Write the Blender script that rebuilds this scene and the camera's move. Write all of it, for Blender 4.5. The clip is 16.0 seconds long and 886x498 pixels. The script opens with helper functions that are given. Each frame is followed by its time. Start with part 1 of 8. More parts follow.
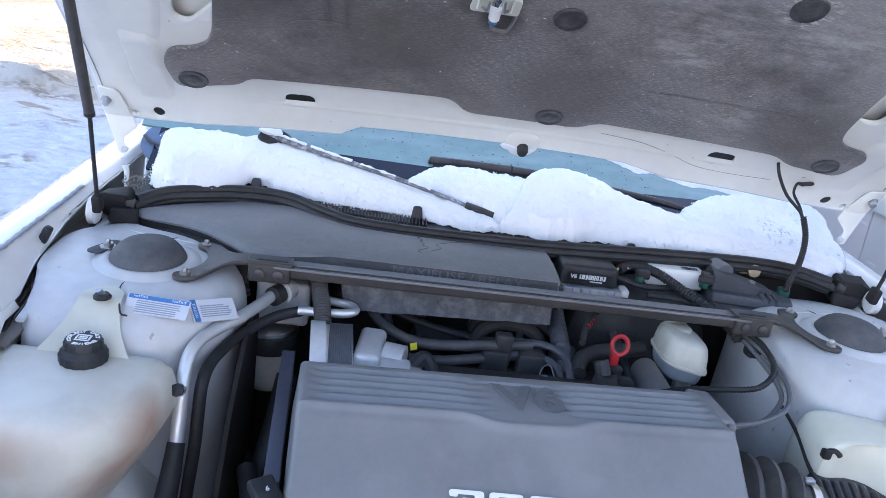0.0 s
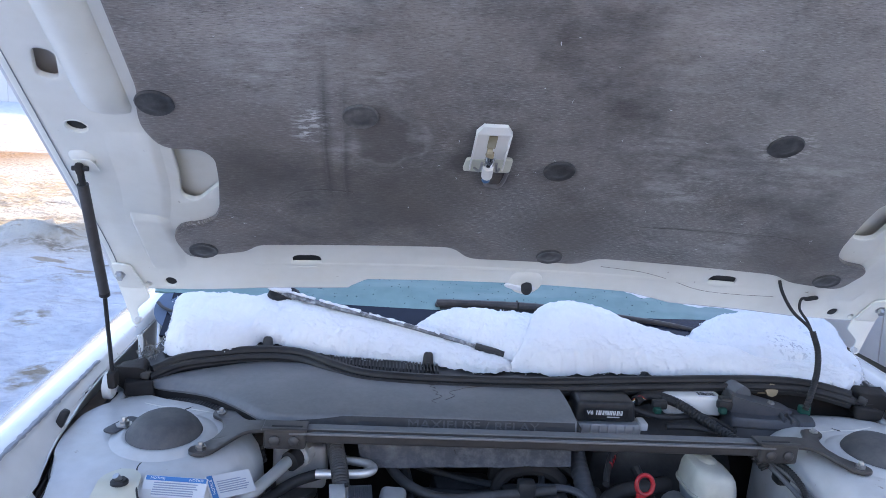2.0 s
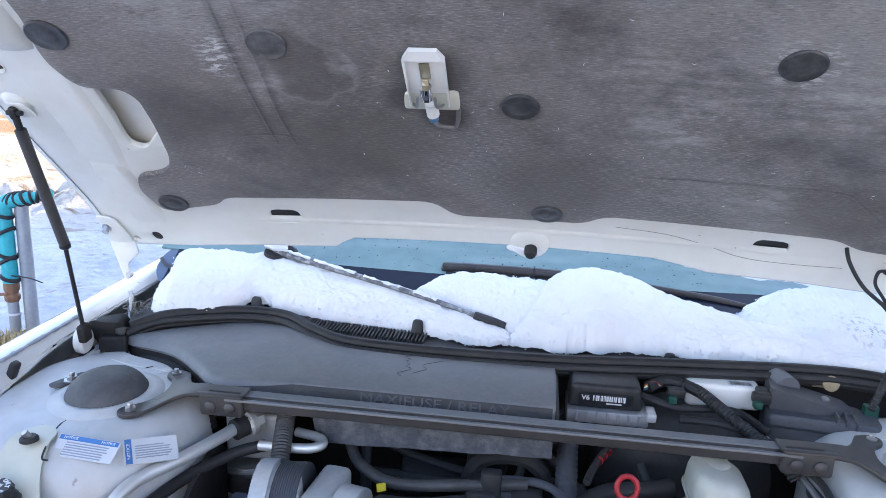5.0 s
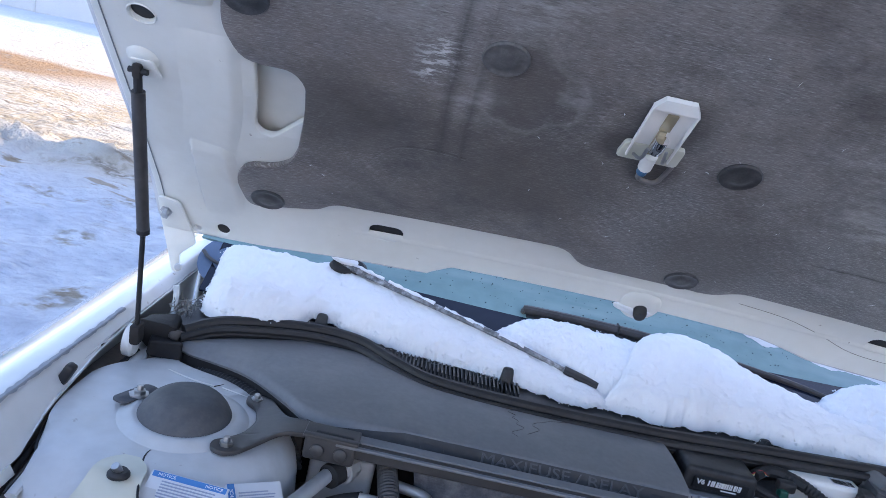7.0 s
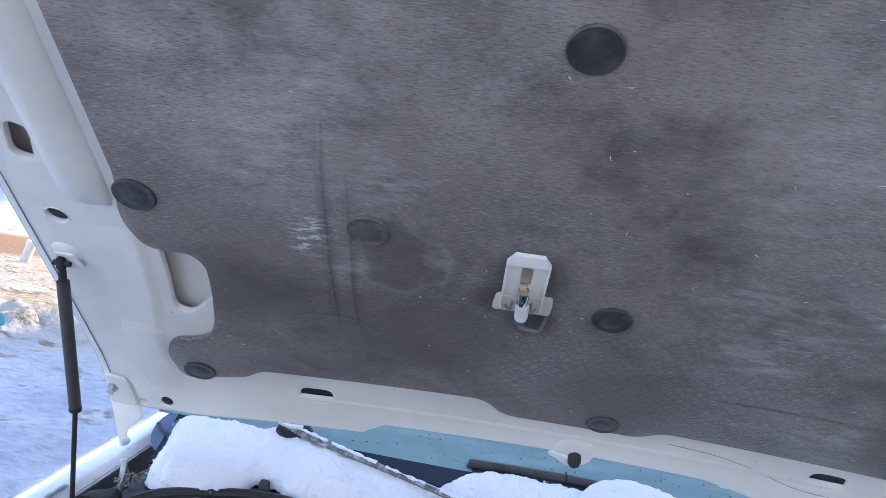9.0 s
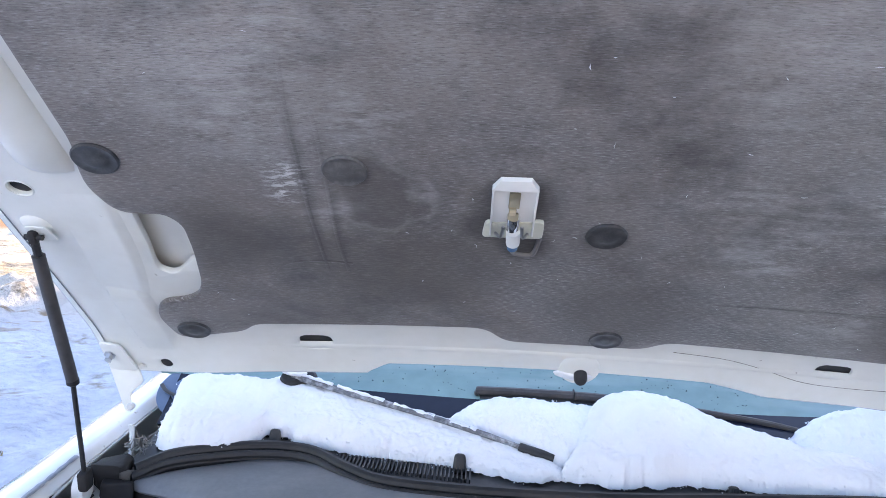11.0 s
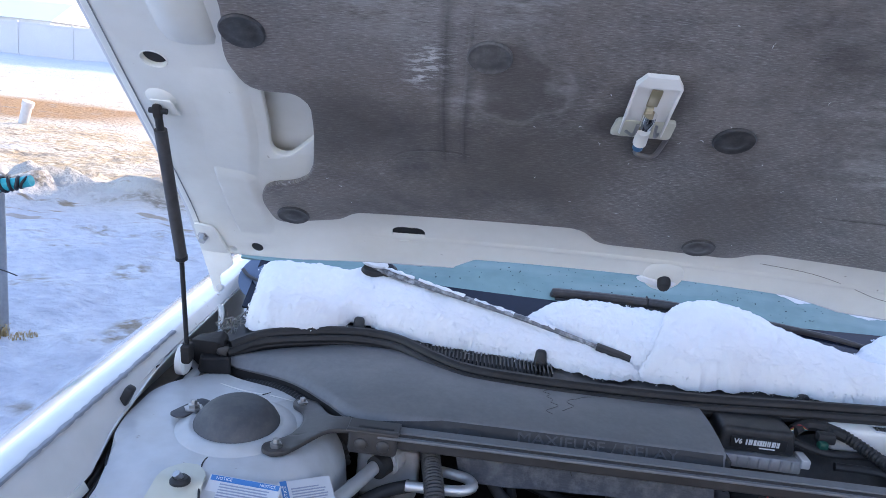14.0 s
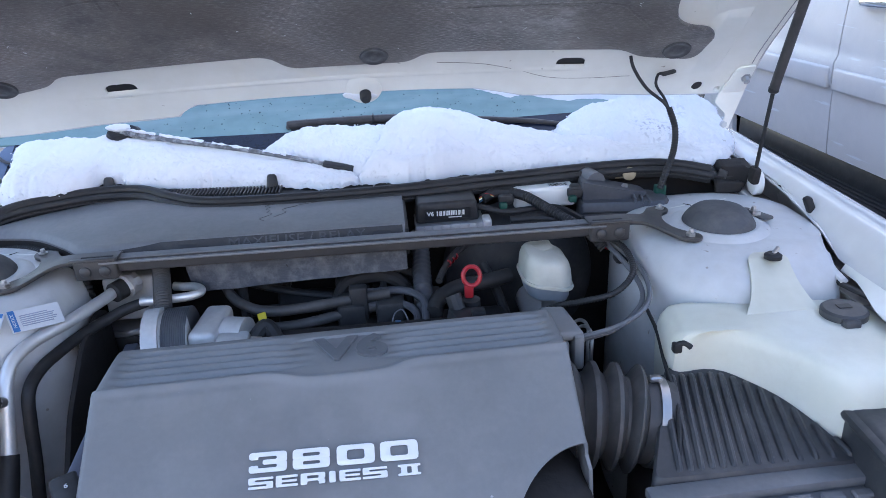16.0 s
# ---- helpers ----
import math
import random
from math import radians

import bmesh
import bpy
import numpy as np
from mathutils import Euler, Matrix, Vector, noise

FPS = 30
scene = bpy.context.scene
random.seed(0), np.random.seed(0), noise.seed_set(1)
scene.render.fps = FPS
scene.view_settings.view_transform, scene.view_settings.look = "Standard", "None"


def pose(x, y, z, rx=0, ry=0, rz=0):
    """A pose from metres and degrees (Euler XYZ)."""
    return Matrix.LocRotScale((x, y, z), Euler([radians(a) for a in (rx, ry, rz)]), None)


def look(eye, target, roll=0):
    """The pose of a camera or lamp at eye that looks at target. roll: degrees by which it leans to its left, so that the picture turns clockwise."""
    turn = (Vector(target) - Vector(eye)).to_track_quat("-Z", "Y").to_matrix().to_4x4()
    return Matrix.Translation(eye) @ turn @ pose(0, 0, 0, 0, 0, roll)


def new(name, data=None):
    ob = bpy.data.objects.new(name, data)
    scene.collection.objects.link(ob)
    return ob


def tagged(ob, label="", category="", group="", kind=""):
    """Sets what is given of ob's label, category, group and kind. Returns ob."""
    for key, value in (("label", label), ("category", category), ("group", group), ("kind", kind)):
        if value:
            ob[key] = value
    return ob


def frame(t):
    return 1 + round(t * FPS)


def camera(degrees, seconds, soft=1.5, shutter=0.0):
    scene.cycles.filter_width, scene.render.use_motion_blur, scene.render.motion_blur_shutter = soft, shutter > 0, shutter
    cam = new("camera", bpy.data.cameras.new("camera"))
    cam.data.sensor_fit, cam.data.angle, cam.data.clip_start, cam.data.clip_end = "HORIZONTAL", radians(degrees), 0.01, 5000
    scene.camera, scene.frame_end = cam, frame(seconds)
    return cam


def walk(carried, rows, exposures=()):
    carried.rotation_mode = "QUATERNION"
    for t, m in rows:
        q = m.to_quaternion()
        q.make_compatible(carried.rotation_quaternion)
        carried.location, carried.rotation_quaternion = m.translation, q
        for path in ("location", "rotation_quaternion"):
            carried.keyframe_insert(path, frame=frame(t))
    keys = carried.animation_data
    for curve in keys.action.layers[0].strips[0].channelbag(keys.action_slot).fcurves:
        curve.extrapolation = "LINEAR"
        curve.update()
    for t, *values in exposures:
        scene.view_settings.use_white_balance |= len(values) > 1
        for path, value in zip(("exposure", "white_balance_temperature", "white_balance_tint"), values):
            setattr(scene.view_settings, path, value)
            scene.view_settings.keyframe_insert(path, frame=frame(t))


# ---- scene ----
cam = camera(62.3, 16.0, 0.7)
PATH = [
    (0, (-0.245, 0.261, 1.318), (-0.034, 2.136, 0.656), 8.9),
    (0.5, (-0.271, 0.236, 1.271), (-0.217, 2.113, 0.583), 10.9),
    (1, (-0.242, 0.247, 1.306), (-0.118, 2.145, 0.688), 8.8),
    (1.5, (-0.251, 0.256, 1.347), (-0.116, 2.187, 0.846), 6.2),
    (2, (-0.247, 0.258, 1.38), (-0.09, 2.217, 1.009), 3.8),
    (2.5, (-0.224, 0.254, 1.375), (0.021, 2.212, 1.051), 2.6),
    (3, (-0.16, 0.26, 1.367), (0.126, 2.214, 1.051), 1.2),
    (3.5, (0.037, 0.318, 1.359), (0.26, 2.28, 1.042), -0.3),
    (4, (0.103, 0.343, 1.351), (0.169, 2.315, 1.027), -1.7),
    (4.5, (0.108, 0.379, 1.356), (0.047, 2.341, 0.971), -0.5),
    (5, (0.031, 0.408, 1.341), (-0.221, 2.336, 0.873), 2.2),
    (5.2, (0.0, 0.414, 1.331), (-0.291, 2.335, 0.854), 3.8),
    (7.3, (-0.337, 0.501, 1.325), (-0.272, 2.46, 0.929), 13.6),
    (7.5, (-0.332, 0.504, 1.326), (-0.279, 2.468, 0.949), 13.1),
    (8, (-0.279, 0.501, 1.339), (-0.256, 2.481, 1.057), 11.7),
    (8.5, (-0.184, 0.468, 1.35), (-0.225, 2.467, 1.306), 11.0),
    (8.6, (-0.179, 0.453, 1.355), (-0.229, 2.452, 1.334), 10.6),
    (8.7, (-0.156, 0.443, 1.365), (-0.257, 2.441, 1.343), 10.1),
    (10.8, (-0.135, 0.47, 1.376), (-0.234, 2.458, 1.18), 3.0),
    (11, (-0.143, 0.474, 1.374), (-0.244, 2.459, 1.151), 2.7),
    (11.5, (-0.188, 0.476, 1.368), (-0.323, 2.45, 1.075), 2.1),
    (12, (-0.211, 0.489, 1.365), (-0.352, 2.453, 1.013), 1.9),
    (12.5, (-0.205, 0.487, 1.363), (-0.344, 2.446, 0.985), 2.1),
    (13, (-0.203, 0.482, 1.369), (-0.323, 2.44, 0.978), 3.1),
    (13.5, (-0.224, 0.453, 1.346), (-0.328, 2.408, 0.94), 4.5),
    (14, (-0.282, 0.448, 1.339), (-0.366, 2.395, 0.889), 6.0),
    (14.5, (-0.307, 0.448, 1.319), (-0.356, 2.378, 0.795), 6.4),
    (15, (-0.229, 0.417, 1.312), (-0.24, 2.32, 0.696), 4.7),
    (15.5, (-0.05, 0.309, 1.32), (-0.042, 2.195, 0.654), -0.3),
    (16, (0.054, 0.265, 1.292), (0.184, 2.114, 0.543), -2.8),
]
walk(cam, [(t, look(eye, target, roll)) for t, eye, target, roll in PATH], [(0.0, 2.45, 6730, 19), (0.5, 2.3, 6530, 19), (2.0, 2.15, 6530, 19), (2.5, 2.18, 6470, 18), (3.0, 2.28, 6620, 18), (3.5, 2.45, 6830, 18), (5.0, 2.5, 6850, 18), (7.5, 1.97, 6320, 19), (8.5, 1.98, 6370, 19), (11.0, 2.42, 6870, 19), (11.5, 2.37, 6820, 19), (12.5, 2.07, 6520, 19), (13.0, 2.10, 6480, 19), (13.5, 2.20, 6440, 19), (14.0, 2.07, 6420, 19), (14.5, 1.95, 6380, 18), (15.5, 2.2, 6380, 18), (16.0, 2.3, 6530, 19)])

# ---------- light ----------
SUN_EL, SUN_AZ = 25.0, 38.0            # degrees up, degrees right of +y
world = bpy.data.worlds.new("sky")
scene.world = world
world.use_nodes = True
wn = world.node_tree.nodes
sky = wn.new("ShaderNodeTexSky")
sky.sky_type = "NISHITA"
sky.sun_disc = False
sky.sun_elevation, sky.sun_rotation = radians(SUN_EL), radians(SUN_AZ)
wn["Background"].inputs["Strength"].default_value = 0.15
world.node_tree.links.new(sky.outputs[0], wn["Background"].inputs["Color"])
sun = new("sun", bpy.data.lights.new("sun", "SUN"))
sun.data.energy, sun.data.angle, sun.data.color = 1.75, radians(0.5), (1.0, 0.86, 0.66)
sun_dir = Vector((math.sin(radians(SUN_AZ)) * math.cos(radians(SUN_EL)), math.cos(radians(SUN_AZ)) * math.cos(radians(SUN_EL)), math.sin(radians(SUN_EL))))
sun.matrix_world = look(sun_dir * 50, (0, 0, 0))


# ---------- materials ----------
def mat(name, c, c2=None, rough=0.5, metal=0.0, big=3.0, fine=60.0, mix=0.5, bump=0.1, dist=0.002, trans=0.0, spec=0.5,
        stretch=(1, 1, 1), coords="Object", rough_var=0.1, coat=0.0, sub=0.0, ior=1.45, sheen=0.0, dust=None, dust_amt=0.0, grain=0.16):
    """A surface with variation at two scales: c and c2 mixed by coarse noise, fine grain in bump and roughness, dust in patches."""
    m = bpy.data.materials.new(name)
    m.use_nodes = True
    nt = m.node_tree
    n, l = nt.nodes, nt.links
    b = n["Principled BSDF"]
    tc, mp = n.new("ShaderNodeTexCoord"), n.new("ShaderNodeMapping")
    l.new(tc.outputs[coords], mp.inputs[0])
    mp.inputs["Scale"].default_value = stretch
    n1, n2 = n.new("ShaderNodeTexNoise"), n.new("ShaderNodeTexNoise")
    for k, s, d in ((n1, big, 6), (n2, fine, 4)):
        k.inputs["Scale"].default_value, k.inputs["Detail"].default_value = s, d
        l.new(mp.outputs[0], k.inputs["Vector"])
    c2 = c2 or tuple(0.75 * v for v in c)
    r1 = n.new("ShaderNodeMapRange")
    r1.inputs[1].default_value, r1.inputs[2].default_value = 0.5 - 0.5 * mix, 0.5 + 0.5 * mix
    l.new(n1.outputs["Fac"], r1.inputs[0])
    mx = n.new("ShaderNodeMix")
    mx.data_type = "RGBA"
    mx.inputs[6].default_value, mx.inputs[7].default_value = (*c, 1), (*c2, 1)
    l.new(r1.outputs[0], mx.inputs[0])
    out = mx.outputs[2]
    g = n.new("ShaderNodeMix")
    g.data_type, g.blend_type = "RGBA", "OVERLAY"
    g.inputs[0].default_value = grain
    l.new(out, g.inputs[6])
    gr = n.new("ShaderNodeMapRange")
    gr.inputs[1].default_value, gr.inputs[2].default_value, gr.inputs[3].default_value, gr.inputs[4].default_value = 0.3, 0.7, 0.3, 0.7
    l.new(n2.outputs["Fac"], gr.inputs[0])
    l.new(gr.outputs[0], g.inputs[7])
    out = g.outputs[2]
    if dust:
        n3, r3, d3 = n.new("ShaderNodeTexNoise"), n.new("ShaderNodeMapRange"), n.new("ShaderNodeMix")
        n3.inputs["Scale"].default_value, n3.inputs["Detail"].default_value, n3.inputs["Roughness"].default_value = big * 2.7, 10, 0.7
        l.new(tc.outputs[coords], n3.inputs["Vector"])
        r3.inputs[1].default_value, r3.inputs[2].default_value, r3.inputs[4].default_value = 0.45, 0.75, dust_amt
        l.new(n3.outputs["Fac"], r3.inputs[0])
        d3.data_type = "RGBA"
        d3.inputs[7].default_value = (*dust, 1)
        l.new(r3.outputs[0], d3.inputs[0])
        l.new(out, d3.inputs[6])
        out = d3.outputs[2]
    l.new(out, b.inputs["Base Color"])
    rr = n.new("ShaderNodeMapRange")
    rr.inputs[3].default_value, rr.inputs[4].default_value = max(0.02, rough - rough_var), min(1, rough + rough_var)
    l.new(n1.outputs["Fac"], rr.inputs[0])
    l.new(rr.outputs[0], b.inputs["Roughness"])
    if bump:
        bp = n.new("ShaderNodeBump")
        bp.inputs["Strength"].default_value, bp.inputs["Distance"].default_value = bump, dist
        l.new(n2.outputs["Fac"], bp.inputs["Height"])
        l.new(bp.outputs[0], b.inputs["Normal"])
    b.inputs["Metallic"].default_value = metal
    b.inputs["Specular IOR Level"].default_value = spec
    b.inputs["Transmission Weight"].default_value = trans
    b.inputs["IOR"].default_value = ior
    b.inputs["Coat Weight"].default_value = coat
    b.inputs["Coat Roughness"].default_value = 0.08
    b.inputs["Sheen Weight"].default_value = sheen
    if sub:
        b.inputs["Subsurface Weight"].default_value = sub
        b.inputs["Subsurface Radius"].default_value = (0.02, 0.02, 0.02)
    return m


WHITE = mat("white_paint", (0.66, 0.655, 0.64), (0.61, 0.605, 0.59), 0.26, big=4, fine=25, bump=0.02, coat=0.9, dust=(0.48, 0.43, 0.36), dust_amt=0.12)
WHITE_IN = mat("white_primer_paint", (0.775, 0.775, 0.725), (0.725, 0.725, 0.675), 0.38, big=5, fine=40, bump=0.03, coat=0.25, dust=(0.48, 0.42, 0.34), dust_amt=0.12)


CLIPD = mat("grimy_retainer_plastic", (0.085, 0.082, 0.082), (0.13, 0.125, 0.12), 0.6, big=20, fine=150, bump=0.1, dust=(0.3, 0.29, 0.28), dust_amt=0.5)


def speckle(m, color, scale, lo, hi, amt, stretch=(1, 1, 1), detail=3):
    """Small dirt marks over a surface's colour."""
    n, l = m.node_tree.nodes, m.node_tree.links
    b = n["Principled BSDF"]
    col = b.inputs["Base Color"].links[0].from_socket
    tc, mp, t, r, mx = (n.new(k) for k in ("ShaderNodeTexCoord", "ShaderNodeMapping", "ShaderNodeTexNoise", "ShaderNodeMapRange", "ShaderNodeMix"))
    mp.inputs["Scale"].default_value = stretch
    l.new(tc.outputs["Object"], mp.inputs[0])
    l.new(mp.outputs[0], t.inputs["Vector"])
    t.inputs["Scale"].default_value, t.inputs["Detail"].default_value = scale, detail
    r.inputs[1].default_value, r.inputs[2].default_value, r.inputs[4].default_value = lo, hi, amt
    l.new(t.outputs["Fac"], r.inputs[0])
    mx.data_type = "RGBA"
    mx.inputs[7].default_value = (*color, 1)
    l.new(r.outputs[0], mx.inputs[0])
    l.new(col, mx.inputs[6])
    l.new(mx.outputs[2], b.inputs["Base Color"])


speckle(WHITE_IN, (0.16, 0.12, 0.08), 55, 0.73, 0.77, 0.6)
speckle(WHITE_IN, (0.42, 0.36, 0.28), 9, 0.62, 0.82, 0.25, (1, 1, 0.4), 8)
speckle(WHITE, (0.25, 0.2, 0.15), 45, 0.72, 0.78, 0.6)
# the car's white again, darkened to paint in the bay's shade, with real dust
TOWERM = mat("shaded_dusty_white_paint", (0.58, 0.59, 0.595), (0.50, 0.512, 0.518), 0.42, big=6, fine=40, bump=0.04, coat=0.12, dust=(0.40, 0.37, 0.32), dust_amt=0.3)
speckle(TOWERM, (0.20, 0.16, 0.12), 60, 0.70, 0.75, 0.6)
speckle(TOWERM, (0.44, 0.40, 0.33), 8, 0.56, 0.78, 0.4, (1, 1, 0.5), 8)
CLIPM = mat("dusty_retainer_plastic", (0.030, 0.030, 0.033), (0.055, 0.054, 0.054), 0.42, big=20, fine=150, bump=0.1, dust=(0.26, 0.25, 0.25), dust_amt=0.3)
BLACK = mat("black_plastic", (0.020, 0.021, 0.023), (0.036, 0.036, 0.038), 0.45, big=8, fine=150, bump=0.15, dist=0.001, dust=(0.28, 0.27, 0.25), dust_amt=0.12, spec=0.35)
DUSTY = mat("dusty_grey_plastic", (0.182, 0.187, 0.190), (0.222, 0.225, 0.226), 0.46, big=4, fine=160, bump=0.08, dist=0.001, dust=(0.34, 0.33, 0.32), dust_amt=0.3, grain=0.06)
speckle(DUSTY, (0.30, 0.30, 0.305), 4.5, 0.50, 0.68, 0.45, (1, 1.4, 1), 4)
speckle(DUSTY, (0.12, 0.12, 0.125), 3.5, 0.54, 0.70, 0.5, (1.5, 1, 1), 5)
speckle(DUSTY, (0.55, 0.55, 0.55), 90, 0.755, 0.775, 0.7)
FUSEM = mat("matt_dark_plastic", (0.125, 0.130, 0.140), (0.165, 0.168, 0.175), 0.45, big=5, fine=140, bump=0.08, dist=0.001, dust=(0.30, 0.29, 0.28), dust_amt=0.3)
DARKM = mat("dark_moulded_plastic", (0.036, 0.038, 0.043), (0.058, 0.059, 0.063), 0.45, big=6, fine=120, bump=0.12, dist=0.001, dust=(0.25, 0.24, 0.22), dust_amt=0.2)
WIPM = mat("frosted_wiper_arm", (0.06, 0.06, 0.065), (0.16, 0.165, 0.18), 0.6, big=30, fine=200, bump=0.3, dust=(0.7, 0.72, 0.75), dust_amt=0.7)
CAPM = mat("dusty_cap_rubber", (0.062, 0.064, 0.070), (0.092, 0.094, 0.10), 0.68, big=14, fine=120, bump=0.1, dust=(0.22, 0.2, 0.18), dust_amt=0.3)
BOOT = mat("dusty_boot_rubber", (0.045, 0.044, 0.045), (0.065, 0.063, 0.062), 0.5, big=10, fine=120, bump=0.1, dust=(0.2, 0.19, 0.18), dust_amt=0.3)
GUARD = mat("belt_guard_plastic", (0.085, 0.095, 0.13), (0.06, 0.066, 0.09), 0.4, big=8, fine=120, bump=0.1)
RUBBER = mat("black_rubber", (0.018, 0.018, 0.02), (0.036, 0.036, 0.037), 0.5, big=10, fine=90, bump=0.2, dist=0.001, dust=(0.2, 0.19, 0.17), dust_amt=0.08, spec=0.3)
# greasy metal, and the dark sheets that paint in shade in the bay
PIT = mat("greasy_metal_and_shade", (0.018, 0.018, 0.020), (0.042, 0.038, 0.036), 0.7, big=9, fine=60, bump=0.4, dist=0.004, spec=0.2)
STEEL = mat("dull_steel", (0.5, 0.5, 0.5), (0.35, 0.34, 0.33), 0.35, 0.9, big=12, fine=90, bump=0.1)
ALU = mat("cast_aluminium", (0.66, 0.66, 0.66), (0.52, 0.52, 0.51), 0.55, 0.35, big=10, fine=110, bump=0.25)
TUBE_ALU = mat("brushed_aluminium_tube", (0.78, 0.78, 0.77), (0.64, 0.64, 0.63), 0.42, 0.55, big=14, fine=80, bump=0.08)
BARPAINT = mat("worn_black_bar_paint", (0.034, 0.032, 0.032), (0.058, 0.054, 0.052), 0.38, big=7, fine=80, bump=0.1, dust=(0.17, 0.15, 0.14), dust_amt=0.15)
TANK = mat("milky_tank_plastic", (0.70, 0.685, 0.61), (0.62, 0.59, 0.50), 0.40, big=5, fine=30, mix=0.5, bump=0.04, sub=0.2, dust=(0.48, 0.38, 0.29), dust_amt=0.35)
BOWL = mat("grey_translucent_plastic", (0.27, 0.31, 0.35), (0.21, 0.245, 0.28), 0.3, big=8, fine=60, bump=0.04, sub=0.2)
RESW = mat("aged_reservoir_plastic", (0.52, 0.53, 0.48), (0.44, 0.44, 0.38), 0.4, big=9, fine=60, bump=0.06, sub=0.2, dust=(0.38, 0.36, 0.30), dust_amt=0.4)
TANKTAB = mat("thin_milky_plastic", (0.62, 0.61, 0.51), (0.56, 0.55, 0.46), 0.4, big=8, fine=40, bump=0.04, sub=0.2)
TANK_W = mat("clear_milky_tank_plastic", (0.72, 0.73, 0.66), (0.68, 0.66, 0.52), 0.4, big=5, fine=40, mix=0.35, bump=0.06, sub=0.25, dust=(0.50, 0.46, 0.36), dust_amt=0.35)


def stain(m, color, a, b_, r, amt, scale=22):
    """A blotchy stain along the line from a to b_, fading out at the distance r."""
    n, l = m.node_tree.nodes, m.node_tree.links
    sh = n["Principled BSDF"]
    col = sh.inputs["Base Color"].links[0].from_socket
    a, b_ = Vector(a), Vector(b_)
    tc, sub, dot, cl, sc, dist, w, ad, rg, mx = (n.new("ShaderNode" + k) for k in ("TexCoord", "VectorMath", "VectorMath", "Clamp", "VectorMath", "VectorMath", "TexNoise", "Math", "MapRange", "Mix"))
    sub.operation, dot.operation, sc.operation, dist.operation, ad.operation, mx.data_type = "SUBTRACT", "DOT_PRODUCT", "SCALE", "DISTANCE", "MULTIPLY_ADD", "RGBA"
    l.new(tc.outputs["Object"], sub.inputs[0])
    sub.inputs[1].default_value = a
    l.new(sub.outputs[0], dot.inputs[0])
    dot.inputs[1].default_value = (b_ - a) / (b_ - a).length_squared
    l.new(dot.outputs["Value"], cl.inputs["Value"])
    sc.inputs[0].default_value = b_ - a
    l.new(cl.outputs[0], sc.inputs["Scale"])
    l.new(sub.outputs[0], dist.inputs[0])
    l.new(sc.outputs[0], dist.inputs[1])
    w.inputs["Scale"].default_value, w.inputs["Detail"].default_value = scale, 6
    l.new(tc.outputs["Object"], w.inputs["Vector"])
    l.new(w.outputs["Fac"], ad.inputs[0])
    ad.inputs[1].default_value = r
    l.new(dist.outputs["Value"], ad.inputs[2])
    rg.inputs[1].default_value, rg.inputs[2].default_value, rg.inputs[3].default_value, rg.inputs[4].default_value = r * 0.45, r * 1.45, amt, 0
    l.new(ad.outputs[0], rg.inputs[0])
    l.new(rg.outputs[0], mx.inputs[0])
    mx.inputs[7].default_value = (*color, 1)
    l.new(col, mx.inputs[6])
    l.new(mx.outputs[2], sh.inputs["Base Color"])


stain(TANK, (0.33, 0.17, 0.11), (-0.468, 1.02, 0.79), (-0.520, 0.945, 0.70), 0.055, 0.75)
stain(TANK, (0.40, 0.25, 0.17), (-0.70, 0.95, 0.78), (-0.60, 0.94, 0.79), 0.05, 0.45)
stain(TANK, (0.30, 0.13, 0.09), (-0.71, 0.95, 0.60), (-0.66, 0.945, 0.58), 0.09, 0.8)
SNOW = mat("snow", (0.80, 0.81, 0.83), (0.75, 0.765, 0.79), 0.65, big=22, fine=420, bump=0.35, dist=0.0015, sub=0.35, grain=0.05)
RED = mat("red_plastic", (0.42, 0.022, 0.03), None, 0.35, bump=0.03)
YELLOW = mat("yellow_tag", (0.75, 0.60, 0.03), None, 0.5, bump=0.02)
BLUEP = mat("blue_plastic", (0.05, 0.17, 0.33), None, 0.4, bump=0.02)
GREENP = mat("green_connector", (0.008, 0.085, 0.062), None, 0.45, bump=0.02)
PAPER = mat("sticker_paper", (0.78, 0.80, 0.82), (0.72, 0.74, 0.77), 0.45, bump=0.02)
INK_BLUE = mat("blue_ink", (0.06, 0.22, 0.52), None, 0.45, bump=0)
INK_GREY = mat("grey_ink", (0.32, 0.36, 0.45), None, 0.5, bump=0)
INK_WHITE = mat("white_ink", (0.85, 0.85, 0.85), (0.78, 0.78, 0.78), 0.45, fine=200, bump=0.05)
INK_BLACK = mat("black_ink", (0.02, 0.02, 0.022), None, 0.5, bump=0)
LAMP_W = mat("aged_white_plastic", (0.84, 0.83, 0.80), (0.78, 0.77, 0.73), 0.4, big=8, bump=0.03)
BRASS = mat("tarnished_brass", (0.42, 0.36, 0.24), (0.3, 0.26, 0.18), 0.45, 0.6, bump=0.05)
VAN = mat("silver_paint", (0.80, 0.73, 0.685), (0.755, 0.69, 0.65), 0.34, 0.0, big=2, fine=400, bump=0.02, coat=0.3, dust=(0.42, 0.40, 0.38), dust_amt=0.2)
speckle(VAN, (0.93, 0.93, 0.94), 5, 0.66, 0.72, 0.6, (1, 0.8, 9), 4)
CUP = mat("shaded_silver_paint", (0.55, 0.54, 0.55), (0.5, 0.5, 0.51), 0.35, big=6, bump=0.02)
CHROME = mat("chrome", (0.85, 0.85, 0.86), (0.8, 0.8, 0.8), 0.08, 1.0, bump=0, rough_var=0.03)
# opaque blue, streaked paler
WGLASS = mat("blue_windshield", (0.15, 0.25, 0.25), (0.20, 0.31, 0.30), 0.12, big=2, fine=40, bump=0.0, rough_var=0.05)
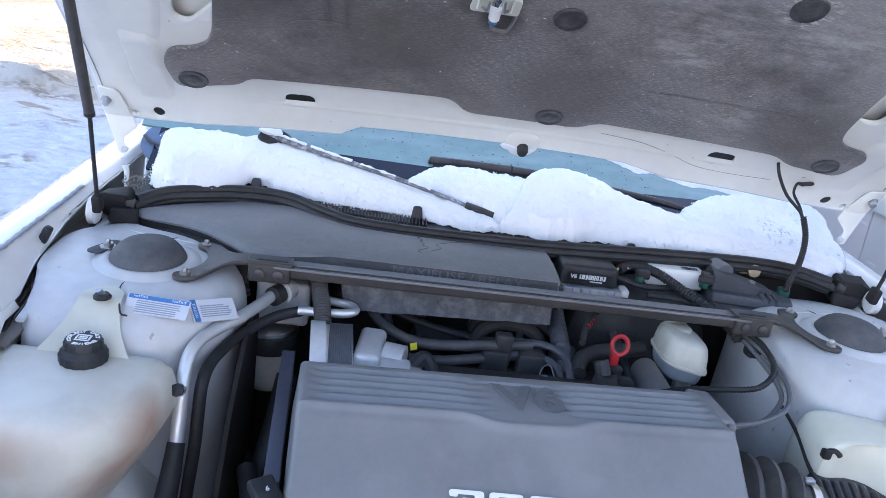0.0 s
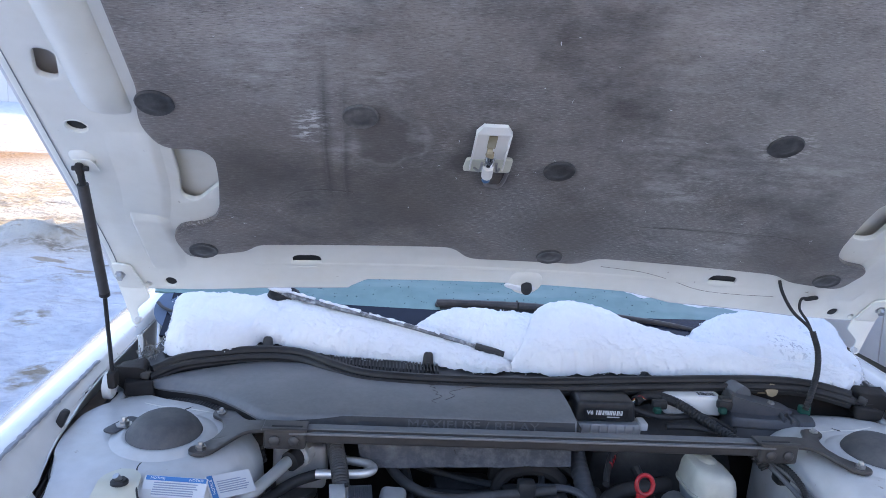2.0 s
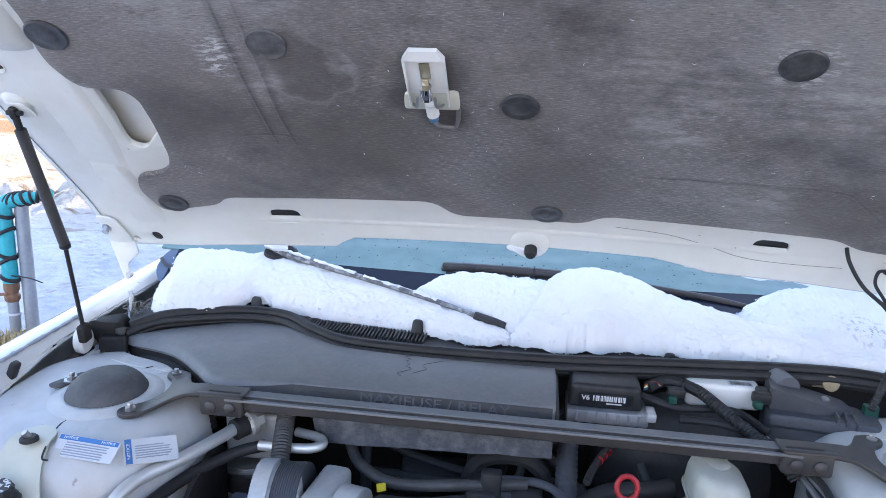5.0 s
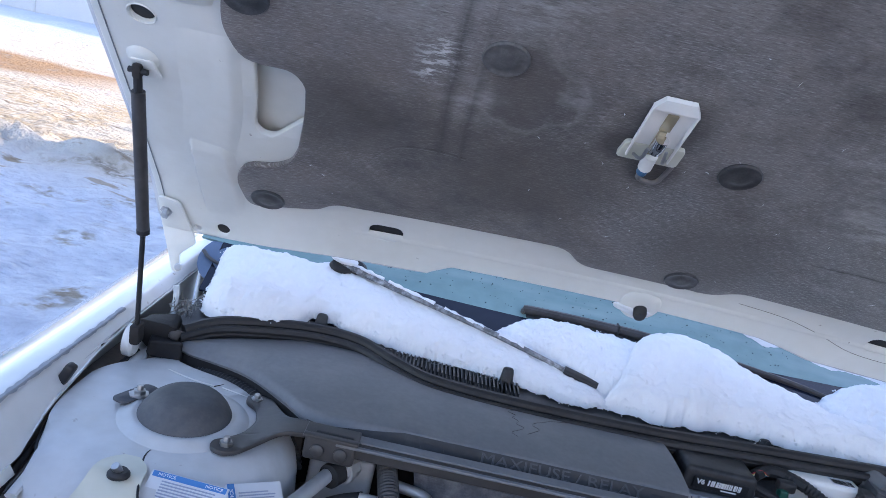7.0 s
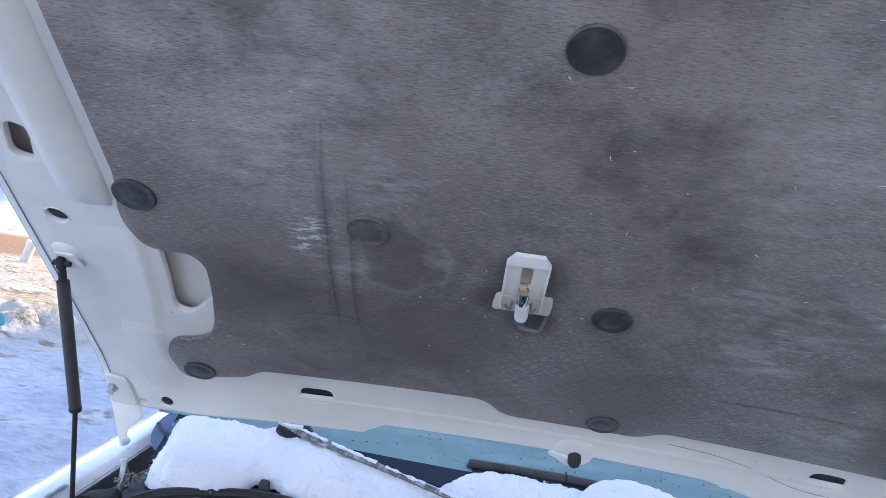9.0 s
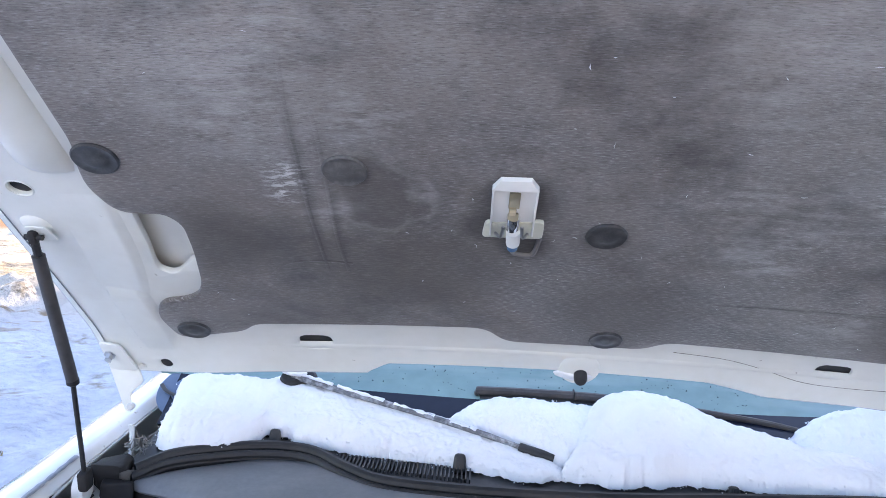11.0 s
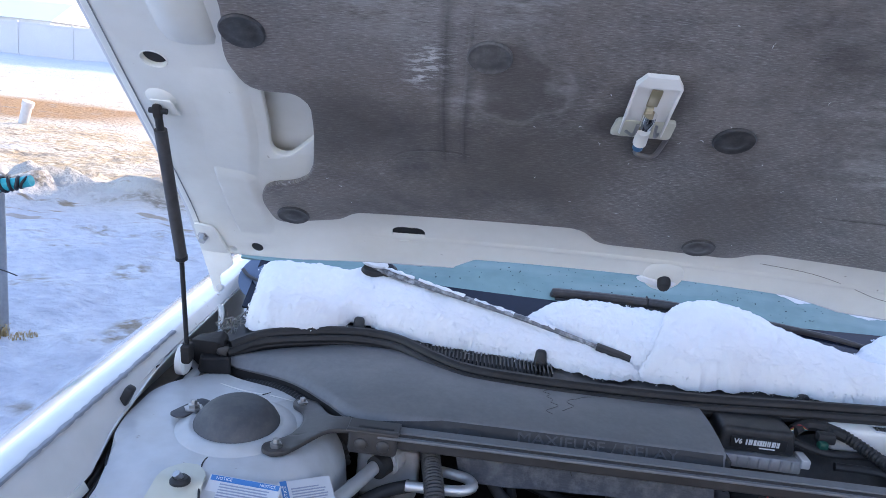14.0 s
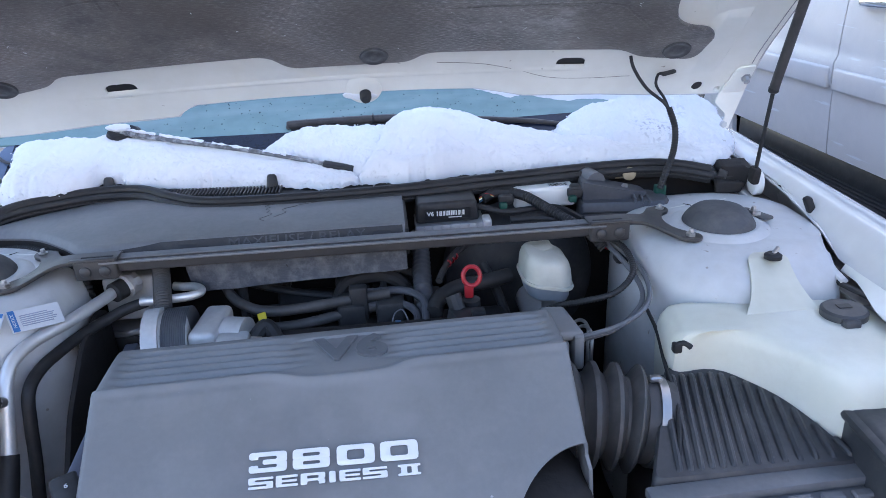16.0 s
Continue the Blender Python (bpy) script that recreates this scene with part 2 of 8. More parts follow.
speckle(WGLASS, (0.30, 0.40, 0.40), 3, 0.50, 0.72, 0.7, (1, 6, 1), 5)
FRIT = mat("black_glass_border", (0.012, 0.016, 0.03), None, 0.12, big=2, bump=0.0, rough_var=0.05)
OLD_SNOW = mat("settled_snow", (0.62, 0.64, 0.69), (0.54, 0.56, 0.61), 0.6, big=0.5, fine=6, bump=0.5, dist=0.05, grain=0.2)
FENCE = mat("white_vinyl", (0.60, 0.58, 0.59), (0.54, 0.52, 0.53), 0.5, big=0.6, fine=20, bump=0.02)
SIDING = mat("house_siding", (0.70, 0.67, 0.62), None, 0.7, big=1, bump=0.05)
RENDERED = mat("grey_render", (0.58, 0.59, 0.61), (0.54, 0.55, 0.57), 0.8, big=1, fine=30, bump=0.1)
TEAL = mat("teal_tape", (0.02, 0.42, 0.45), (0.02, 0.34, 0.38), 0.4, big=20, bump=0.1)
GALV = mat("galvanised_pipe", (0.40, 0.42, 0.44), (0.32, 0.33, 0.35), 0.5, 0.6, big=10, bump=0.1)
RUST = mat("rusty_brass", (0.30, 0.16, 0.09), (0.2, 0.11, 0.07), 0.6, 0.4, big=30, bump=0.3)
LITTER = mat("dead_leaves", (0.12, 0.115, 0.105), (0.27, 0.26, 0.24), 0.8, big=60, fine=200, bump=0.2)
SEAM_DARK = mat("dark_seam_line", (0.020, 0.017, 0.016), (0.05, 0.044, 0.042), 0.85, big=40, fine=200, bump=0.3, spec=0.2)
WORN = mat("worn_bare_primer", (0.20, 0.21, 0.23), (0.30, 0.31, 0.33), 0.6, big=40, fine=200, bump=0.2)
# brown dirt, set darker to paint in the shade of the gutter
GUTTER = mat("shaded_gutter_dirt", (0.11, 0.095, 0.08), (0.22, 0.20, 0.18), 0.7, big=14, fine=120, bump=0.4)
STRUTM = mat("dull_strut_tube", (0.036, 0.034, 0.035), (0.056, 0.052, 0.051), 0.45, big=14, fine=120, bump=0.06, dust=(0.2, 0.18, 0.17), dust_amt=0.2)
LOOP = mat("stiff_grey_sleeve", (0.13, 0.12, 0.12), (0.19, 0.18, 0.175), 0.55, big=30, fine=160, bump=0.1)
CABLE = mat("grey_cable_jacket", (0.15, 0.155, 0.165), (0.11, 0.115, 0.125), 0.4, big=20, fine=160, bump=0.05)
SHIELD = mat("scuffed_grey_shield", (0.038, 0.046, 0.062), (0.070, 0.080, 0.100), 0.5, big=14, fine=120, bump=0.25, dust=(0.30, 0.32, 0.35), dust_amt=0.5, stretch=(1, 4, 4))
STICKP = mat("aged_sticker_paper", (0.64, 0.66, 0.68), (0.58, 0.60, 0.63), 0.45, big=30, bump=0.02)
STRAW = mat("dry_grass", (0.50, 0.38, 0.20), (0.36, 0.27, 0.14), 0.8, big=6, bump=0)


# ---------- shape helpers ----------
def mesh_of(name, bm, material, angle=35):
    me = bpy.data.meshes.new(name)
    bmesh.ops.recalc_face_normals(bm, faces=bm.faces[:])
    bm.to_mesh(me)
    bm.free()
    me.materials.append(material)
    for p in me.polygons:
        p.use_smooth = True
    me.set_sharp_from_angle(angle=radians(angle))
    return me


def thing(name, loc, label, category, group="", kind=""):
    e = new(name)
    e.location = loc
    e.empty_display_size = 0.05
    return tagged(e, label, category, group, kind)


def part(name, bm, material, parent, label="", angle=35):
    ob = new(name, mesh_of(name, bm, material, angle))
    ob.parent = parent
    off = Vector(parent.location)
    if parent.parent:
        off = Vector((0, 0, 0))
        q = parent
        while q:
            off += Vector(q.location) if q.type == "EMPTY" else Vector((0, 0, 0))
            q = q.parent
    elif parent.type != "EMPTY":
        off = Vector((0, 0, 0))
    root = parent
    while root.parent:
        root = root.parent
    base = Vector(root.location) if root.type == "EMPTY" else Vector((0, 0, 0))
    ob.matrix_parent_inverse = Matrix.Translation(-base) if parent is root else Matrix.Identity(4)
    return tagged(ob, label)


def solo(name, bm, material, label, category, group="", kind="", angle=35):
    return tagged(new(name, mesh_of(name, bm, material, angle)), label, category, group, kind)


def box(c, s, bev=0.004, seg=2, rot=(0, 0, 0), bm=None, taper=1.0):
    """A box with rounded edges, about c, of size s; taper scales its top."""
    b = bmesh.new()
    bmesh.ops.create_cube(b, size=1)
    for v in b.verts:
        k = taper if v.co.z > 0 else 1
        v.co = Vector((v.co.x * s[0] * k, v.co.y * s[1] * k, v.co.z * s[2]))
    if bev:
        bmesh.ops.bevel(b, geom=b.edges[:], offset=min(bev, min(s) * 0.45), segments=seg, affect="EDGES", profile=0.5)
    b.transform(Matrix.LocRotScale(c, Euler([radians(a) for a in rot]), None))
    return join(bm, b)


def join(bm, b):
    if bm is None:
        return b
    me = bpy.data.meshes.new("tmp")
    b.to_mesh(me)
    b.free()
    bm.from_mesh(me)
    bpy.data.meshes.remove(me)
    return bm


def smooth_path(pts, per=8):
    pts = [Vector(p) for p in pts]
    if len(pts) == 2:
        return [pts[0].lerp(pts[1], k / per) for k in range(per + 1)]
    ext = [2 * pts[0] - pts[1], *pts, 2 * pts[-1] - pts[-2]]
    out = []
    for i in range(len(pts) - 1):
        a, b, c, d = ext[i:i + 4]
        for k in range(per):
            t = k / per
            out.append(0.5 * (2 * b + (c - a) * t + (2 * a - 5 * b + 4 * c - d) * t * t + (3 * b - a - 3 * c + d) * t ** 3))
    return out + [pts[-1]]


def tube(pts, r, n=10, per=8, bm=None, wave=0.0, pitch=0.008, squash=1.0, smooth=True):
    """A round tube along a smooth path; wave: depth of corrugation, pitch: its length."""
    path = smooth_path(pts, per) if smooth else [Vector(p) for p in pts]
    if wave:
        fine = []
        for a, b in zip(path, path[1:]):
            k = max(1, round((b - a).length / (pitch / 4)))
            fine += [a.lerp(b, j / k) for j in range(k)]
        path = fine + [path[-1]]
    b = bmesh.new()
    rings, up, run = [], None, 0.0
    for i, p in enumerate(path):
        d = (path[min(i + 1, len(path) - 1)] - path[max(i - 1, 0)]).normalized()
        if up is None:
            up = d.orthogonal().normalized() if abs(d.z) > 0.9 else (Vector((0, 0, 1)) - d * d.z).normalized()
        else:
            up = (up - d * up.dot(d)).normalized()
        side = d.cross(up)
        if i:
            run += (p - path[i - 1]).length
        rr = r(run) if callable(r) else r
        rr += wave * (0.5 + 0.5 * math.cos(2 * math.pi * run / pitch)) if wave else 0
        rings.append([b.verts.new(p + (up * math.sin(2 * math.pi * j / n) * squash + side * math.cos(2 * math.pi * j / n)) * rr) for j in range(n)])
    for a, c in zip(rings, rings[1:]):
        for j in range(n):
            b.faces.new((a[j], a[(j + 1) % n], c[(j + 1) % n], c[j]))
    b.faces.new(rings[0][::-1])
    b.faces.new(rings[-1])
    return join(bm, b)


def lathe(profile, m=Matrix.Identity(4), n=24, bm=None, sx=1.0, sy=1.0, teeth=0, tooth=0.0):
    """Rings (radius, height) about the z axis of m."""
    b = bmesh.new()
    rings = []
    for r, z in profile:
        rings.append([b.verts.new((sx * rr * math.cos(a), sy * rr * math.sin(a), z)) for a, rr in
                      ((2 * math.pi * j / n, max(r, 1e-5) - (tooth if teeth and (j % 2) else 0)) for j in range(n))])
    for a, c in zip(rings, rings[1:]):
        for j in range(n):
            b.faces.new((a[j], a[(j + 1) % n], c[(j + 1) % n], c[j]))
    b.faces.new(rings[0][::-1])
    b.faces.new(rings[-1])
    b.transform(m)
    return join(bm, b)


def at(x, y, z, rx=0, ry=0, rz=0):
    return pose(x, y, z, rx, ry, rz)


def loft(rings, bm=None, caps=True):
    b = bmesh.new()
    vs = [[b.verts.new(p) for p in r] for r in rings]
    n = len(vs[0])
    for a, c in zip(vs, vs[1:]):
        for j in range(n):
            b.faces.new((a[j], a[(j + 1) % n], c[(j + 1) % n], c[j]))
    if caps:
        b.faces.new(vs[0][::-1])
        b.faces.new(vs[-1])
    return join(bm, b)


def sheet(fn, nu, nv, thick=0.0, bm=None):
    """A grid surface fn(i/nu, j/nv) -> point."""
    b = bmesh.new()
    g = [[b.verts.new(fn(i / nu, j / nv)) for j in range(nv + 1)] for i in range(nu + 1)]
    for i in range(nu):
        for j in range(nv):
            b.faces.new((g[i][j], g[i + 1][j], g[i + 1][j + 1], g[i][j + 1]))
    if thick:
        bmesh.ops.recalc_face_normals(b, faces=b.faces[:])
        bmesh.ops.solidify(b, geom=b.faces[:], thickness=thick)
    return join(bm, b)


def rounded(pts, r, seg=5):
    """A closed 2D outline with rounded corners."""
    out, n = [], len(pts)
    for i in range(n):
        p, a, c = Vector(pts[i]), Vector(pts[i - 1]), Vector(pts[(i + 1) % n])
        da, dc = (a - p), (c - p)
        k = min(r, da.length * 0.45, dc.length * 0.45)
        s, e = p + da.normalized() * k, p + dc.normalized() * k
        for j in range(seg + 1):
            t = j / seg
            out.append((1 - t) ** 2 * s + 2 * t * (1 - t) * p + t * t * e)
    return out


def oval(cx, cy, rx, ry, n=20, turn=0.0):
    c, s = math.cos(radians(turn)), math.sin(radians(turn))
    return [Vector((cx + rx * math.cos(a) * c - ry * math.sin(a) * s, cy + rx * math.cos(a) * s + ry * math.sin(a) * c)) for a in (2 * math.pi * k / n for k in range(n))]


def slot(cx, cy, lx, ly, turn=0.0):
    o = rounded([(-lx, -ly), (lx, -ly), (lx, ly), (-lx, ly)], min(lx, ly) * 0.95, 5)
    c, s = math.cos(radians(turn)), math.sin(radians(turn))
    return [Vector((cx + p.x * c - p.y * s, cy + p.x * s + p.y * c)) for p in o]


def plate(outline, holes=(), thick=0.004, bevel=0.001, cuts=0.0, bm=None, z0=0.0):
    """A flat plate in xy with holes through it, between z0 and z0 + thick; cuts: the grid it is cut into, so that it can be bent."""
    cu = bpy.data.curves.new("tmp", "CURVE")
    cu.dimensions, cu.fill_mode = "2D", "BOTH"
    bevel = min(bevel, thick * 0.4)
    cu.extrude, cu.bevel_depth, cu.bevel_resolution = thick / 2 - bevel, bevel, 1
    cu.offset = -bevel
    for ring in (outline, *holes):
        sp = cu.splines.new("POLY")
        sp.points.add(len(ring) - 1)
        for q, p in zip(sp.points, ring):
            q.co = (p[0], p[1], 0, 1)
        sp.use_cyclic_u = True
    ob = bpy.data.objects.new("tmp", cu)
    me = bpy.data.meshes.new_from_object(ob)
    b = bmesh.new()
    b.from_mesh(me)
    bpy.data.objects.remove(ob)
    bpy.data.curves.remove(cu)
    bpy.data.meshes.remove(me)
    bmesh.ops.remove_doubles(b, verts=b.verts[:], dist=1e-5)
    if cuts:
        xs, ys = [v.co.x for v in b.verts], [v.co.y for v in b.verts]
        for axis, lo, hi in ((0, min(xs), max(xs)), (1, min(ys), max(ys))):
            k = lo + cuts
            while k < hi:
                no = Vector((1, 0, 0)) if axis == 0 else Vector((0, 1, 0))
                bmesh.ops.bisect_plane(b, geom=b.verts[:] + b.edges[:] + b.faces[:], plane_co=no * k, plane_no=no)
                k += cuts
    for v in b.verts:
        v.co.z += z0 + thick / 2
    return join(bm, b)


def lettering(text, size, m, bm=None, depth=0.0006, sx=1.0, bold=0.0):
    cu = bpy.data.curves.new("tmp", "FONT")
    cu.body, cu.size, cu.extrude, cu.align_x, cu.align_y = text, size, depth, "CENTER", "CENTER"
    cu.offset = bold
    cu.resolution_u = 3
    ob = bpy.data.objects.new("tmp", cu)
    me = bpy.data.meshes.new_from_object(ob)
    b = bmesh.new()
    b.from_mesh(me)
    bpy.data.objects.remove(ob)
    bpy.data.curves.remove(cu)
    bpy.data.meshes.remove(me)
    b.transform(m @ Matrix.Diagonal((sx, 1, 1, 1)))
    return join(bm, b)


def curve_at(table, x):
    """Smooth value between the (x, y) pairs of a short table, with no overshoot."""
    n = len(table)
    if x <= table[0][0]:
        return table[0][1]
    if x >= table[-1][0]:
        return table[-1][1]
    slope = [(table[i + 1][1] - table[i][1]) / (table[i + 1][0] - table[i][0]) for i in range(n - 1)]

    def tangent(i):
        if i in (0, n - 1):
            return slope[0 if i == 0 else -1]
        p, q = slope[i - 1], slope[i]
        return 2 * p * q / (p + q) if p * q > 0 else 0.0
    i = next(k for k in range(n - 1) if x <= table[k + 1][0])
    (xa, ya), (xb, yb) = table[i], table[i + 1]
    h = xb - xa
    t = (x - xa) / h
    return (2 * t ** 3 - 3 * t * t + 1) * ya + (t ** 3 - 2 * t * t + t) * h * tangent(i) + (3 * t * t - 2 * t ** 3) * yb + (t ** 3 - t * t) * h * tangent(i + 1)


def bolt(m, r=0.0075, h=0.0065, bm=None):
    bm = lathe([(r * 1.7, 0), (r * 1.7, 0.0015), (r, 0.0018), (r, h), (r * 0.55, h + 0.0005), (r * 0.55, h + 0.005), (r * 0.45, h + 0.006)], m, 6, bm)
    return bm

# ---------- setting: ground, fence, house ----------
def bumps(x, y):
    near = max(0.0, 1 - math.hypot(x + 4, y - 5) / 16)
    h = 0.05 * noise.noise((x * 0.5, y * 0.5, 0)) + 0.05 * near * noise.noise((x * 1.7, y * 1.7, 3)) + 0.032 * near * noise.noise((x * 6, y * 6, 5))
    berm = math.exp(-((y - 6.9 - 0.25 * (x + 3.9)) / 0.45) ** 2) * (1 if x < -1.5 else 0) * min(1, max(0, (-1.5 - x)))
    h += berm * (0.12 + 0.26 * abs(noise.noise((x * 3, y * 3, 8))) + 0.10 * noise.noise((x * 8, y * 8, 2)))
    h += 0.035 * near * max(0, noise.noise((x * 3.3, y * 3.3, 11)))
    if x > -1.1:
        h *= 0.25
    return h - 0.03


def spaced(lo, hi, step, far, grow=1.35):
    out, k = [], lo
    while k <= hi:
        out.append(k)
        k += step
    a, s = [lo], step
    while a[-1] > -far:
        s *= grow
        a.append(a[-1] - s)
    b, s = [out[-1]], step
    while b[-1] < far:
        s *= grow
        b.append(b[-1] + s)
    return a[:0:-1] + out + b[1:]


def ground_material():
    m = mat("snowy_ground", (0.51, 0.53, 0.575), (0.40, 0.43, 0.50), 0.65, big=1.6, fine=11, bump=0.75, dist=0.08, grain=0.3)
    nt = m.node_tree
    n, l = nt.nodes, nt.links
    b = n["Principled BSDF"]
    base = b.inputs["Base Color"].links[0].from_socket
    tc = n.new("ShaderNodeTexCoord")
    sep = n.new("ShaderNodeSeparateXYZ")
    l.new(tc.outputs["Object"], sep.inputs[0])

    def noise_at(scale, lo, hi, sx=1.0, sy=1.0):
        mp = n.new("ShaderNodeMapping")
        mp.inputs["Scale"].default_value = (sx, sy, 1)
        l.new(tc.outputs["Object"], mp.inputs[0])
        t = n.new("ShaderNodeTexNoise")
        t.inputs["Scale"].default_value, t.inputs["Detail"].default_value = scale, 8
        l.new(mp.outputs[0], t.inputs["Vector"])
        r = n.new("ShaderNodeMapRange")
        r.inputs[1].default_value, r.inputs[2].default_value = lo, hi
        l.new(t.outputs["Fac"], r.inputs[0])
        return r.outputs[0]

    def band(axis, a, b_, soft, mult=None):
        r1, r2, mu = n.new("ShaderNodeMapRange"), n.new("ShaderNodeMapRange"), n.new("ShaderNodeMath")
        r1.inputs[1].default_value, r1.inputs[2].default_value = a - soft, a + soft
        r2.inputs[1].default_value, r2.inputs[2].default_value, r2.inputs[3].default_value, r2.inputs[4].default_value = b_ - soft, b_ + soft, 1, 0
        l.new(sep.outputs[axis], r1.inputs[0])
        l.new(sep.outputs[axis], r2.inputs[0])
        mu.operation = "MULTIPLY"
        l.new(r1.outputs[0], mu.inputs[0])
        l.new(r2.outputs[0], mu.inputs[1])
        return mu.outputs[0]

    def times(a, b_):
        mu = n.new("ShaderNodeMath")
        mu.operation = "MULTIPLY"
        l.new(a, mu.inputs[0])
        l.new(b_, mu.inputs[1])
        return mu.outputs[0]

    def over(col, color, fac):
        mx = n.new("ShaderNodeMix")
        mx.data_type = "RGBA"
        mx.inputs[7].default_value = (*color, 1)
        l.new(fac, mx.inputs[0])
        l.new(col, mx.inputs[6])
        return mx.outputs[2]

    # cream band puts the warmth of the sunlight into the snow's colour
    base = over(base, (0.52, 0.45, 0.35), times(band(1, 6.4, 26, 0.8), noise_at(0.6, 0.15, 0.45)))
    col = over(base, (0.40, 0.29, 0.16), times(times(band(1, 6.9, 12.3, 0.7), noise_at(1.1, 0.40, 0.56)), noise_at(9, 0.30, 0.56)))
    col = over(col, (0.30, 0.155, 0.045), times(times(band(1, 12.6, 16.6, 0.5), band(0, -60, -6.6, 1.0)), noise_at(0.5, 0.3, 0.42, 0.6, 1.0)))
    col = over(col, (0.22, 0.18, 0.13), times(noise_at(2.2, 0.58, 0.68), noise_at(14, 0.4, 0.56)))
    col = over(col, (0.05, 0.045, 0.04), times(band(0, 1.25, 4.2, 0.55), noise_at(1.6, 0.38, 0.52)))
    col = over(col, (0.27, 0.20, 0.13), times(band(1, 5.5, 14, 0.8), noise_at(4.5, 0.60, 0.66, 0.5, 1.6)))
    l.new(col, b.inputs["Base Color"])
    return m


gx, gy = spaced(-9.5, -0.5, 0.09, 380), spaced(1.0, 11.0, 0.09, 380)
bm = bmesh.new()
gv = [[bm.verts.new((x, y, bumps(x, y))) for y in gy] for x in gx]
for i in range(len(gx) - 1):
    for j in range(len(gy) - 1):
        bm.faces.new((gv[i][j], gv[i + 1][j], gv[i + 1][j + 1], gv[i][j + 1]))
solo("ground", bm, ground_material(), "snow-covered ground with trodden patches, dry grass and warm sunlight painted in", "ground", kind="structure", angle=80)

# unseen block added in the sun's way to cast the shade: plain walls and a roof, on the far side of the bonnet, its side
# wall along the sun's rays
house = thing("house", (4.5, 11, 0), "unseen plain house-shaped block added to shade the cars", "house", kind="structure")
HX = Matrix.Translation((0.55, 12.3, 0)) @ pose(0, 0, 0, 0, 0, -SUN_AZ)
bm = box((5.5, 3.0, 4.0), (11.0, 6.0, 8.0), 0.01, 1)
bm.transform(HX)
part("wall", bm, SIDING, house)
bm = bmesh.new()
rv = [bm.verts.new(HX @ Vector(p)) for p in ((-0.05, -0.3, 8.0), (11.2, -0.3, 8.0), (11.2, 6.3, 8.0), (-0.05, 6.3, 8.0), (-0.05, 3, 10.0), (11.2, 3, 10.0))]
for f in ((0, 1, 5, 4), (2, 3, 4, 5), (0, 4, 3), (1, 2, 5), (0, 3, 2, 1)):
    bm.faces.new([rv[k] for k in f])
part("roof", bm, DUSTY, house)

# unseen pale wall facing the car, added in the sun to bounce light onto the bonnet
garage = thing("garage", (0, -6.2, 0), "unseen plain grey wall added to bounce sunlight onto the car", "garage", kind="structure")
part("wall", box((0.0, -6.0, 1.7), (15.0, 0.25, 3.4), 0.02, 1), RENDERED, garage)
part("eave", box((0.0, -6.05, 3.45), (15.4, 0.6, 0.12), 0.02, 1), FENCE, garage)

# vinyl fence far behind
fence = thing("fence", (-26, 46, 0), "white vinyl privacy fence with square posts", "fence", kind="structure")
fdir = Vector((1, -0.05, 0)).normalized()
for k in range(14):
    p = Vector((-50, 38, 0)) + fdir * (k * 2.9)
    part("post", box((p.x, p.y, 1.0), (0.13, 0.13, 2.0), 0.01, 1), FENCE, fence)
    q = p + fdir * 1.45
    part("panel", box((q.x, q.y, 0.98), (2.77, 0.05, 1.78), 0.005, 1, (0, 0, -2.9)), FENCE, fence)
    part("rail", box((q.x, q.y, 1.90), (2.77, 0.09, 0.09), 0.01, 1, (0, 0, -2.9)), FENCE, fence)



def bank(a, b):
    x = -75 + 85 * a
    y = 31.4 + 6.4 * b + 0.5 * noise.noise((x * 0.15, 0, 0)) * (1 - b) - 0.05 * (x + 26)
    k = min(1, b / 0.85)
    return Vector((x, y, -0.15 + (0.56 + 0.10 * noise.noise((x * 0.2, 3, 0))) * k * k * (3 - 2 * k) + 0.06 * noise.noise((x * 1.1, y * 1.1, 0))))


solo("snow_bank", sheet(bank, 160, 24), OLD_SNOW, "long bank of snow ploughed against the fence", "snow", kind="stuff", angle=80)


def far_house(x, y, w, d, h, pitch):
    t = thing("house", (x, y, 0), "distant house with snow on its roof", "house", "houses behind the fence")
    part("wall", box((x, y, h / 2), (w, d, h), 0.02, 1), SIDING, t)
    b = bmesh.new()
    v = [b.verts.new(p) for p in ((x - w / 2 - 0.4, y - d / 2 - 0.4, h), (x + w / 2 + 0.4, y - d / 2 - 0.4, h), (x + w / 2 + 0.4, y + d / 2 + 0.4, h), (x - w / 2 - 0.4, y + d / 2 + 0.4, h), (x - w / 2 - 0.4, y, h + pitch), (x + w / 2 + 0.4, y, h + pitch))]
    for f in ((0, 1, 5, 4), (2, 3, 4, 5), (0, 4, 3), (1, 2, 5), (0, 3, 2, 1)):
        b.faces.new([v[k] for k in f])
    part("roof", b, SNOW, t, "snow-covered roof")
    for k in (-0.28, 0.05, 0.3):
        part("window", box((x + k * w, y - d / 2 - 0.02, h * 0.55), (1.2, 0.06, 1.1), 0.01, 1), FRIT, t)


far_house(-60, 92, 14, 9, 3.2, 2.4)
far_house(-41, 96, 11, 9, 3.0, 2.2)
far_house(-84, 95, 13, 9, 3.0, 2.6)

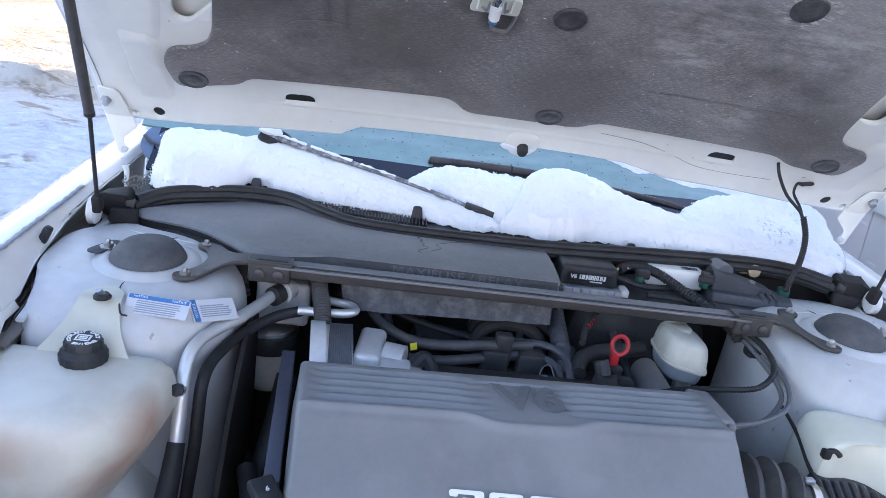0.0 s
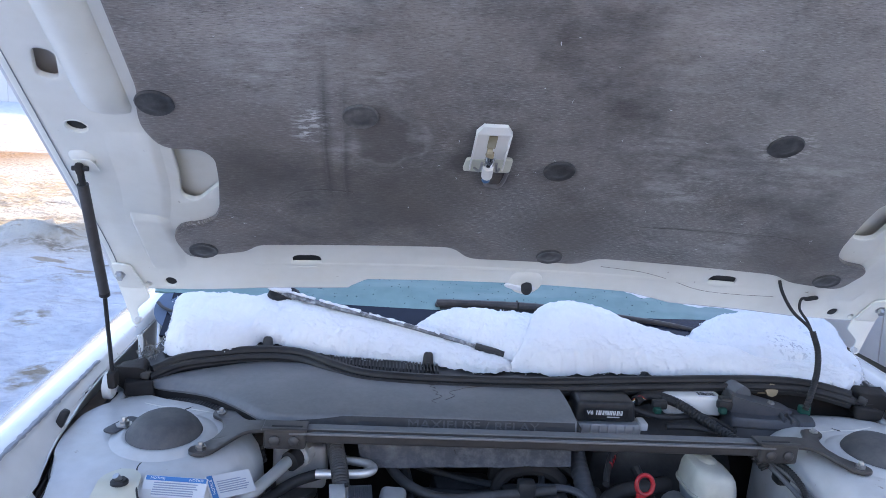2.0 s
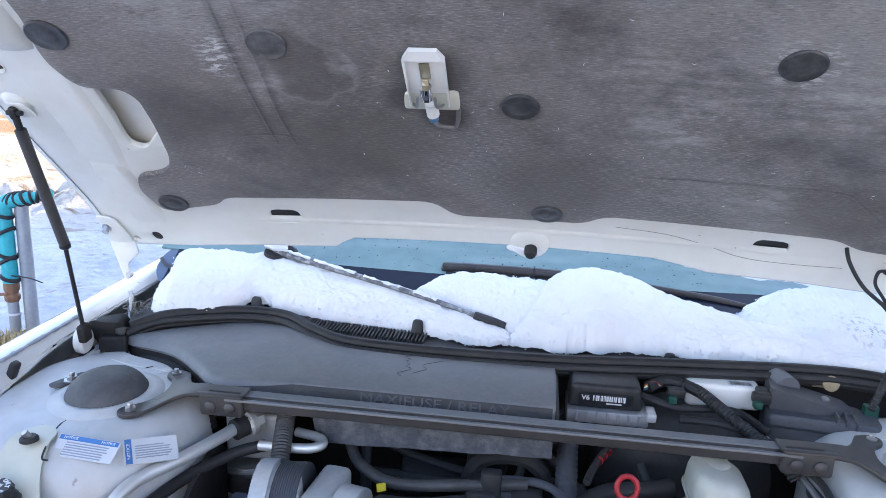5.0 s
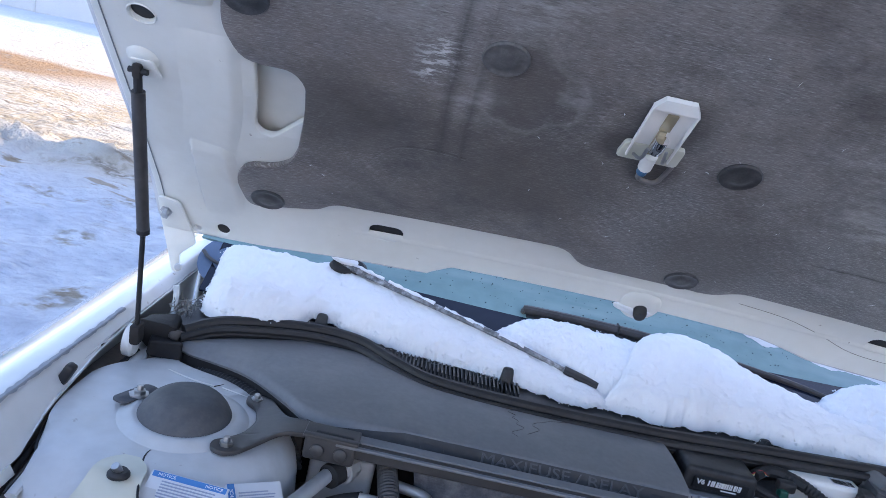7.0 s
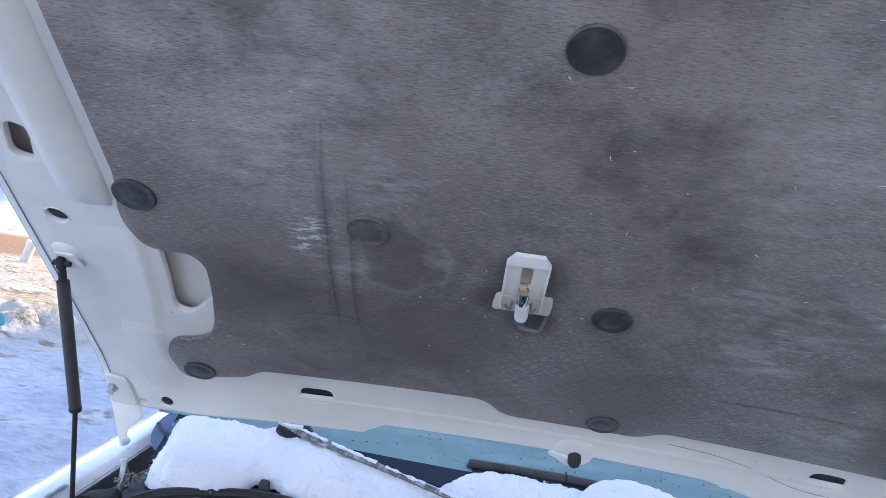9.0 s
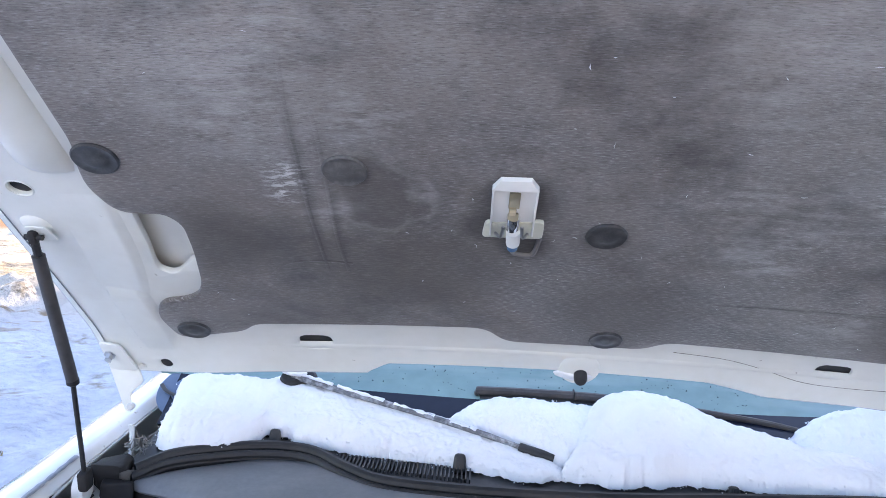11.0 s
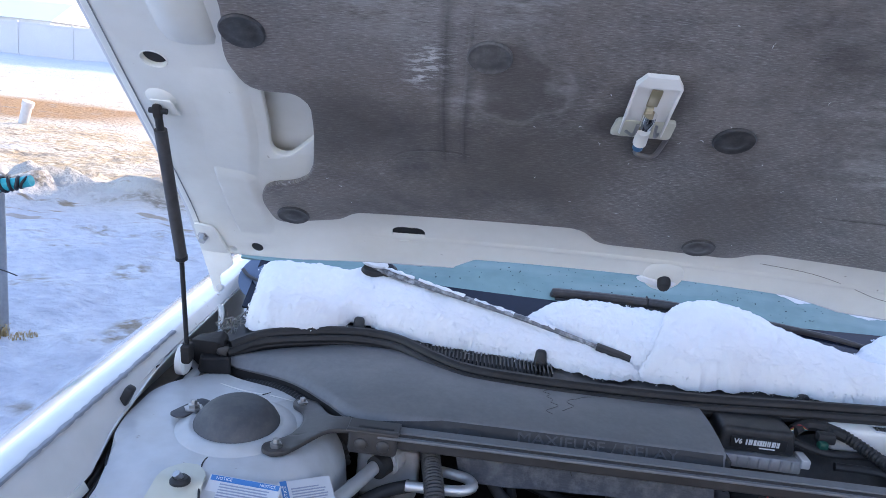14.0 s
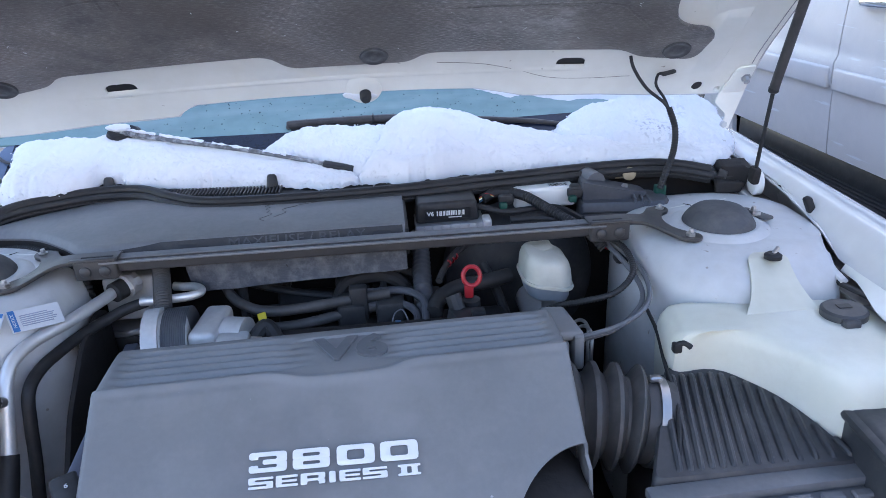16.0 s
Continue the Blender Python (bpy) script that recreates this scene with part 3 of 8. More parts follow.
# ---------- standpipe with taped insulation, dry grass, white post ----------
PX, PY = -2.51, 3.547
pipe = thing("standpipe", (PX, PY, 0), "wrapped outdoor standpipe in teal tape beside a grey post", "standpipe")
part("post", tube([(PX + 0.066, PY + 0.036, -0.1), (PX + 0.066, PY + 0.036, 0.660)], 0.032, 16, smooth=False), GALV, pipe, "grey metal post")
part("riser", tube([(PX, PY, -0.1), (PX, PY, 0.27)], 0.026, 12, smooth=False), GALV, pipe)
part("insulation", tube([(PX, PY, 0.262), (PX, PY, 0.61), (PX + 0.012, PY, 0.655), (PX + 0.06, PY + 0.002, 0.675), (PX + 0.15, PY + 0.006, 0.69), (PX + 0.245, PY + 0.010, 0.715)], lambda d: 0.037 - 0.012 * min(1, max(0, d - 0.42) / 0.15), 16), TEAL, pipe, "teal tape wrapped round the pipe")
for k, z in enumerate((0.285, 0.375, 0.40, 0.515, 0.60)):
    tilt = 0.020 if k % 2 else -0.012
    bm = tube([(PX + 0.0385 * math.cos(a), PY + 0.0385 * math.sin(a), z + tilt * math.cos(a)) for a in (j * math.pi / 6 for j in range(13))], 0.010, 6, 2, squash=1.0)
    part("binding", bm, RUBBER, pipe, "black tape binding")
for k in range(7):
    x = PX + 0.025 + k * 0.032
    zc, rc = 0.668 + 0.0062 * k, 0.034 - 0.0015 * k
    bm = tube([(x + 0.014 * math.sin(a + k), PY + 0.004 + rc * math.cos(a), zc + rc * math.sin(a)) for a in (j * math.pi / 6 for j in range(13))], 0.007 + 0.002 * (k % 2), 6, 2)
    part("binding", bm, RUBBER, pipe, "black tape binding")
part("valve_body", lathe([(0.03, 0), (0.036, 0.01), (0.036, 0.03), (0.028, 0.04), (0.036, 0.06), (0.036, 0.09), (0.03, 0.1)], at(PX, PY, 0.165), 8), RUST, pipe, "rusty brass valve")
part("valve_handle", tube([(PX, PY - 0.03, 0.21), (PX - 0.07, PY - 0.05, 0.205)], 0.008, 8), RUST, pipe)
part("wire", tube([(PX + 0.03, PY - 0.03, 0.305), (PX + 0.12, PY - 0.03, 0.30), (PX + 0.2, PY - 0.04, 0.285)], 0.003, 6), RUBBER, pipe)
part("strap", tube([(PX + 0.0275 * math.cos(j * math.pi / 5), PY + 0.0275 * math.sin(j * math.pi / 5), 0.10) for j in range(11)], 0.006, 6, 2), FENCE, pipe, "pale strap")


def grass(name, x0, y0, r, count, hgt):
    bm = bmesh.new()
    for k in range(count):
        a, d = random.uniform(0, 6.28), r * math.sqrt(random.random())
        x, y = x0 + d * math.cos(a), y0 + d * math.sin(a)
        t, h, w = random.uniform(0, 6.28), hgt * random.uniform(0.4, 1.0), 0.004
        bx, by = 0.6 * h * math.cos(t), 0.6 * h * math.sin(t)
        z = bumps(x, y) - 0.01
        s = Vector((-math.sin(t), math.cos(t), 0)) * w
        p = [Vector((x, y, z)), Vector((x + 0.35 * bx, y + 0.35 * by, z + 0.7 * h)), Vector((x + bx, y + by, z + h * 0.9))]
        q = [bm.verts.new(v) for v in (p[0] - s, p[0] + s, p[1] + 0.7 * s, p[1] - 0.7 * s, p[2])]
        bm.faces.new((q[0], q[1], q[2], q[3]))
        bm.faces.new((q[3], q[2], q[4]))
    return solo(name, bm, STRAW, "tuft of dry yellow grass in the snow", "grass", kind="stuff")


grass("grass_tuft", -2.53, 3.50, 0.15, 380, 0.09)
grass("grass_tuft", -2.33, 3.56, 0.07, 60, 0.045)
wp = thing("marker_post", (-7.6, 11.75, 0), "short white capped pipe leaning in the snow", "pipe")
part("stub", tube([(-7.62, 11.75, -0.1), (-7.52, 11.75, 0.28)], 0.075, 14, smooth=False), FENCE, wp)
part("cap", tube([(-7.525, 11.75, 0.25), (-7.50, 11.75, 0.33)], 0.09, 14, smooth=False), FENCE, wp)

# ---------- silver van beside the car ----------
VX = 1.9
van = thing("van", (VX + 0.9, 2.4, 0), "silver van with chrome door handle and black running board", "van")


def van_side(y, z):
    """How far the flank stands out at a height."""
    return VX + 0.03 * ((z - 0.75) / 0.45) ** 2 - (0.012 if 0.735 < z < 0.81 else 0)


def van_panel(y0, y1, z0, z1, ny=10, nz=26, shift=0.0):
    return sheet(lambda a, b: Vector((van_side(0, z0 + (z1 - z0) * b) + shift, y0 + (y1 - y0) * a, z0 + (z1 - z0) * b)), ny, nz, 0.012)


van_body = part("body", box((VX + 0.95, 2.2, 0.85), (1.72, 5.0, 0.85), 0.05, 3), VAN, van)
for y0, y1 in ((3.150, 4.1), (2.05, 3.142), (0.95, 2.04)):
    d = part("door", van_panel(y0, y1, 0.43, 1.24), VAN, van, "silver door panel")
    part("moulding", box((VX - 0.020, (y0 + y1) / 2, 0.745), (0.034, y1 - y0 - 0.035, 0.088), 0.010, 3), VAN, d)
    yh = y1 - 0.28
    part("handle", tube([(VX - 0.004, yh + 0.165, 1.050), (VX - 0.034, yh + 0.13, 1.052), (VX - 0.042, yh, 1.055), (VX - 0.034, yh - 0.13, 1.052), (VX - 0.004, yh - 0.165, 1.05)], 0.022, 12, squash=1.1), CHROME, d, "chrome door handle")
    part("handle_cup", lathe([(0.001, 0.0), (0.05, 0.001), (0.062, 0.0005), (0.066, -0.006)], at(VX + 0.006, yh + 0.0, 1.052, 0, -90, 0), 24, sx=0.85), CUP, d)
    part("window", box((VX + 0.075, (y0 + y1) / 2, 1.50), (0.01, y1 - y0 - 0.1, 0.44), 0.004, 1, (0, 11, 0)), FRIT, d, "tinted side window")
    part("window_seal", box((VX + 0.035, (y0 + y1) / 2, 1.262), (0.02, y1 - y0 - 0.02, 0.028), 0.006, 2), BLACK, d)
part("roof", box((VX + 0.95, 2.2, 1.77), (1.5, 4.6, 0.12), 0.05, 3), VAN, van)
part("cabin", box((VX + 0.95, 2.2, 1.5), (1.66, 4.5, 0.5), 0.08, 3), VAN, van)
rb = part("running_board", box((VX - 0.02, 2.4, 0.30), (0.20, 3.0, 0.05), 0.015, 3), PIT, van, "black ribbed running board")
for k in range(5):
    part("rib", box((VX - 0.09 + 0.03 * k, 2.4, 0.328), (0.01, 2.9, 0.008), 0.003, 1), PIT, rb)
part("sill", box((VX + 0.08, 2.4, 0.36), (0.1, 3.2, 0.12), 0.02, 2), BLACK, van)
for y in (4.25, 0.35):
    w = part("wheel", lathe([(0.02, -0.1), (0.30, -0.1), (0.345, -0.07), (0.345, 0.07), (0.30, 0.1), (0.02, 0.1)], at(VX + 0.16, y, 0.33, 0, 90, 0), 32), RUBBER, van, "black tyre")
    part("rim", lathe([(0.02, -0.03), (0.21, -0.03), (0.22, -0.01), (0.2, 0.0)], at(VX + 0.05, y, 0.33, 0, 90, 0), 24), ALU, w)

# ---------- the white car: body ----------
car = thing("car", (0, 1.2, 0), "white saloon car with its bonnet open in the snow", "car")


def crest(y):
    return 0.90 + 0.045 * (y - 1.14)


def wall_foot(y):
    """How far the wing's inner wall hangs below the crest."""
    return curve_at([(1.12, -0.048), (1.19, -0.046), (1.23, -0.036), (1.27, -0.028), (1.34, -0.021), (1.40, -0.015), (1.50, -0.012)], y)


def tower_rim(y):
    return curve_at([(1.10, 0.668), (1.19, 0.674), (1.223, 0.686), (1.267, 0.699), (1.31, 0.705), (1.363, 0.706), (1.41, 0.697), (1.455, 0.673), (1.492, 0.645), (1.53, 0.61)], y)


FENDER = smooth_path([(a, b, 0) for a, b in ((0.69, -0.048), (0.70, -0.036), (0.714, -0.014), (0.728, -0.001), (0.738, 0.002), (0.76, 0.0), (0.785, -0.010), (0.815, -0.030), (0.85, -0.062), (0.89, -0.115), (0.92, -0.21), (0.93, -0.42), (0.91, -0.62))], 4)


def fender(s):
    def f(a, b):
        y = 0.05 + 2.4 * a
        p = FENDER[round(b * (len(FENDER) - 1))]
        x, z = p.x, p.y
        foot = wall_foot(y)
        if x < 0.73 and z < foot:
            x, z = x + 0.62 * (foot - z), foot
        return Vector((s * x * (1 - 0.12 * max(0, 0.75 - y) ** 2), y, crest(y) + z - 0.09 * max(0, 0.7 - y)))
    return sheet(f, 80, len(FENDER) - 1, 0.003)


for s in (-1, 1):
    f = part("fender", fender(s), WHITE, car, "white front wing")
    part("gutter_flange", sheet(lambda a, b: Vector((s * (0.692 - (0.034 - 0.028 * min(1, max(0, (0.05 + 1.12 * a - 1.05) / 0.08))) * b), 0.05 + 1.12 * a, crest(0.05 + 1.12 * a) - 0.046 - 0.010 * b)), 60, 3, 0.003), WHITE_IN, f)
    for y in (0.62, 0.95):
        part("flange_screw", lathe([(0.011, 0), (0.0115, 0.002), (0.008, 0.004), (0.004, 0.0055)], at(s * 0.674, y, crest(y) - 0.050), 16), WHITE_IN, f)
    part("slit", tube([(s * 0.664, 0.985, crest(0.985) - 0.0495), (s * 0.668, 0.975, crest(0.975) - 0.0492), (s * 0.684, 0.968, crest(0.968) - 0.0465)], 0.0022, 6), INK_BLACK, f, "dark slit in the flange")
    part("slit", tube([(s * 0.664, 0.755, crest(0.755) - 0.0495), (s * 0.668, 0.745, crest(0.745) - 0.0492), (s * 0.684, 0.738, crest(0.738) - 0.0465)], 0.0022, 6), INK_BLACK, f)
    part("bumper_stop", box((s * 0.712, 1.308, crest(1.308) - 0.017), (0.012, 0.015, 0.044), 0.004, 3, (0, s * -25, 0)), RUBBER, f, "black rubber stop")
    for y0, y1, r_ in () if s > 0 else ((1.05, 1.29, 0.0062), (1.285, 1.50, 0.0058), (0.88, 0.945, 0.004), (0.66, 0.80, 0.0028)):
        pts = [(s * (0.7300 + 0.0014 * noise.noise((k, y0, s))), y0 + (y1 - y0) * k / 14, crest(y0 + (y1 - y0) * k / 14) + 0.0005) for k in range(15)]
        part("worn_edge", tube(pts, lambda d: r_ * (0.74 + 0.45 * noise.noise((d * 120, y0, s)) + 0.3 * noise.noise((d * 400, y0, s))), 6, 2, squash=0.5), WORN, f, "bare metal where paint has worn off")
    # body flank and doors behind the wing
    part("door_panel", box((s * 0.90, 3.0, 0.62), (0.06, 1.1, 0.68), 0.03, 3), WHITE, car)
    part("rear_flank", box((s * 0.89, 4.25, 0.62), (0.08, 1.38, 0.68), 0.04, 3), WHITE, car)
    part("roof_pillar", tube([(s * 0.76, 2.0, 0.94), (s * 0.69, 2.45, 1.2), (s * 0.62, 2.85, 1.40)], 0.035, 10), WHITE, car)
    for y in (0.62, 3.75):
        w = part("wheel", lathe([(0.02, -0.1), (0.28, -0.1), (0.315, -0.07), (0.315, 0.07), (0.28, 0.1), (0.02, 0.1)], at(s * 0.80, y, 0.315, 0, 90, 0), 32), RUBBER, car, "black tyre")
        part("rim", lathe([(0.02, -0.03), (0.19, -0.03), (0.2, -0.01), (0.18, 0.0)], at(s * 0.895, y, 0.315, 0, 90, 0), 24), ALU, w)
part("roof", sheet(lambda a, b: Vector((1.3 * (a - 0.5), 2.8 + 1.5 * b, 1.44 - 0.05 * (2 * a - 1) ** 2 - 0.03 * (2 * b - 1) ** 2)), 10, 10, 0.02), WHITE, car)
part("rear_window", sheet(lambda a, b: Vector((1.28 * (a - 0.5), 4.28 + 0.6 * b, 1.42 - 0.44 * b)), 6, 4, 0.006), FRIT, car)
part("boot_lid", box((0, 4.9, 0.83), (1.7, 0.9, 0.3), 0.06, 3), WHITE, car)
part("front_bumper", box((0, -0.02, 0.48), (1.72, 0.2, 0.4), 0.08, 4), WHITE, car)
part("radiator_support", box((0, 0.16, 0.66), (1.36, 0.22, 0.08), 0.02, 2), BLACK, car, "black radiator support panel")
# near-black sheet closing the bay underneath
part("bay_floor", box((0, 0.95, 0.33), (1.5, 1.5, 0.04), 0.005, 1), PIT, car, "near-black floor closing the engine bay")
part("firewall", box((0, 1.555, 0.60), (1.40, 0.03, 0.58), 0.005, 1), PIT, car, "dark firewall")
part("underbody", box((0, 3.2, 0.30), (1.7, 3.4, 0.12), 0.02, 1), PIT, car)

def rough(bm, amp, scale):
    for v in bm.verts:
        v.co += noise.noise_vector(v.co * scale) * amp
    return bm


TC = Vector((0.585, 1.325, 0))


def tower_back(x):
    return curve_at([(0.40, 1.325), (0.431, 1.337), (0.475, 1.371), (0.54, 1.425), (0.625, 1.457), (0.634, 1.486), (0.72, 1.50)], x)


def ring_pts(cx, cy, rx, ry, z, n=40, p=2.4):
    out = []
    for k in range(n):
        a = 2 * math.pi * k / n
        c, s_ = math.cos(a), math.sin(a)
        out.append(Vector((cx + rx * math.copysign(abs(c) ** (2 / p), c), cy + ry * math.copysign(abs(s_) ** (2 / p), s_), z)))
    return out


for s in (-1, 1):
    cx, cy = s * TC.x, TC.y
    rings = [(0.03, 0.03, 0.878), (0.10, 0.10, 0.878), (0.125, 0.135, 0.876), (0.145, 0.165, 0.868), (0.158, 0.19, 0.853), (0.166, 0.203, 0.83), (0.170, 0.21, 0.79), (0.195, 0.235, 0.60), (0.22, 0.27, 0.36)]
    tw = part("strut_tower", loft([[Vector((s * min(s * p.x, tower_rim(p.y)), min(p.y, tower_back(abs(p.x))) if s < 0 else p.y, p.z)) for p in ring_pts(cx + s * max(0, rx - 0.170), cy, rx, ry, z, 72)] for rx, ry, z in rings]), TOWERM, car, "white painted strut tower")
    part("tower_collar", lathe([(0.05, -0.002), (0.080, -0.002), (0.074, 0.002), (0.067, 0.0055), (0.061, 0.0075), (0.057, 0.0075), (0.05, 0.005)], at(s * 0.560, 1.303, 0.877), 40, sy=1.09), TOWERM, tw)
    part("tower_cap", lathe([(0.0548, -0.004), (0.0535, 0.002), (0.0490, 0.010), (0.0425, 0.0175), (0.0360, 0.0225), (0.0290, 0.0248), (0.018, 0.0258), (0.0, 0.0262)], at(s * 0.560, 1.303, 0.8835), 48, sy=1.10), CAPM, tw, "black rubber cap")
    for x, y, z in ((0.623, 1.317, 0.8895), (0.493, 1.376, 0.876), (0.494, 1.25, 0.879)):
        part("tower_nut", bolt(at(s * x, y, z + (0.004 if x < 0.55 else -0.003))), STEEL, tw, "zinc nut and stud")
    part("tower_washer", plate(slot(s * 0.628, 1.320, 0.030, 0.0115, s * -68), (), 0.003, 0.001, z0=0.8835), CAPM, tw)
    rim = [(0.645, 1.492, 0.862), (0.673, 1.455, 0.861), (0.697, 1.41, 0.858), (0.706, 1.363, 0.857), (0.705, 1.31, 0.857), (0.699, 1.267, 0.857), (0.686, 1.223, 0.856), (0.674, 1.192, 0.855), (0.669, 1.135, 0.848)]
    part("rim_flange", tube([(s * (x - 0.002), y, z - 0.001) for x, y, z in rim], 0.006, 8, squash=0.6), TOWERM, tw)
    # black tube along the rim paints in the shade between tower and wing
    part("rim_shade", tube([(s * (x + 0.005), y, z) for x, y, z in rim], lambda d: 0.0035 - 0.0022 * min(1, d / 0.35), 6), INK_BLACK, tw, "black line painted in for the shaded gap between tower and wing")
    part("gutter_floor", sheet(lambda a, b: Vector((s * (0.665 + 0.075 * b), 1.09 + 0.44 * a, 0.832 + 0.014 * a + 0.006 * b)), 16, 4, 0.003), GUTTER, tw, "dirty brown gutter beside the tower")
    # seams in a paler white, painting in their lit edge
    part("top_seam", tube([(s * 0.626, 1.420, 0.8775), (s * 0.598, 1.408, 0.8785), (s * 0.575, 1.402, 0.8785), (s * 0.556, 1.400, 0.8785)], 0.0011, 5), WHITE_IN, tw, "hairline seam")
    part("top_seam", tube([(s * 0.546, 1.401, 0.8780), (s * 0.520, 1.394, 0.8775), (s * 0.494, 1.386, 0.8765), (s * 0.472, 1.366, 0.8748), (s * 0.464, 1.347, 0.874)], 0.0011, 5), WHITE_IN, tw)
    part("top_seam", tube([(s * 0.556, 1.398, 0.8785), (s * 0.548, 1.410, 0.8775), (s * 0.543, 1.421, 0.876)], 0.0009, 5), SEAM_DARK, tw)
    part("body_plug", lathe([(0.009, 0.0), (0.0095, 0.002), (0.006, 0.004), (0, 0.0045)], at(s * 0.655, 1.420, 0.868, 0, s * 12, 0), 16, sx=1.15), CAPM, tw, "grey body plug")
    if s < 0:
        part("loop_slot", tube([(s * 0.565, 1.227, 0.8765), (s * 0.567, 1.204, 0.8762), (s * 0.555, 1.165, 0.8735), (s * 0.545, 1.140, 0.869), (s * 0.536, 1.137, 0.868)], 0.0013, 6), INK_BLACK, tw)
    # dark sheet painting in the shaded gap between tower and wing
    part("gap_shade", sheet(lambda a, b: Vector((s * (0.60 + 0.10 * b), 1.13 + 0.40 * a, 0.76 + 0.02 * b)), 12, 4, 0.003), PIT, car, "dark sheet painted in for the shaded gap beside the tower")
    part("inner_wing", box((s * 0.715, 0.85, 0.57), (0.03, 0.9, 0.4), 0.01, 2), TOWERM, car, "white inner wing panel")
    # left arch takes the lighter white to paint in the light on it
    if s < 0:
        part("wheel_arch", sheet(lambda a, b: Vector((-0.535 + 0.135 * b, 0.86 + 0.30 * a, 0.685 - 0.20 * b + 0.030 * math.sin(math.pi * a) - 0.010 * max(0, 1 - abs(a - 0.55) / 0.06))), 40, 10, 0.003), WHITE_IN, car, "white wheel arch panel")
    else:
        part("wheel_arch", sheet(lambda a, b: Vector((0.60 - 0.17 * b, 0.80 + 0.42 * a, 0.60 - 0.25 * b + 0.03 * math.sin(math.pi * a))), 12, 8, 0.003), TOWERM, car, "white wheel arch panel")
    # dark plate painted in for the shaded void beside the left tower
    void_at = [(1.335, 0.80), (1.30, 0.815), (1.226, 0.796), (1.142, 0.732), (1.08, 0.65), (1.02, 0.42), (1.335, 0.42)]
    b = plate(rounded(void_at, 0.02, 3), (), 0.008, 0.002)
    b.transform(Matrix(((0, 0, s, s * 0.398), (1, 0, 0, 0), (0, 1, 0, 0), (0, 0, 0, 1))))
    part("void_shade", b, PIT, car, "dark plate painted in for the shaded void beside the tower") if s < 0 else b.free()
    # hinge and its rubber block
    hb_ = part("hinge_block", rough(box((s * 0.670, 1.494, 0.896), (0.054, 0.040, 0.044), 0.008, 6, (0, 0, s * -8)), 0.013, 48), PIT, car, "black rubber block at the hinge")
    part("block_ledge", rough(box((s * 0.652, 1.470, 0.884), (0.046, 0.022, 0.026), 0.005, 4, (0, 0, s * -6)), 0.007, 50), PIT, hb_)
    for k in range(4):
        part("block_rib", rough(box((s * (0.646 - 0.006 * (k % 2)), 1.482 + 0.012 * k, 0.902 - 0.006 * (k % 3)), (0.016, 0.009, 0.016), 0.003, 3, (20 * k, 15, s * -25)), 0.003, 80), BOOT, hb_)
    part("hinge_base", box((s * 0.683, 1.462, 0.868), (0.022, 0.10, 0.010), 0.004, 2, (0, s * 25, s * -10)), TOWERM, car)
    part("ball_bracket", lathe([(0.02, 0), (0.02, 0.010), (0.016, 0.014), (0.0, 0.014)], at(s * 0.700, 1.452, 0.893, 0, s * -90, 0), 16, sx=1.15), LAMP_W, car, "white ball-joint bracket")
    b = bmesh.new()
    for k in range(90):
        p = Vector((s * random.uniform(0.645, 0.685), random.uniform(1.545, 1.590), random.uniform(0.900, 0.922)))
        d = Vector((s * random.uniform(-1, 0.4), random.uniform(-0.4, 1), random.uniform(-0.1, 0.9))).normalized() * random.uniform(0.005, 0.020)
        o = d.orthogonal().normalized() * random.uniform(0.0006, 0.0020)
        b.faces.new([b.verts.new(q) for q in (p - o, p + o * 0.4, p + d, p + d * 0.4 - o * 1.4)])
    solo("debris", b, LITTER, "dead grey-brown leaves and stalks caught at the hinge", "debris", kind="stuff")
# corrugated conduit in the gap behind the tower
part("conduit", tube([(-0.600, 1.474, 0.858), (-0.560, 1.452, 0.864), (-0.505, 1.412, 0.868), (-0.465, 1.378, 0.864), (-0.438, 1.352, 0.850), (-0.425, 1.335, 0.820)], 0.0115, 12, 14, wave=0.0016, pitch=0.0065), RUBBER, car, "black corrugated conduit")

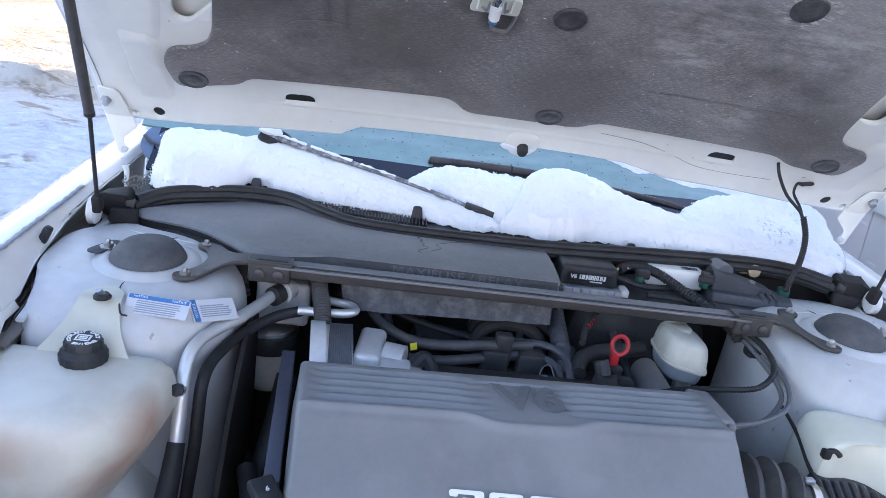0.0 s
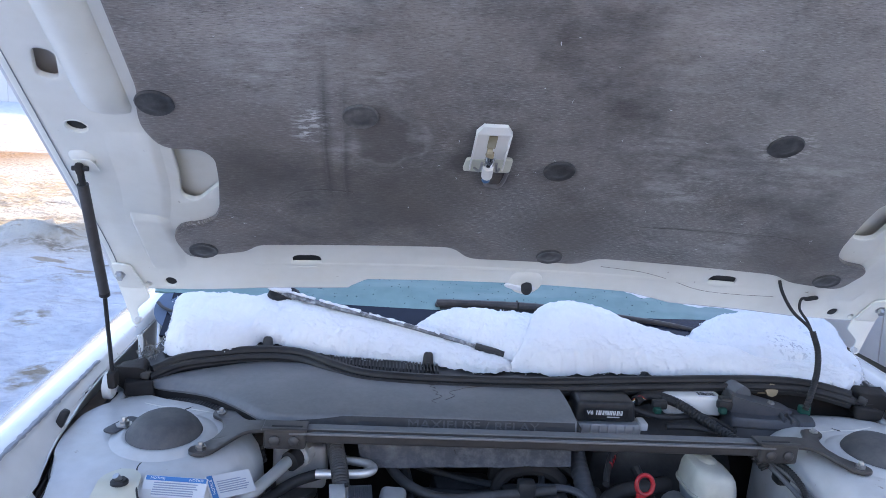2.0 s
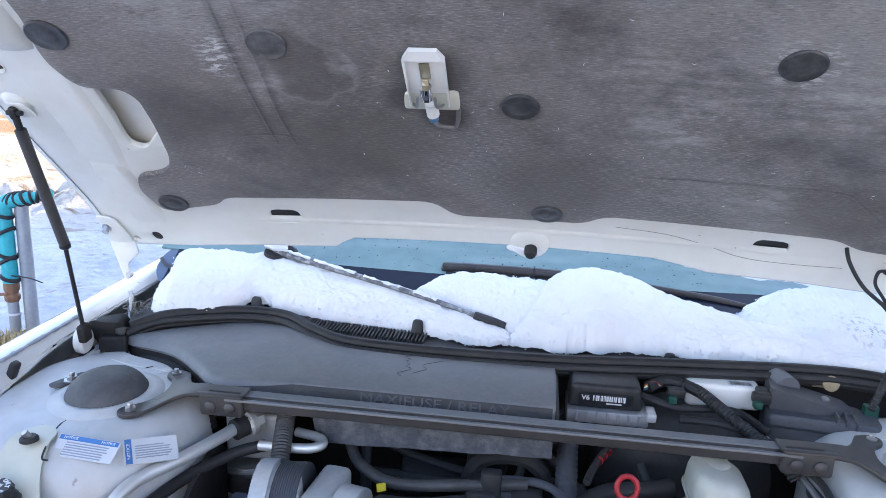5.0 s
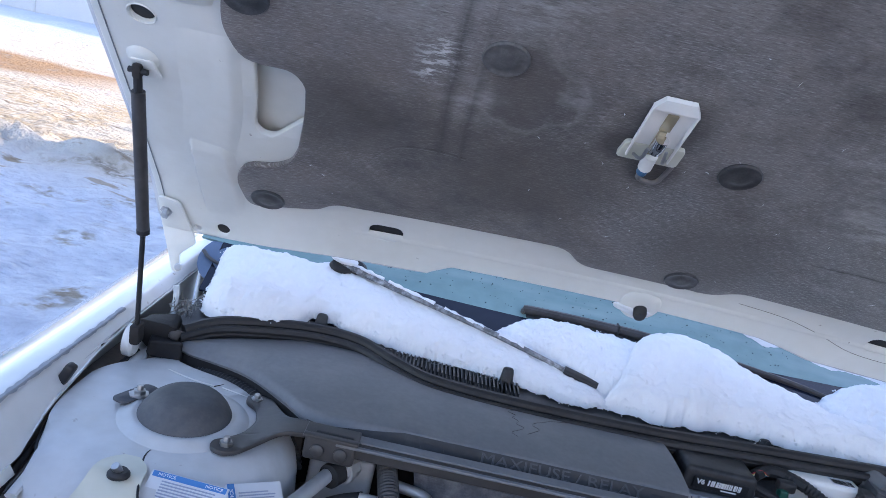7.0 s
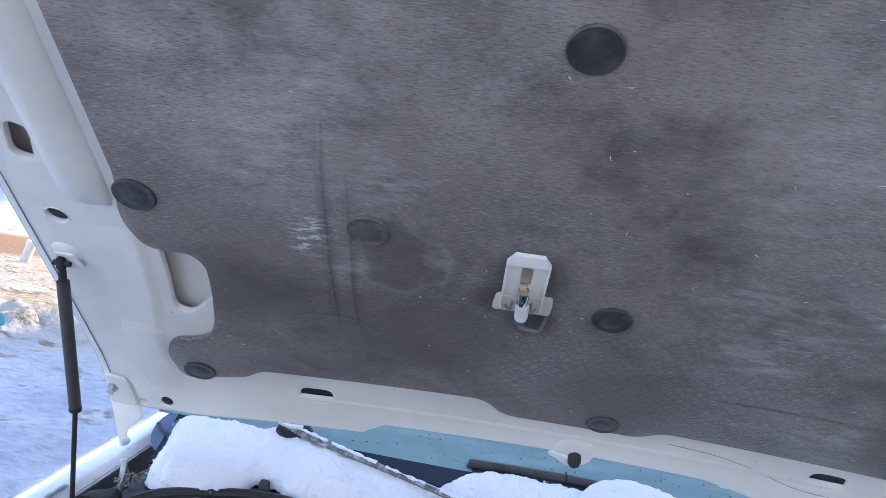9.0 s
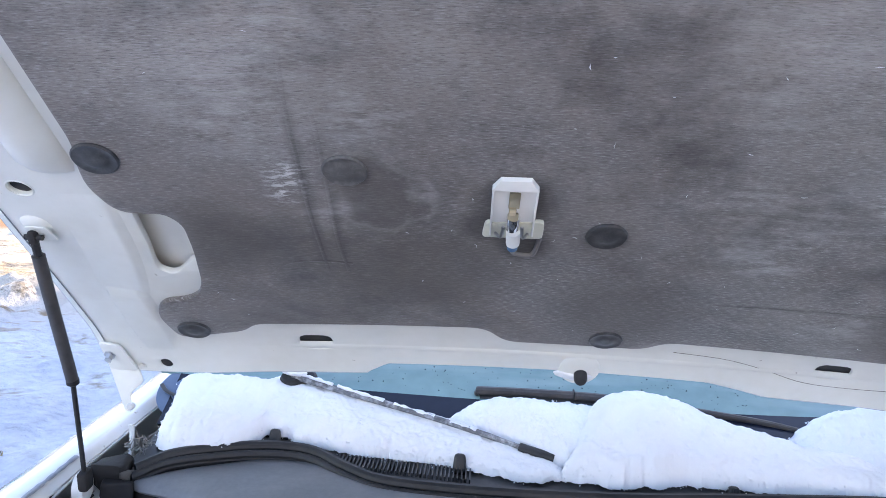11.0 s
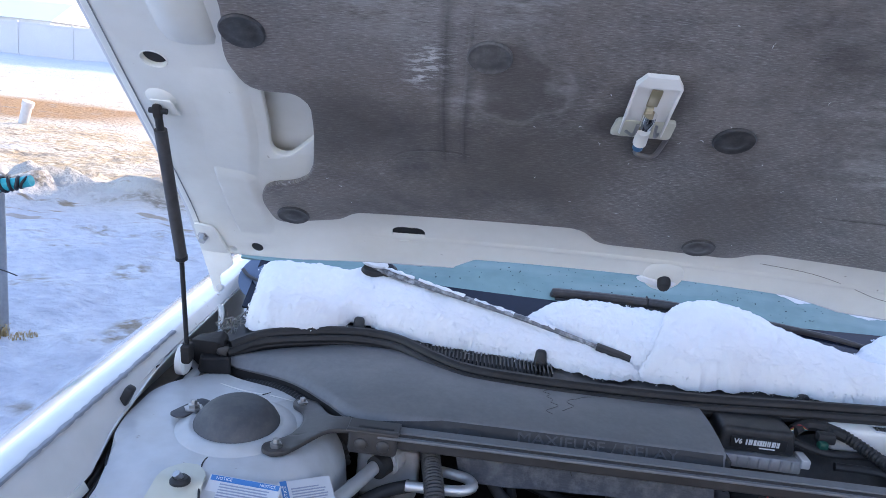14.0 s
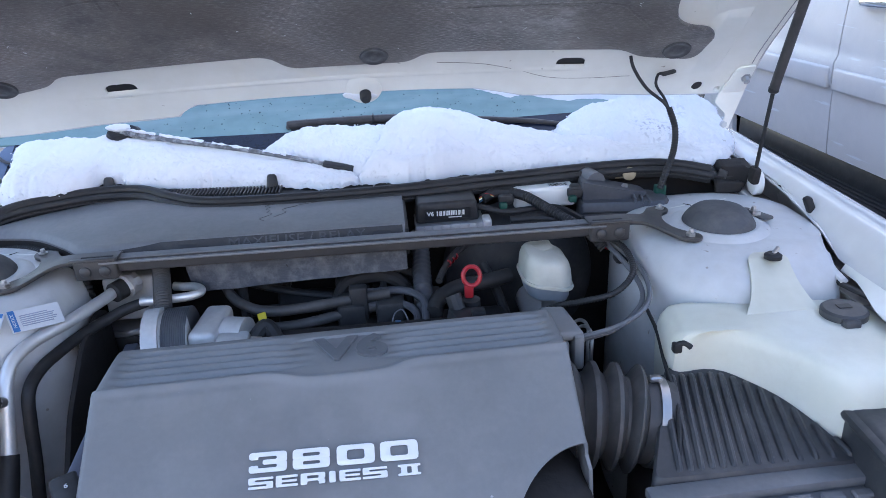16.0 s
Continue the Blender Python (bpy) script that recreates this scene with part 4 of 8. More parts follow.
# notice stickers on the tower's shoulder
for cxs, cys, czs, rx_, ry_, rz_, wd, top in ((-0.508, 1.173, 0.8700, 32, 3, 0, 0.082, 0.012), (-0.443, 1.208, 0.8545, 36, 6, 38, 0.066, 0.017)):
    m = at(cxs, cys, czs, rx_, ry_, rz_)
    st = thing("warning_sticker", (cxs, cys, czs), "white and blue notice sticker on the tower", "sticker", "stickers on the strut tower")
    b = plate(rounded([(-wd / 2, -0.018), (wd / 2, -0.018), (wd / 2, top), (-wd / 2, top)], 0.002), (), 0.0012, 0.0003, cuts=0.01)
    b.transform(m)
    part("paper", b, STICKP, st)
    if wd > 0.08:
        b = box((0, top - 0.0042, 0.0016), (wd - 0.004, 0.006, 0.0008), 0)
    else:
        b = box((-wd / 2 + 0.006, 0, 0.0016), (0.008, 0.034, 0.0008), 0)
    b.transform(m)
    part("heading", b, INK_BLUE, st, "blue heading band")
    if wd > 0.08:
        b = lettering("NOTICE", 0.0046, m @ at(-0.024, top - 0.0042, 0.0021), None, 0.0002, 1.1)
        part("heading_letters", b, INK_WHITE, st, "white printed heading")
        b = lettering("NOTICE", 0.0046, m @ at(0.026, top - 0.0042, 0.0021), None, 0.0002, 1.1)
    else:
        b = lettering("NOTICE", 0.0055, m @ at(-wd / 2 + 0.006, 0, 0.0021, 0, 0, 90), None, 0.0002, 1.1)
    part("heading_letters", b, INK_WHITE, st, "white printed heading")
    b = None
    for k in range(6):
        w2 = (wd - 0.02) * random.uniform(0.75, 1)
        b = box((0.004 - (wd - 0.02 - w2) / 2, top - 0.0105 - k * 0.0033, 0.0016), (w2, 0.0013, 0.0006), 0, bm=b)
    b.transform(m)
    part("print", b, INK_GREY, st)

# ---------- bonnet ----------
HA = radians(39.6)
HP, HV, HN = Vector((0, 1.538, 1.133)), Vector((0, -math.cos(HA), math.sin(HA))), Vector((0, math.sin(HA), math.cos(HA)))


def on_hood(u, v, w=0.0):
    """Bonnet place: across, up the slope, and out of its underside."""
    off = -0.06 * min(abs(u), 0.58) ** 2 - 1.7 * min(v, 0) ** 2 - 0.03 * max(0, v - 0.6) ** 2
    return HP + Vector((u, 0, 0)) + HV * v + HN * (off - w)


def bend(bm, uv=True):
    for old in list(bm.loops.layers.uv):
        bm.loops.layers.uv.remove(old)
    lay = bm.loops.layers.uv.new("UVMap") if uv else None
    if lay:
        for f in bm.faces:
            for lo in f.loops:
                lo[lay].uv = (lo.vert.co.x, lo.vert.co.y)
    for v in bm.verts:
        v.co = on_hood(v.co.x, v.co.y, v.co.z)
    return bm


hood = thing("bonnet", on_hood(0, -0.1), "open white bonnet with dark insulation pad underneath", "bonnet")


def hood_edge(v):
    return curve_at([(-0.12, 0.728), (-0.06, 0.730), (0.1, 0.724), (0.4, 0.714), (0.9, 0.69), (1.1, 0.61)], v)


rear = [(-0.715, -0.118), (-0.655, -0.118), (-0.45, -0.112), (-0.314, -0.111), (-0.278, -0.090), (0, -0.088), (0.22, -0.092), (0.31, -0.111), (0.45, -0.112), (0.655, -0.118), (0.715, -0.118)]
vs = [-0.10, -0.05, 0.0, 0.1, 0.2, 0.3, 0.4, 0.5, 0.6, 0.7, 0.8, 0.9, 1.0, 1.08]
outline = [Vector(p) for p in rear] + [Vector((hood_edge(v), v)) for v in vs] + [Vector((0.4, 1.15)), Vector((0, 1.17)), Vector((-0.4, 1.15))] + [Vector((-hood_edge(v), v)) for v in vs[::-1]]
POCKET = {-1: [(-0.547, 0.315), (-0.553, 0.225), (-0.5595, 0.178), (-0.5585, 0.164), (-0.552, 0.157), (-0.544, 0.1545), (-0.536, 0.158), (-0.526, 0.169), (-0.497, 0.203), (-0.44, 0.212), (-0.44, 0.315)],
          1: [(0.548, 0.315), (0.559, 0.225), (0.563, 0.147), (0.528, 0.147), (0.494, 0.196), (0.44, 0.205), (0.44, 0.315)]}
holes = []
for s in (-1, 1):
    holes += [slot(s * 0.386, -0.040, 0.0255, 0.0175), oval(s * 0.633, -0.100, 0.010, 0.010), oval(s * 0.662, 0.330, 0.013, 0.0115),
              slot(s * 0.659, 0.448, 0.013, 0.026, s * 14), slot(s * 0.657, 0.606, 0.013, 0.03, s * 10), oval(s * 0.674, -0.108, 0.006, 0.0055),
              rounded(POCKET[s], 0.016 if s > 0 else 0.005)]
part("inner_panel", bend(plate(outline, holes, 0.010, 0.002, cuts=0.05, z0=-0.010)), WHITE_IN, hood, "white painted inner bonnet frame")
part("outer_skin", bend(plate([Vector((p.x * 1.004, p.y)) for p in outline], (), 0.004, 0.001, cuts=0.08, z0=-0.032)), WHITE, hood)
part("edge_hem", bend(tube([(p.x * 1.0, p.y, -0.016) for p in outline] + [(outline[0].x, outline[0].y, -0.016)], 0.012, 8, 2), False), WHITE, hood)
part("hem_seam", bend(tube([(p.x * 0.985, p.y, 0.0005) for p in outline[12:]], 0.0008, 6, 2), False), WORN, hood, "dark seam")
for s in (-1, 1):
    part("pocket_floor", bend(sheet(lambda a, b: Vector((s * (0.43 + 0.155 * a), 0.115 + 0.225 * b, -0.012 - 0.014 * a * a)), 12, 12, 0.002)), WHITE_IN, hood)
    # dark disc painted in for the shaded hollow of the side hole
    part("hole_shade", bend(plate(oval(s * 0.662, 0.330, 0.0145, 0.013), (), 0.002, 0.0005, z0=-0.007), False), RUBBER, hood, "dark disc painted in for the shaded hollow")
    part("hole_rim", bend(tube([(p[0], p[1], 0.0004) for p in oval(s * 0.662, 0.330, 0.0152, 0.0136, 24)] + [(s * 0.662 + 0.0152, 0.330, 0.0002)], 0.0009, 8, 2), False), WHITE_IN, hood, "pressed rim round the hole")
    # black plate behind the slot stands in for the shade inside it
    part("slot_shade", bend(plate(slot(s * 0.386, -0.040, 0.028, 0.020), (), 0.002, 0.0005, z0=-0.006), False), INK_BLACK, hood, "black plate painted in for the slot's shaded hollow")
    part("hole_disc", bend(plate(oval(s * 0.633, -0.100, 0.012, 0.012), (), 0.002, 0.0005, z0=-0.006), False), RUBBER, hood, "dark disc behind the hole")
# raised side rails and rear cross rail of the inner frame
for s in (-1, 1):
    def rail(a, b):
        v = 0.366 + 0.70 * a
        end = min(1, a / 0.035)
        prof = math.sin(math.pi * b) ** 0.6
        return Vector((s * (0.577 + 0.063 * b), v, -0.006 + 0.024 * prof * (0.35 + 0.65 * end ** 0.5) * min(1, (1 - a) / 0.05)))
    part("side_rail", bend(sheet(rail, 24, 10, 0.002)), WHITE_IN, hood)

    def step(a, b):
        u, v = 0.590 + 0.076 * a, -0.078 + 0.215 * b
        lift = min(1, max(0, (0.124 - v) / 0.032)) * min(1, max(0, (v + 0.075) / 0.05)) * min(1, max(0, (0.660 - 0.05 * max(0, v) - u) / 0.005)) * min(1, max(0, (u - 0.592) / 0.018))
        return Vector((s * u, v, -0.0012 + 0.0062 * lift * lift * (3 - 2 * lift)))
    part("pressed_step", bend(sheet(step, 40, 60, 0.0008)), WHITE_IN, hood)

    def crease_fold(a, b):
        v = 0.100 + 0.225 * a
        u = curve_at([(0.10, 0.604), (0.15, 0.592), (0.20, 0.583), (0.30, 0.574), (0.33, 0.571)], v)
        lift = min(1, b / 0.16) * (1 - b) ** 0.8 * math.sin(math.pi * a) ** 0.4
        return Vector((s * (u - 0.012 + 0.075 * b), v, -0.0010 + 0.0052 * lift))
    part("pressed_fold", bend(sheet(crease_fold, 40, 24, 0.0008)), WHITE_IN, hood)
    part("boss", bend(lathe([(0.021, -0.004), (0.018, 0.001), (0.013, 0.0045), (0.008, 0.0055), (0.0, 0.0055)], at(s * 0.678, 0.258, 0.0), 24), False), WHITE_IN, hood)
    part("strut_plate", bend(plate(rounded([(s * 0.690, 0.262), (s * 0.664, 0.262), (s * 0.658, 0.234), (s * 0.688, 0.230)], 0.004), (), 0.003, 0.001, z0=0.004), False), WHITE_IN, hood, "pressed white strut bracket")
    hg = part("hinge", bend(plate(rounded([(s * 0.680, -0.112), (s * 0.726, -0.112), (s * 0.728, -0.05), (s * 0.695, -0.055)], 0.008), (), 0.004, 0.001, z0=0.002), False), WHITE_IN, hood, "white hinge arm")
    part("hinge_bolt", bend(lathe([(0.0095, 0.006), (0.0095, 0.0075), (0.0062, 0.008), (0.0062, 0.016), (0.0, 0.0165)], at(s * 0.717, -0.078, 0.0), 6), False), STEEL, hg, "bolt")
    arm_at = [(0.735, 1.045), (0.690, 1.048), (0.672, 1.008), (0.696, 0.985), (0.690, 0.958), (0.703, 0.955), (0.715, 0.99)]
    b = plate(rounded(arm_at, 0.006, 3), (), 0.004, 0.001)
    b.transform(Matrix(((s, 0, 0, 0), (0, 0, -1, 1.600), (0, 1, 0, 0), (0, 0, 0, 1))))
    part("hinge_arm", b, WHITE_IN, hg)
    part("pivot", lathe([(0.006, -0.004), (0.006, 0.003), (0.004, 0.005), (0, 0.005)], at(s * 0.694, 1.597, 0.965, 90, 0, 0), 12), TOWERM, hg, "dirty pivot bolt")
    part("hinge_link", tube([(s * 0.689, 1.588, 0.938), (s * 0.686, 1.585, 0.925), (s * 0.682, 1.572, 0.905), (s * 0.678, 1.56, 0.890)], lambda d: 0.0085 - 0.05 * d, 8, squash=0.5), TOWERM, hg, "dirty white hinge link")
part("rear_lip", bend(sheet(lambda a, b: Vector(((a - 0.5) * 1.16, -0.058 + 0.016 * b, -0.003 + 0.0045 * math.sin(math.pi * b) * math.sin(math.pi * a) ** 0.5)), 40, 5, 0.001)), WHITE_IN, hood)
part("frame_seam", bend(tube([(u, v, 0.0003) for u, v in ((0.150, -0.022), (0.225, -0.030), (0.285, -0.047), (0.35, -0.070), (0.42, -0.074), (0.50, -0.070))], 0.00035, 5), False), GUTTER, hood, "hairline seam")
part("stop_boss", bend(lathe([(0.034, -0.004), (0.031, 0.002), (0.022, 0.006), (0.012, 0.007), (0.0, 0.007)], at(0.020, -0.080, 0.0), 24), False), WHITE_IN, hood)
part("rear_stop", bend(lathe([(0.0105, -0.002), (0.0105, 0.016), (0.008, 0.020), (0.0, 0.020)], at(0.022, -0.084, 0.0), 18), False), RUBBER, hood, "black rubber stop")


def pad_material():
    m = mat("insulation_felt", (0.076, 0.075, 0.078), (0.140, 0.135, 0.134), 0.78, big=5, fine=60, mix=0.6, bump=0.3, dist=0.001, coords="UV", stretch=(1, 5, 1), spec=0.4, rough_var=0.15, sheen=0.3, grain=0.25)
    nt = m.node_tree
    n, l = nt.nodes, nt.links
    b = n["Principled BSDF"]
    col = b.inputs["Base Color"].links[0].from_socket
    tc = n.new("ShaderNodeTexCoord")

    def layer(col, color, scale, lo, hi, sx, sy, amt, detail=8):
        mp, t, r, mx = n.new("ShaderNodeMapping"), n.new("ShaderNodeTexNoise"), n.new("ShaderNodeMapRange"), n.new("ShaderNodeMix")
        mp.inputs["Scale"].default_value = (sx, sy, 1)
        l.new(tc.outputs["UV"], mp.inputs[0])
        t.inputs["Scale"].default_value, t.inputs["Detail"].default_value, t.inputs["Roughness"].default_value = scale, detail, 0.68
        l.new(mp.outputs[0], t.inputs["Vector"])
        r.inputs[1].default_value, r.inputs[2].default_value, r.inputs[4].default_value = lo, hi, amt
        l.new(t.outputs["Fac"], r.inputs[0])
        mx.data_type = "RGBA"
        mx.inputs[7].default_value = (*color, 1)
        l.new(r.outputs[0], mx.inputs[0])
        l.new(col, mx.inputs[6])
        return mx.outputs[2], r.outputs[0]
    # dust set paler towards the front paints in the light falling there
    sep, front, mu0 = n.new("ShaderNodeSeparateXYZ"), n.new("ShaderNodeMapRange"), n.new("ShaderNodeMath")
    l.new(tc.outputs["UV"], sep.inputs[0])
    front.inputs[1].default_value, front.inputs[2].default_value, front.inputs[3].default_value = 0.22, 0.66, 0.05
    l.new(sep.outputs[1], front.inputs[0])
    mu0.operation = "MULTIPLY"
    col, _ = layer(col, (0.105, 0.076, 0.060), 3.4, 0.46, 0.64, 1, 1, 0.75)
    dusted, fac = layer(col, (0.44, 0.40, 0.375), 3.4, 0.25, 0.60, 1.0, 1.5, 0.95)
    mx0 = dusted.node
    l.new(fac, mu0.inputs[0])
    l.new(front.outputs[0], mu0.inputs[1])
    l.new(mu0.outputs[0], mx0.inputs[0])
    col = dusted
    col, _ = layer(col, (0.30, 0.29, 0.30), 5.5, 0.54, 0.74, 1.0, 1.5, 0.6)
    col, _ = layer(col, (0.015, 0.014, 0.016), 6, 0.52, 0.72, 1, 1.4, 0.6)
    col, _ = layer(col, (0.52, 0.51, 0.505), 10, 0.50, 0.70, 10, 70, 0.76, 5)
    col, _ = layer(col, (0.010, 0.009, 0.010), 10, 0.50, 0.70, 10, 66, 0.72, 5)
    col, _ = layer(col, (0.36, 0.35, 0.35), 4, 0.56, 0.74, 1, 2.2, 0.45)
    # paler grey towards the right paints in the brighter light on that side
    grey, gf = layer(col, (0.34, 0.32, 0.31), 2.2, 0.38, 0.64, 1, 1.3, 0.5)
    east, em = n.new("ShaderNodeMapRange"), n.new("ShaderNodeMath")
    east.inputs[1].default_value, east.inputs[2].default_value = -0.10, 0.35
    l.new(sep.outputs[0], east.inputs[0])
    em.operation = "MULTIPLY"
    l.new(gf, em.inputs[0])
    l.new(east.outputs[0], em.inputs[1])
    l.new(em.outputs[0], grey.node.inputs[0])
    col = grey
    brown, bf = layer(col, (0.150, 0.118, 0.100), 2.6, 0.36, 0.60, 1, 1, 0.55)
    side, bm_ = n.new("ShaderNodeMapRange"), n.new("ShaderNodeMath")
    side.inputs[1].default_value, side.inputs[2].default_value, side.inputs[3].default_value, side.inputs[4].default_value = -0.05, 0.22, 1, 0.12
    l.new(sep.outputs[0], side.inputs[0])
    bm_.operation = "MULTIPLY"
    l.new(bf, bm_.inputs[0])
    l.new(side.outputs[0], bm_.inputs[1])
    l.new(bm_.outputs[0], brown.node.inputs[0])
    col = brown
    col, _ = layer(col, (0.62, 0.61, 0.58), 42, 0.74, 0.79, 1, 1.8, 0.8, 3)
    for u, v, r, amt in ((-0.350, 0.375, 0.036, 1.0), (-0.358, 0.345, 0.030, 1.0), (-0.31, 0.31, 0.05, 0.5), (-0.26, 0.46, 0.06, 0.6), (-0.39, 0.48, 0.10, 0.5), (-0.207, 0.345, 0.025, 0.8), (-0.33, 0.58, 0.09, 0.6), (0.13, 0.36, 0.06, 0.4), (0.16, 0.28, 0.07, 0.5), (0.20, 0.24, 0.05, 0.5), (0.293, 0.3775, 0.048, 1.0), (0.300, 0.374, 0.040, 1.0), (0.35, 0.10, 0.10, 0.4), (0.22, 0.33, 0.08, 0.5), (0.40, 0.33, 0.10, 0.45), (0.10, 0.55, 0.16, 0.3), (0.33, 0.30, 0.07, 0.4)):
        d, w, r1, r2, mu, mx = (n.new(k) for k in ("ShaderNodeVectorMath", "ShaderNodeTexNoise", "ShaderNodeMapRange", "ShaderNodeMapRange", "ShaderNodeMath", "ShaderNodeMix"))
        d.operation = "DISTANCE"
        d.inputs[1].default_value = (u, v, 0)
        l.new(tc.outputs["UV"], d.inputs[0])
        r1.inputs[1].default_value, r1.inputs[2].default_value, r1.inputs[3].default_value, r1.inputs[4].default_value = r * 0.1, r, 1, 0
        l.new(d.outputs["Value"], r1.inputs[0])
        w.inputs["Scale"].default_value, w.inputs["Detail"].default_value, w.inputs["Roughness"].default_value = 42 if amt == 1 else 16, 7, 0.72
        st = n.new("ShaderNodeMapping")
        st.inputs["Scale"].default_value = (1, 3.5, 1)
        l.new(tc.outputs["UV"], st.inputs[0])
        l.new(st.outputs[0], w.inputs["Vector"])
        r2.inputs[1].default_value, r2.inputs[2].default_value, r2.inputs[4].default_value = (0.50, 0.57, 1) if amt == 1 else (0.44, 0.68, amt)
        l.new(w.outputs["Fac"], r2.inputs[0])
        mu.operation = "MULTIPLY"
        l.new(r1.outputs[0], mu.inputs[0])
        l.new(r2.outputs[0], mu.inputs[1])
        mx.data_type = "RGBA"
        mx.inputs[7].default_value = (0.58, 0.57, 0.56, 1)
        l.new(mu.outputs[0], mx.inputs[0])
        l.new(col, mx.inputs[6])
        col = mx.outputs[2]
    col, _ = layer(col, (0.018, 0.016, 0.018), 2.8, 0.48, 0.66, 1, 1.2, 0.8)
    # dark blotches; the small ones paint in the shaded cut-out beside the lamp
    for u, v, r in ((-0.105, 0.335, 0.060), (-0.14, 0.29, 0.035), (-0.09, 0.255, 0.04), (-0.20, 0.20, 0.12), (-0.47, 0.24, 0.10), (0.45, 0.10, 0.12), (0.05, 0.10, 0.12)):
        d, r1, mx = (n.new(k) for k in ("ShaderNodeVectorMath", "ShaderNodeMapRange", "ShaderNodeMix"))
        d.operation = "DISTANCE"
        d.inputs[1].default_value = (u, v, 0)
        l.new(tc.outputs["UV"], d.inputs[0])
        r1.inputs[1].default_value, r1.inputs[2].default_value, r1.inputs[3].default_value, r1.inputs[4].default_value = r * 0.45, r, 0.72 if r < 0.08 else 0.55, 0
        l.new(d.outputs["Value"], r1.inputs[0])
        mx.data_type = "RGBA"
        mx.inputs[7].default_value = (0.022, 0.017, 0.016, 1) if r < 0.08 else (0.040, 0.029, 0.024, 1)
        l.new(r1.outputs[0], mx.inputs[0])
        l.new(col, mx.inputs[6])
        col = mx.outputs[2]
    # dark lines along the creases, painting in the shade of their grooves
    for axis, pos, lo, hi, wd in ((0, -0.334, 0.17, 0.54, 0.010), (0, -0.308, 0.17, 0.47, 0.009), (1, 0.205, -0.40, -0.30, 0.006), (1, 0.141, 0.16, 0.44, 0.006)):
        w, ad, off, ab_, near, r2, r3, mu, mu2, mx = (n.new(k) for k in ("ShaderNodeTexNoise", "ShaderNodeMath", "ShaderNodeMath", "ShaderNodeMath", "ShaderNodeMapRange", "ShaderNodeMapRange", "ShaderNodeMapRange", "ShaderNodeMath", "ShaderNodeMath", "ShaderNodeMix"))
        ad.operation, off.operation, ab_.operation, mu.operation, mu2.operation = "MULTIPLY_ADD", "SUBTRACT", "ABSOLUTE", "MULTIPLY", "MULTIPLY"
        w.inputs["Scale"].default_value, w.inputs["Detail"].default_value = 12, 4
        l.new(tc.outputs["UV"], w.inputs["Vector"])
        l.new(w.outputs["Fac"], ad.inputs[0])
        ad.inputs[1].default_value = 0.012
        l.new(sep.outputs[axis], ad.inputs[2])
        l.new(ad.outputs[0], off.inputs[0])
        off.inputs[1].default_value = pos + 0.006
        l.new(off.outputs[0], ab_.inputs[0])
        near.inputs[1].default_value, near.inputs[2].default_value, near.inputs[3].default_value, near.inputs[4].default_value = 0.0, wd, 0.52, 0
        l.new(ab_.outputs[0], near.inputs[0])
        r2.inputs[1].default_value, r2.inputs[2].default_value = lo, lo + 0.04
        r3.inputs[1].default_value, r3.inputs[2].default_value, r3.inputs[3].default_value, r3.inputs[4].default_value = hi - 0.12, hi, 1, 0
        for q in (r2, r3):
            l.new(sep.outputs[1 - axis], q.inputs[0])
        l.new(near.outputs[0], mu.inputs[0])
        l.new(r2.outputs[0], mu.inputs[1])
        l.new(mu.outputs[0], mu2.inputs[0])
        l.new(r3.outputs[0], mu2.inputs[1])
        mx.data_type = "RGBA"
        mx.inputs[7].default_value = (0.016, 0.014, 0.014, 1)
        l.new(mu2.outputs[0], mx.inputs[0])
        l.new(col, mx.inputs[6])
        col = mx.outputs[2]
    # brown stains with a pale tide mark
    for u, v, r in ((-0.258, 0.342, 0.058),):
        d, w, ad, ins, o1, o2, mu, m1, m2 = (n.new(k) for k in ("ShaderNodeVectorMath", "ShaderNodeTexNoise", "ShaderNodeMath", "ShaderNodeMapRange", "ShaderNodeMapRange", "ShaderNodeMapRange", "ShaderNodeMath", "ShaderNodeMix", "ShaderNodeMix"))
        d.operation, ad.operation, mu.operation = "DISTANCE", "MULTIPLY_ADD", "MULTIPLY"
        d.inputs[1].default_value = (u, v, 0)
        l.new(tc.outputs["UV"], d.inputs[0])
        w.inputs["Scale"].default_value, w.inputs["Detail"].default_value = 14, 8
        l.new(tc.outputs["UV"], w.inputs["Vector"])
        l.new(w.outputs["Fac"], ad.inputs[0])
        ad.inputs[1].default_value = 0.13
        l.new(d.outputs["Value"], ad.inputs[2])
        r0 = r + 0.065
        for q, lo, hi, a, z in ((ins, r0 * 0.80, r0, 0.6, 0), (o1, r0 * 0.94, r0, 0, 0.16), (o2, r0, r0 * 1.08, 1, 0)):
            q.inputs[1].default_value, q.inputs[2].default_value, q.inputs[3].default_value, q.inputs[4].default_value = lo, hi, a, z
            l.new(ad.outputs[0], q.inputs[0])
        l.new(o1.outputs[0], mu.inputs[0])
        l.new(o2.outputs[0], mu.inputs[1])
        for q, c in ((m1, (0.060, 0.046, 0.040)), (m2, (0.36, 0.34, 0.32))):
            q.data_type = "RGBA"
            q.inputs[7].default_value = (*c, 1)
        l.new(ins.outputs[0], m1.inputs[0])
        l.new(col, m1.inputs[6])
        l.new(mu.outputs[0], m2.inputs[0])
        l.new(m1.outputs[2], m2.inputs[6])
        col = m2.outputs[2]
    l.new(col, b.inputs["Base Color"])
    return m


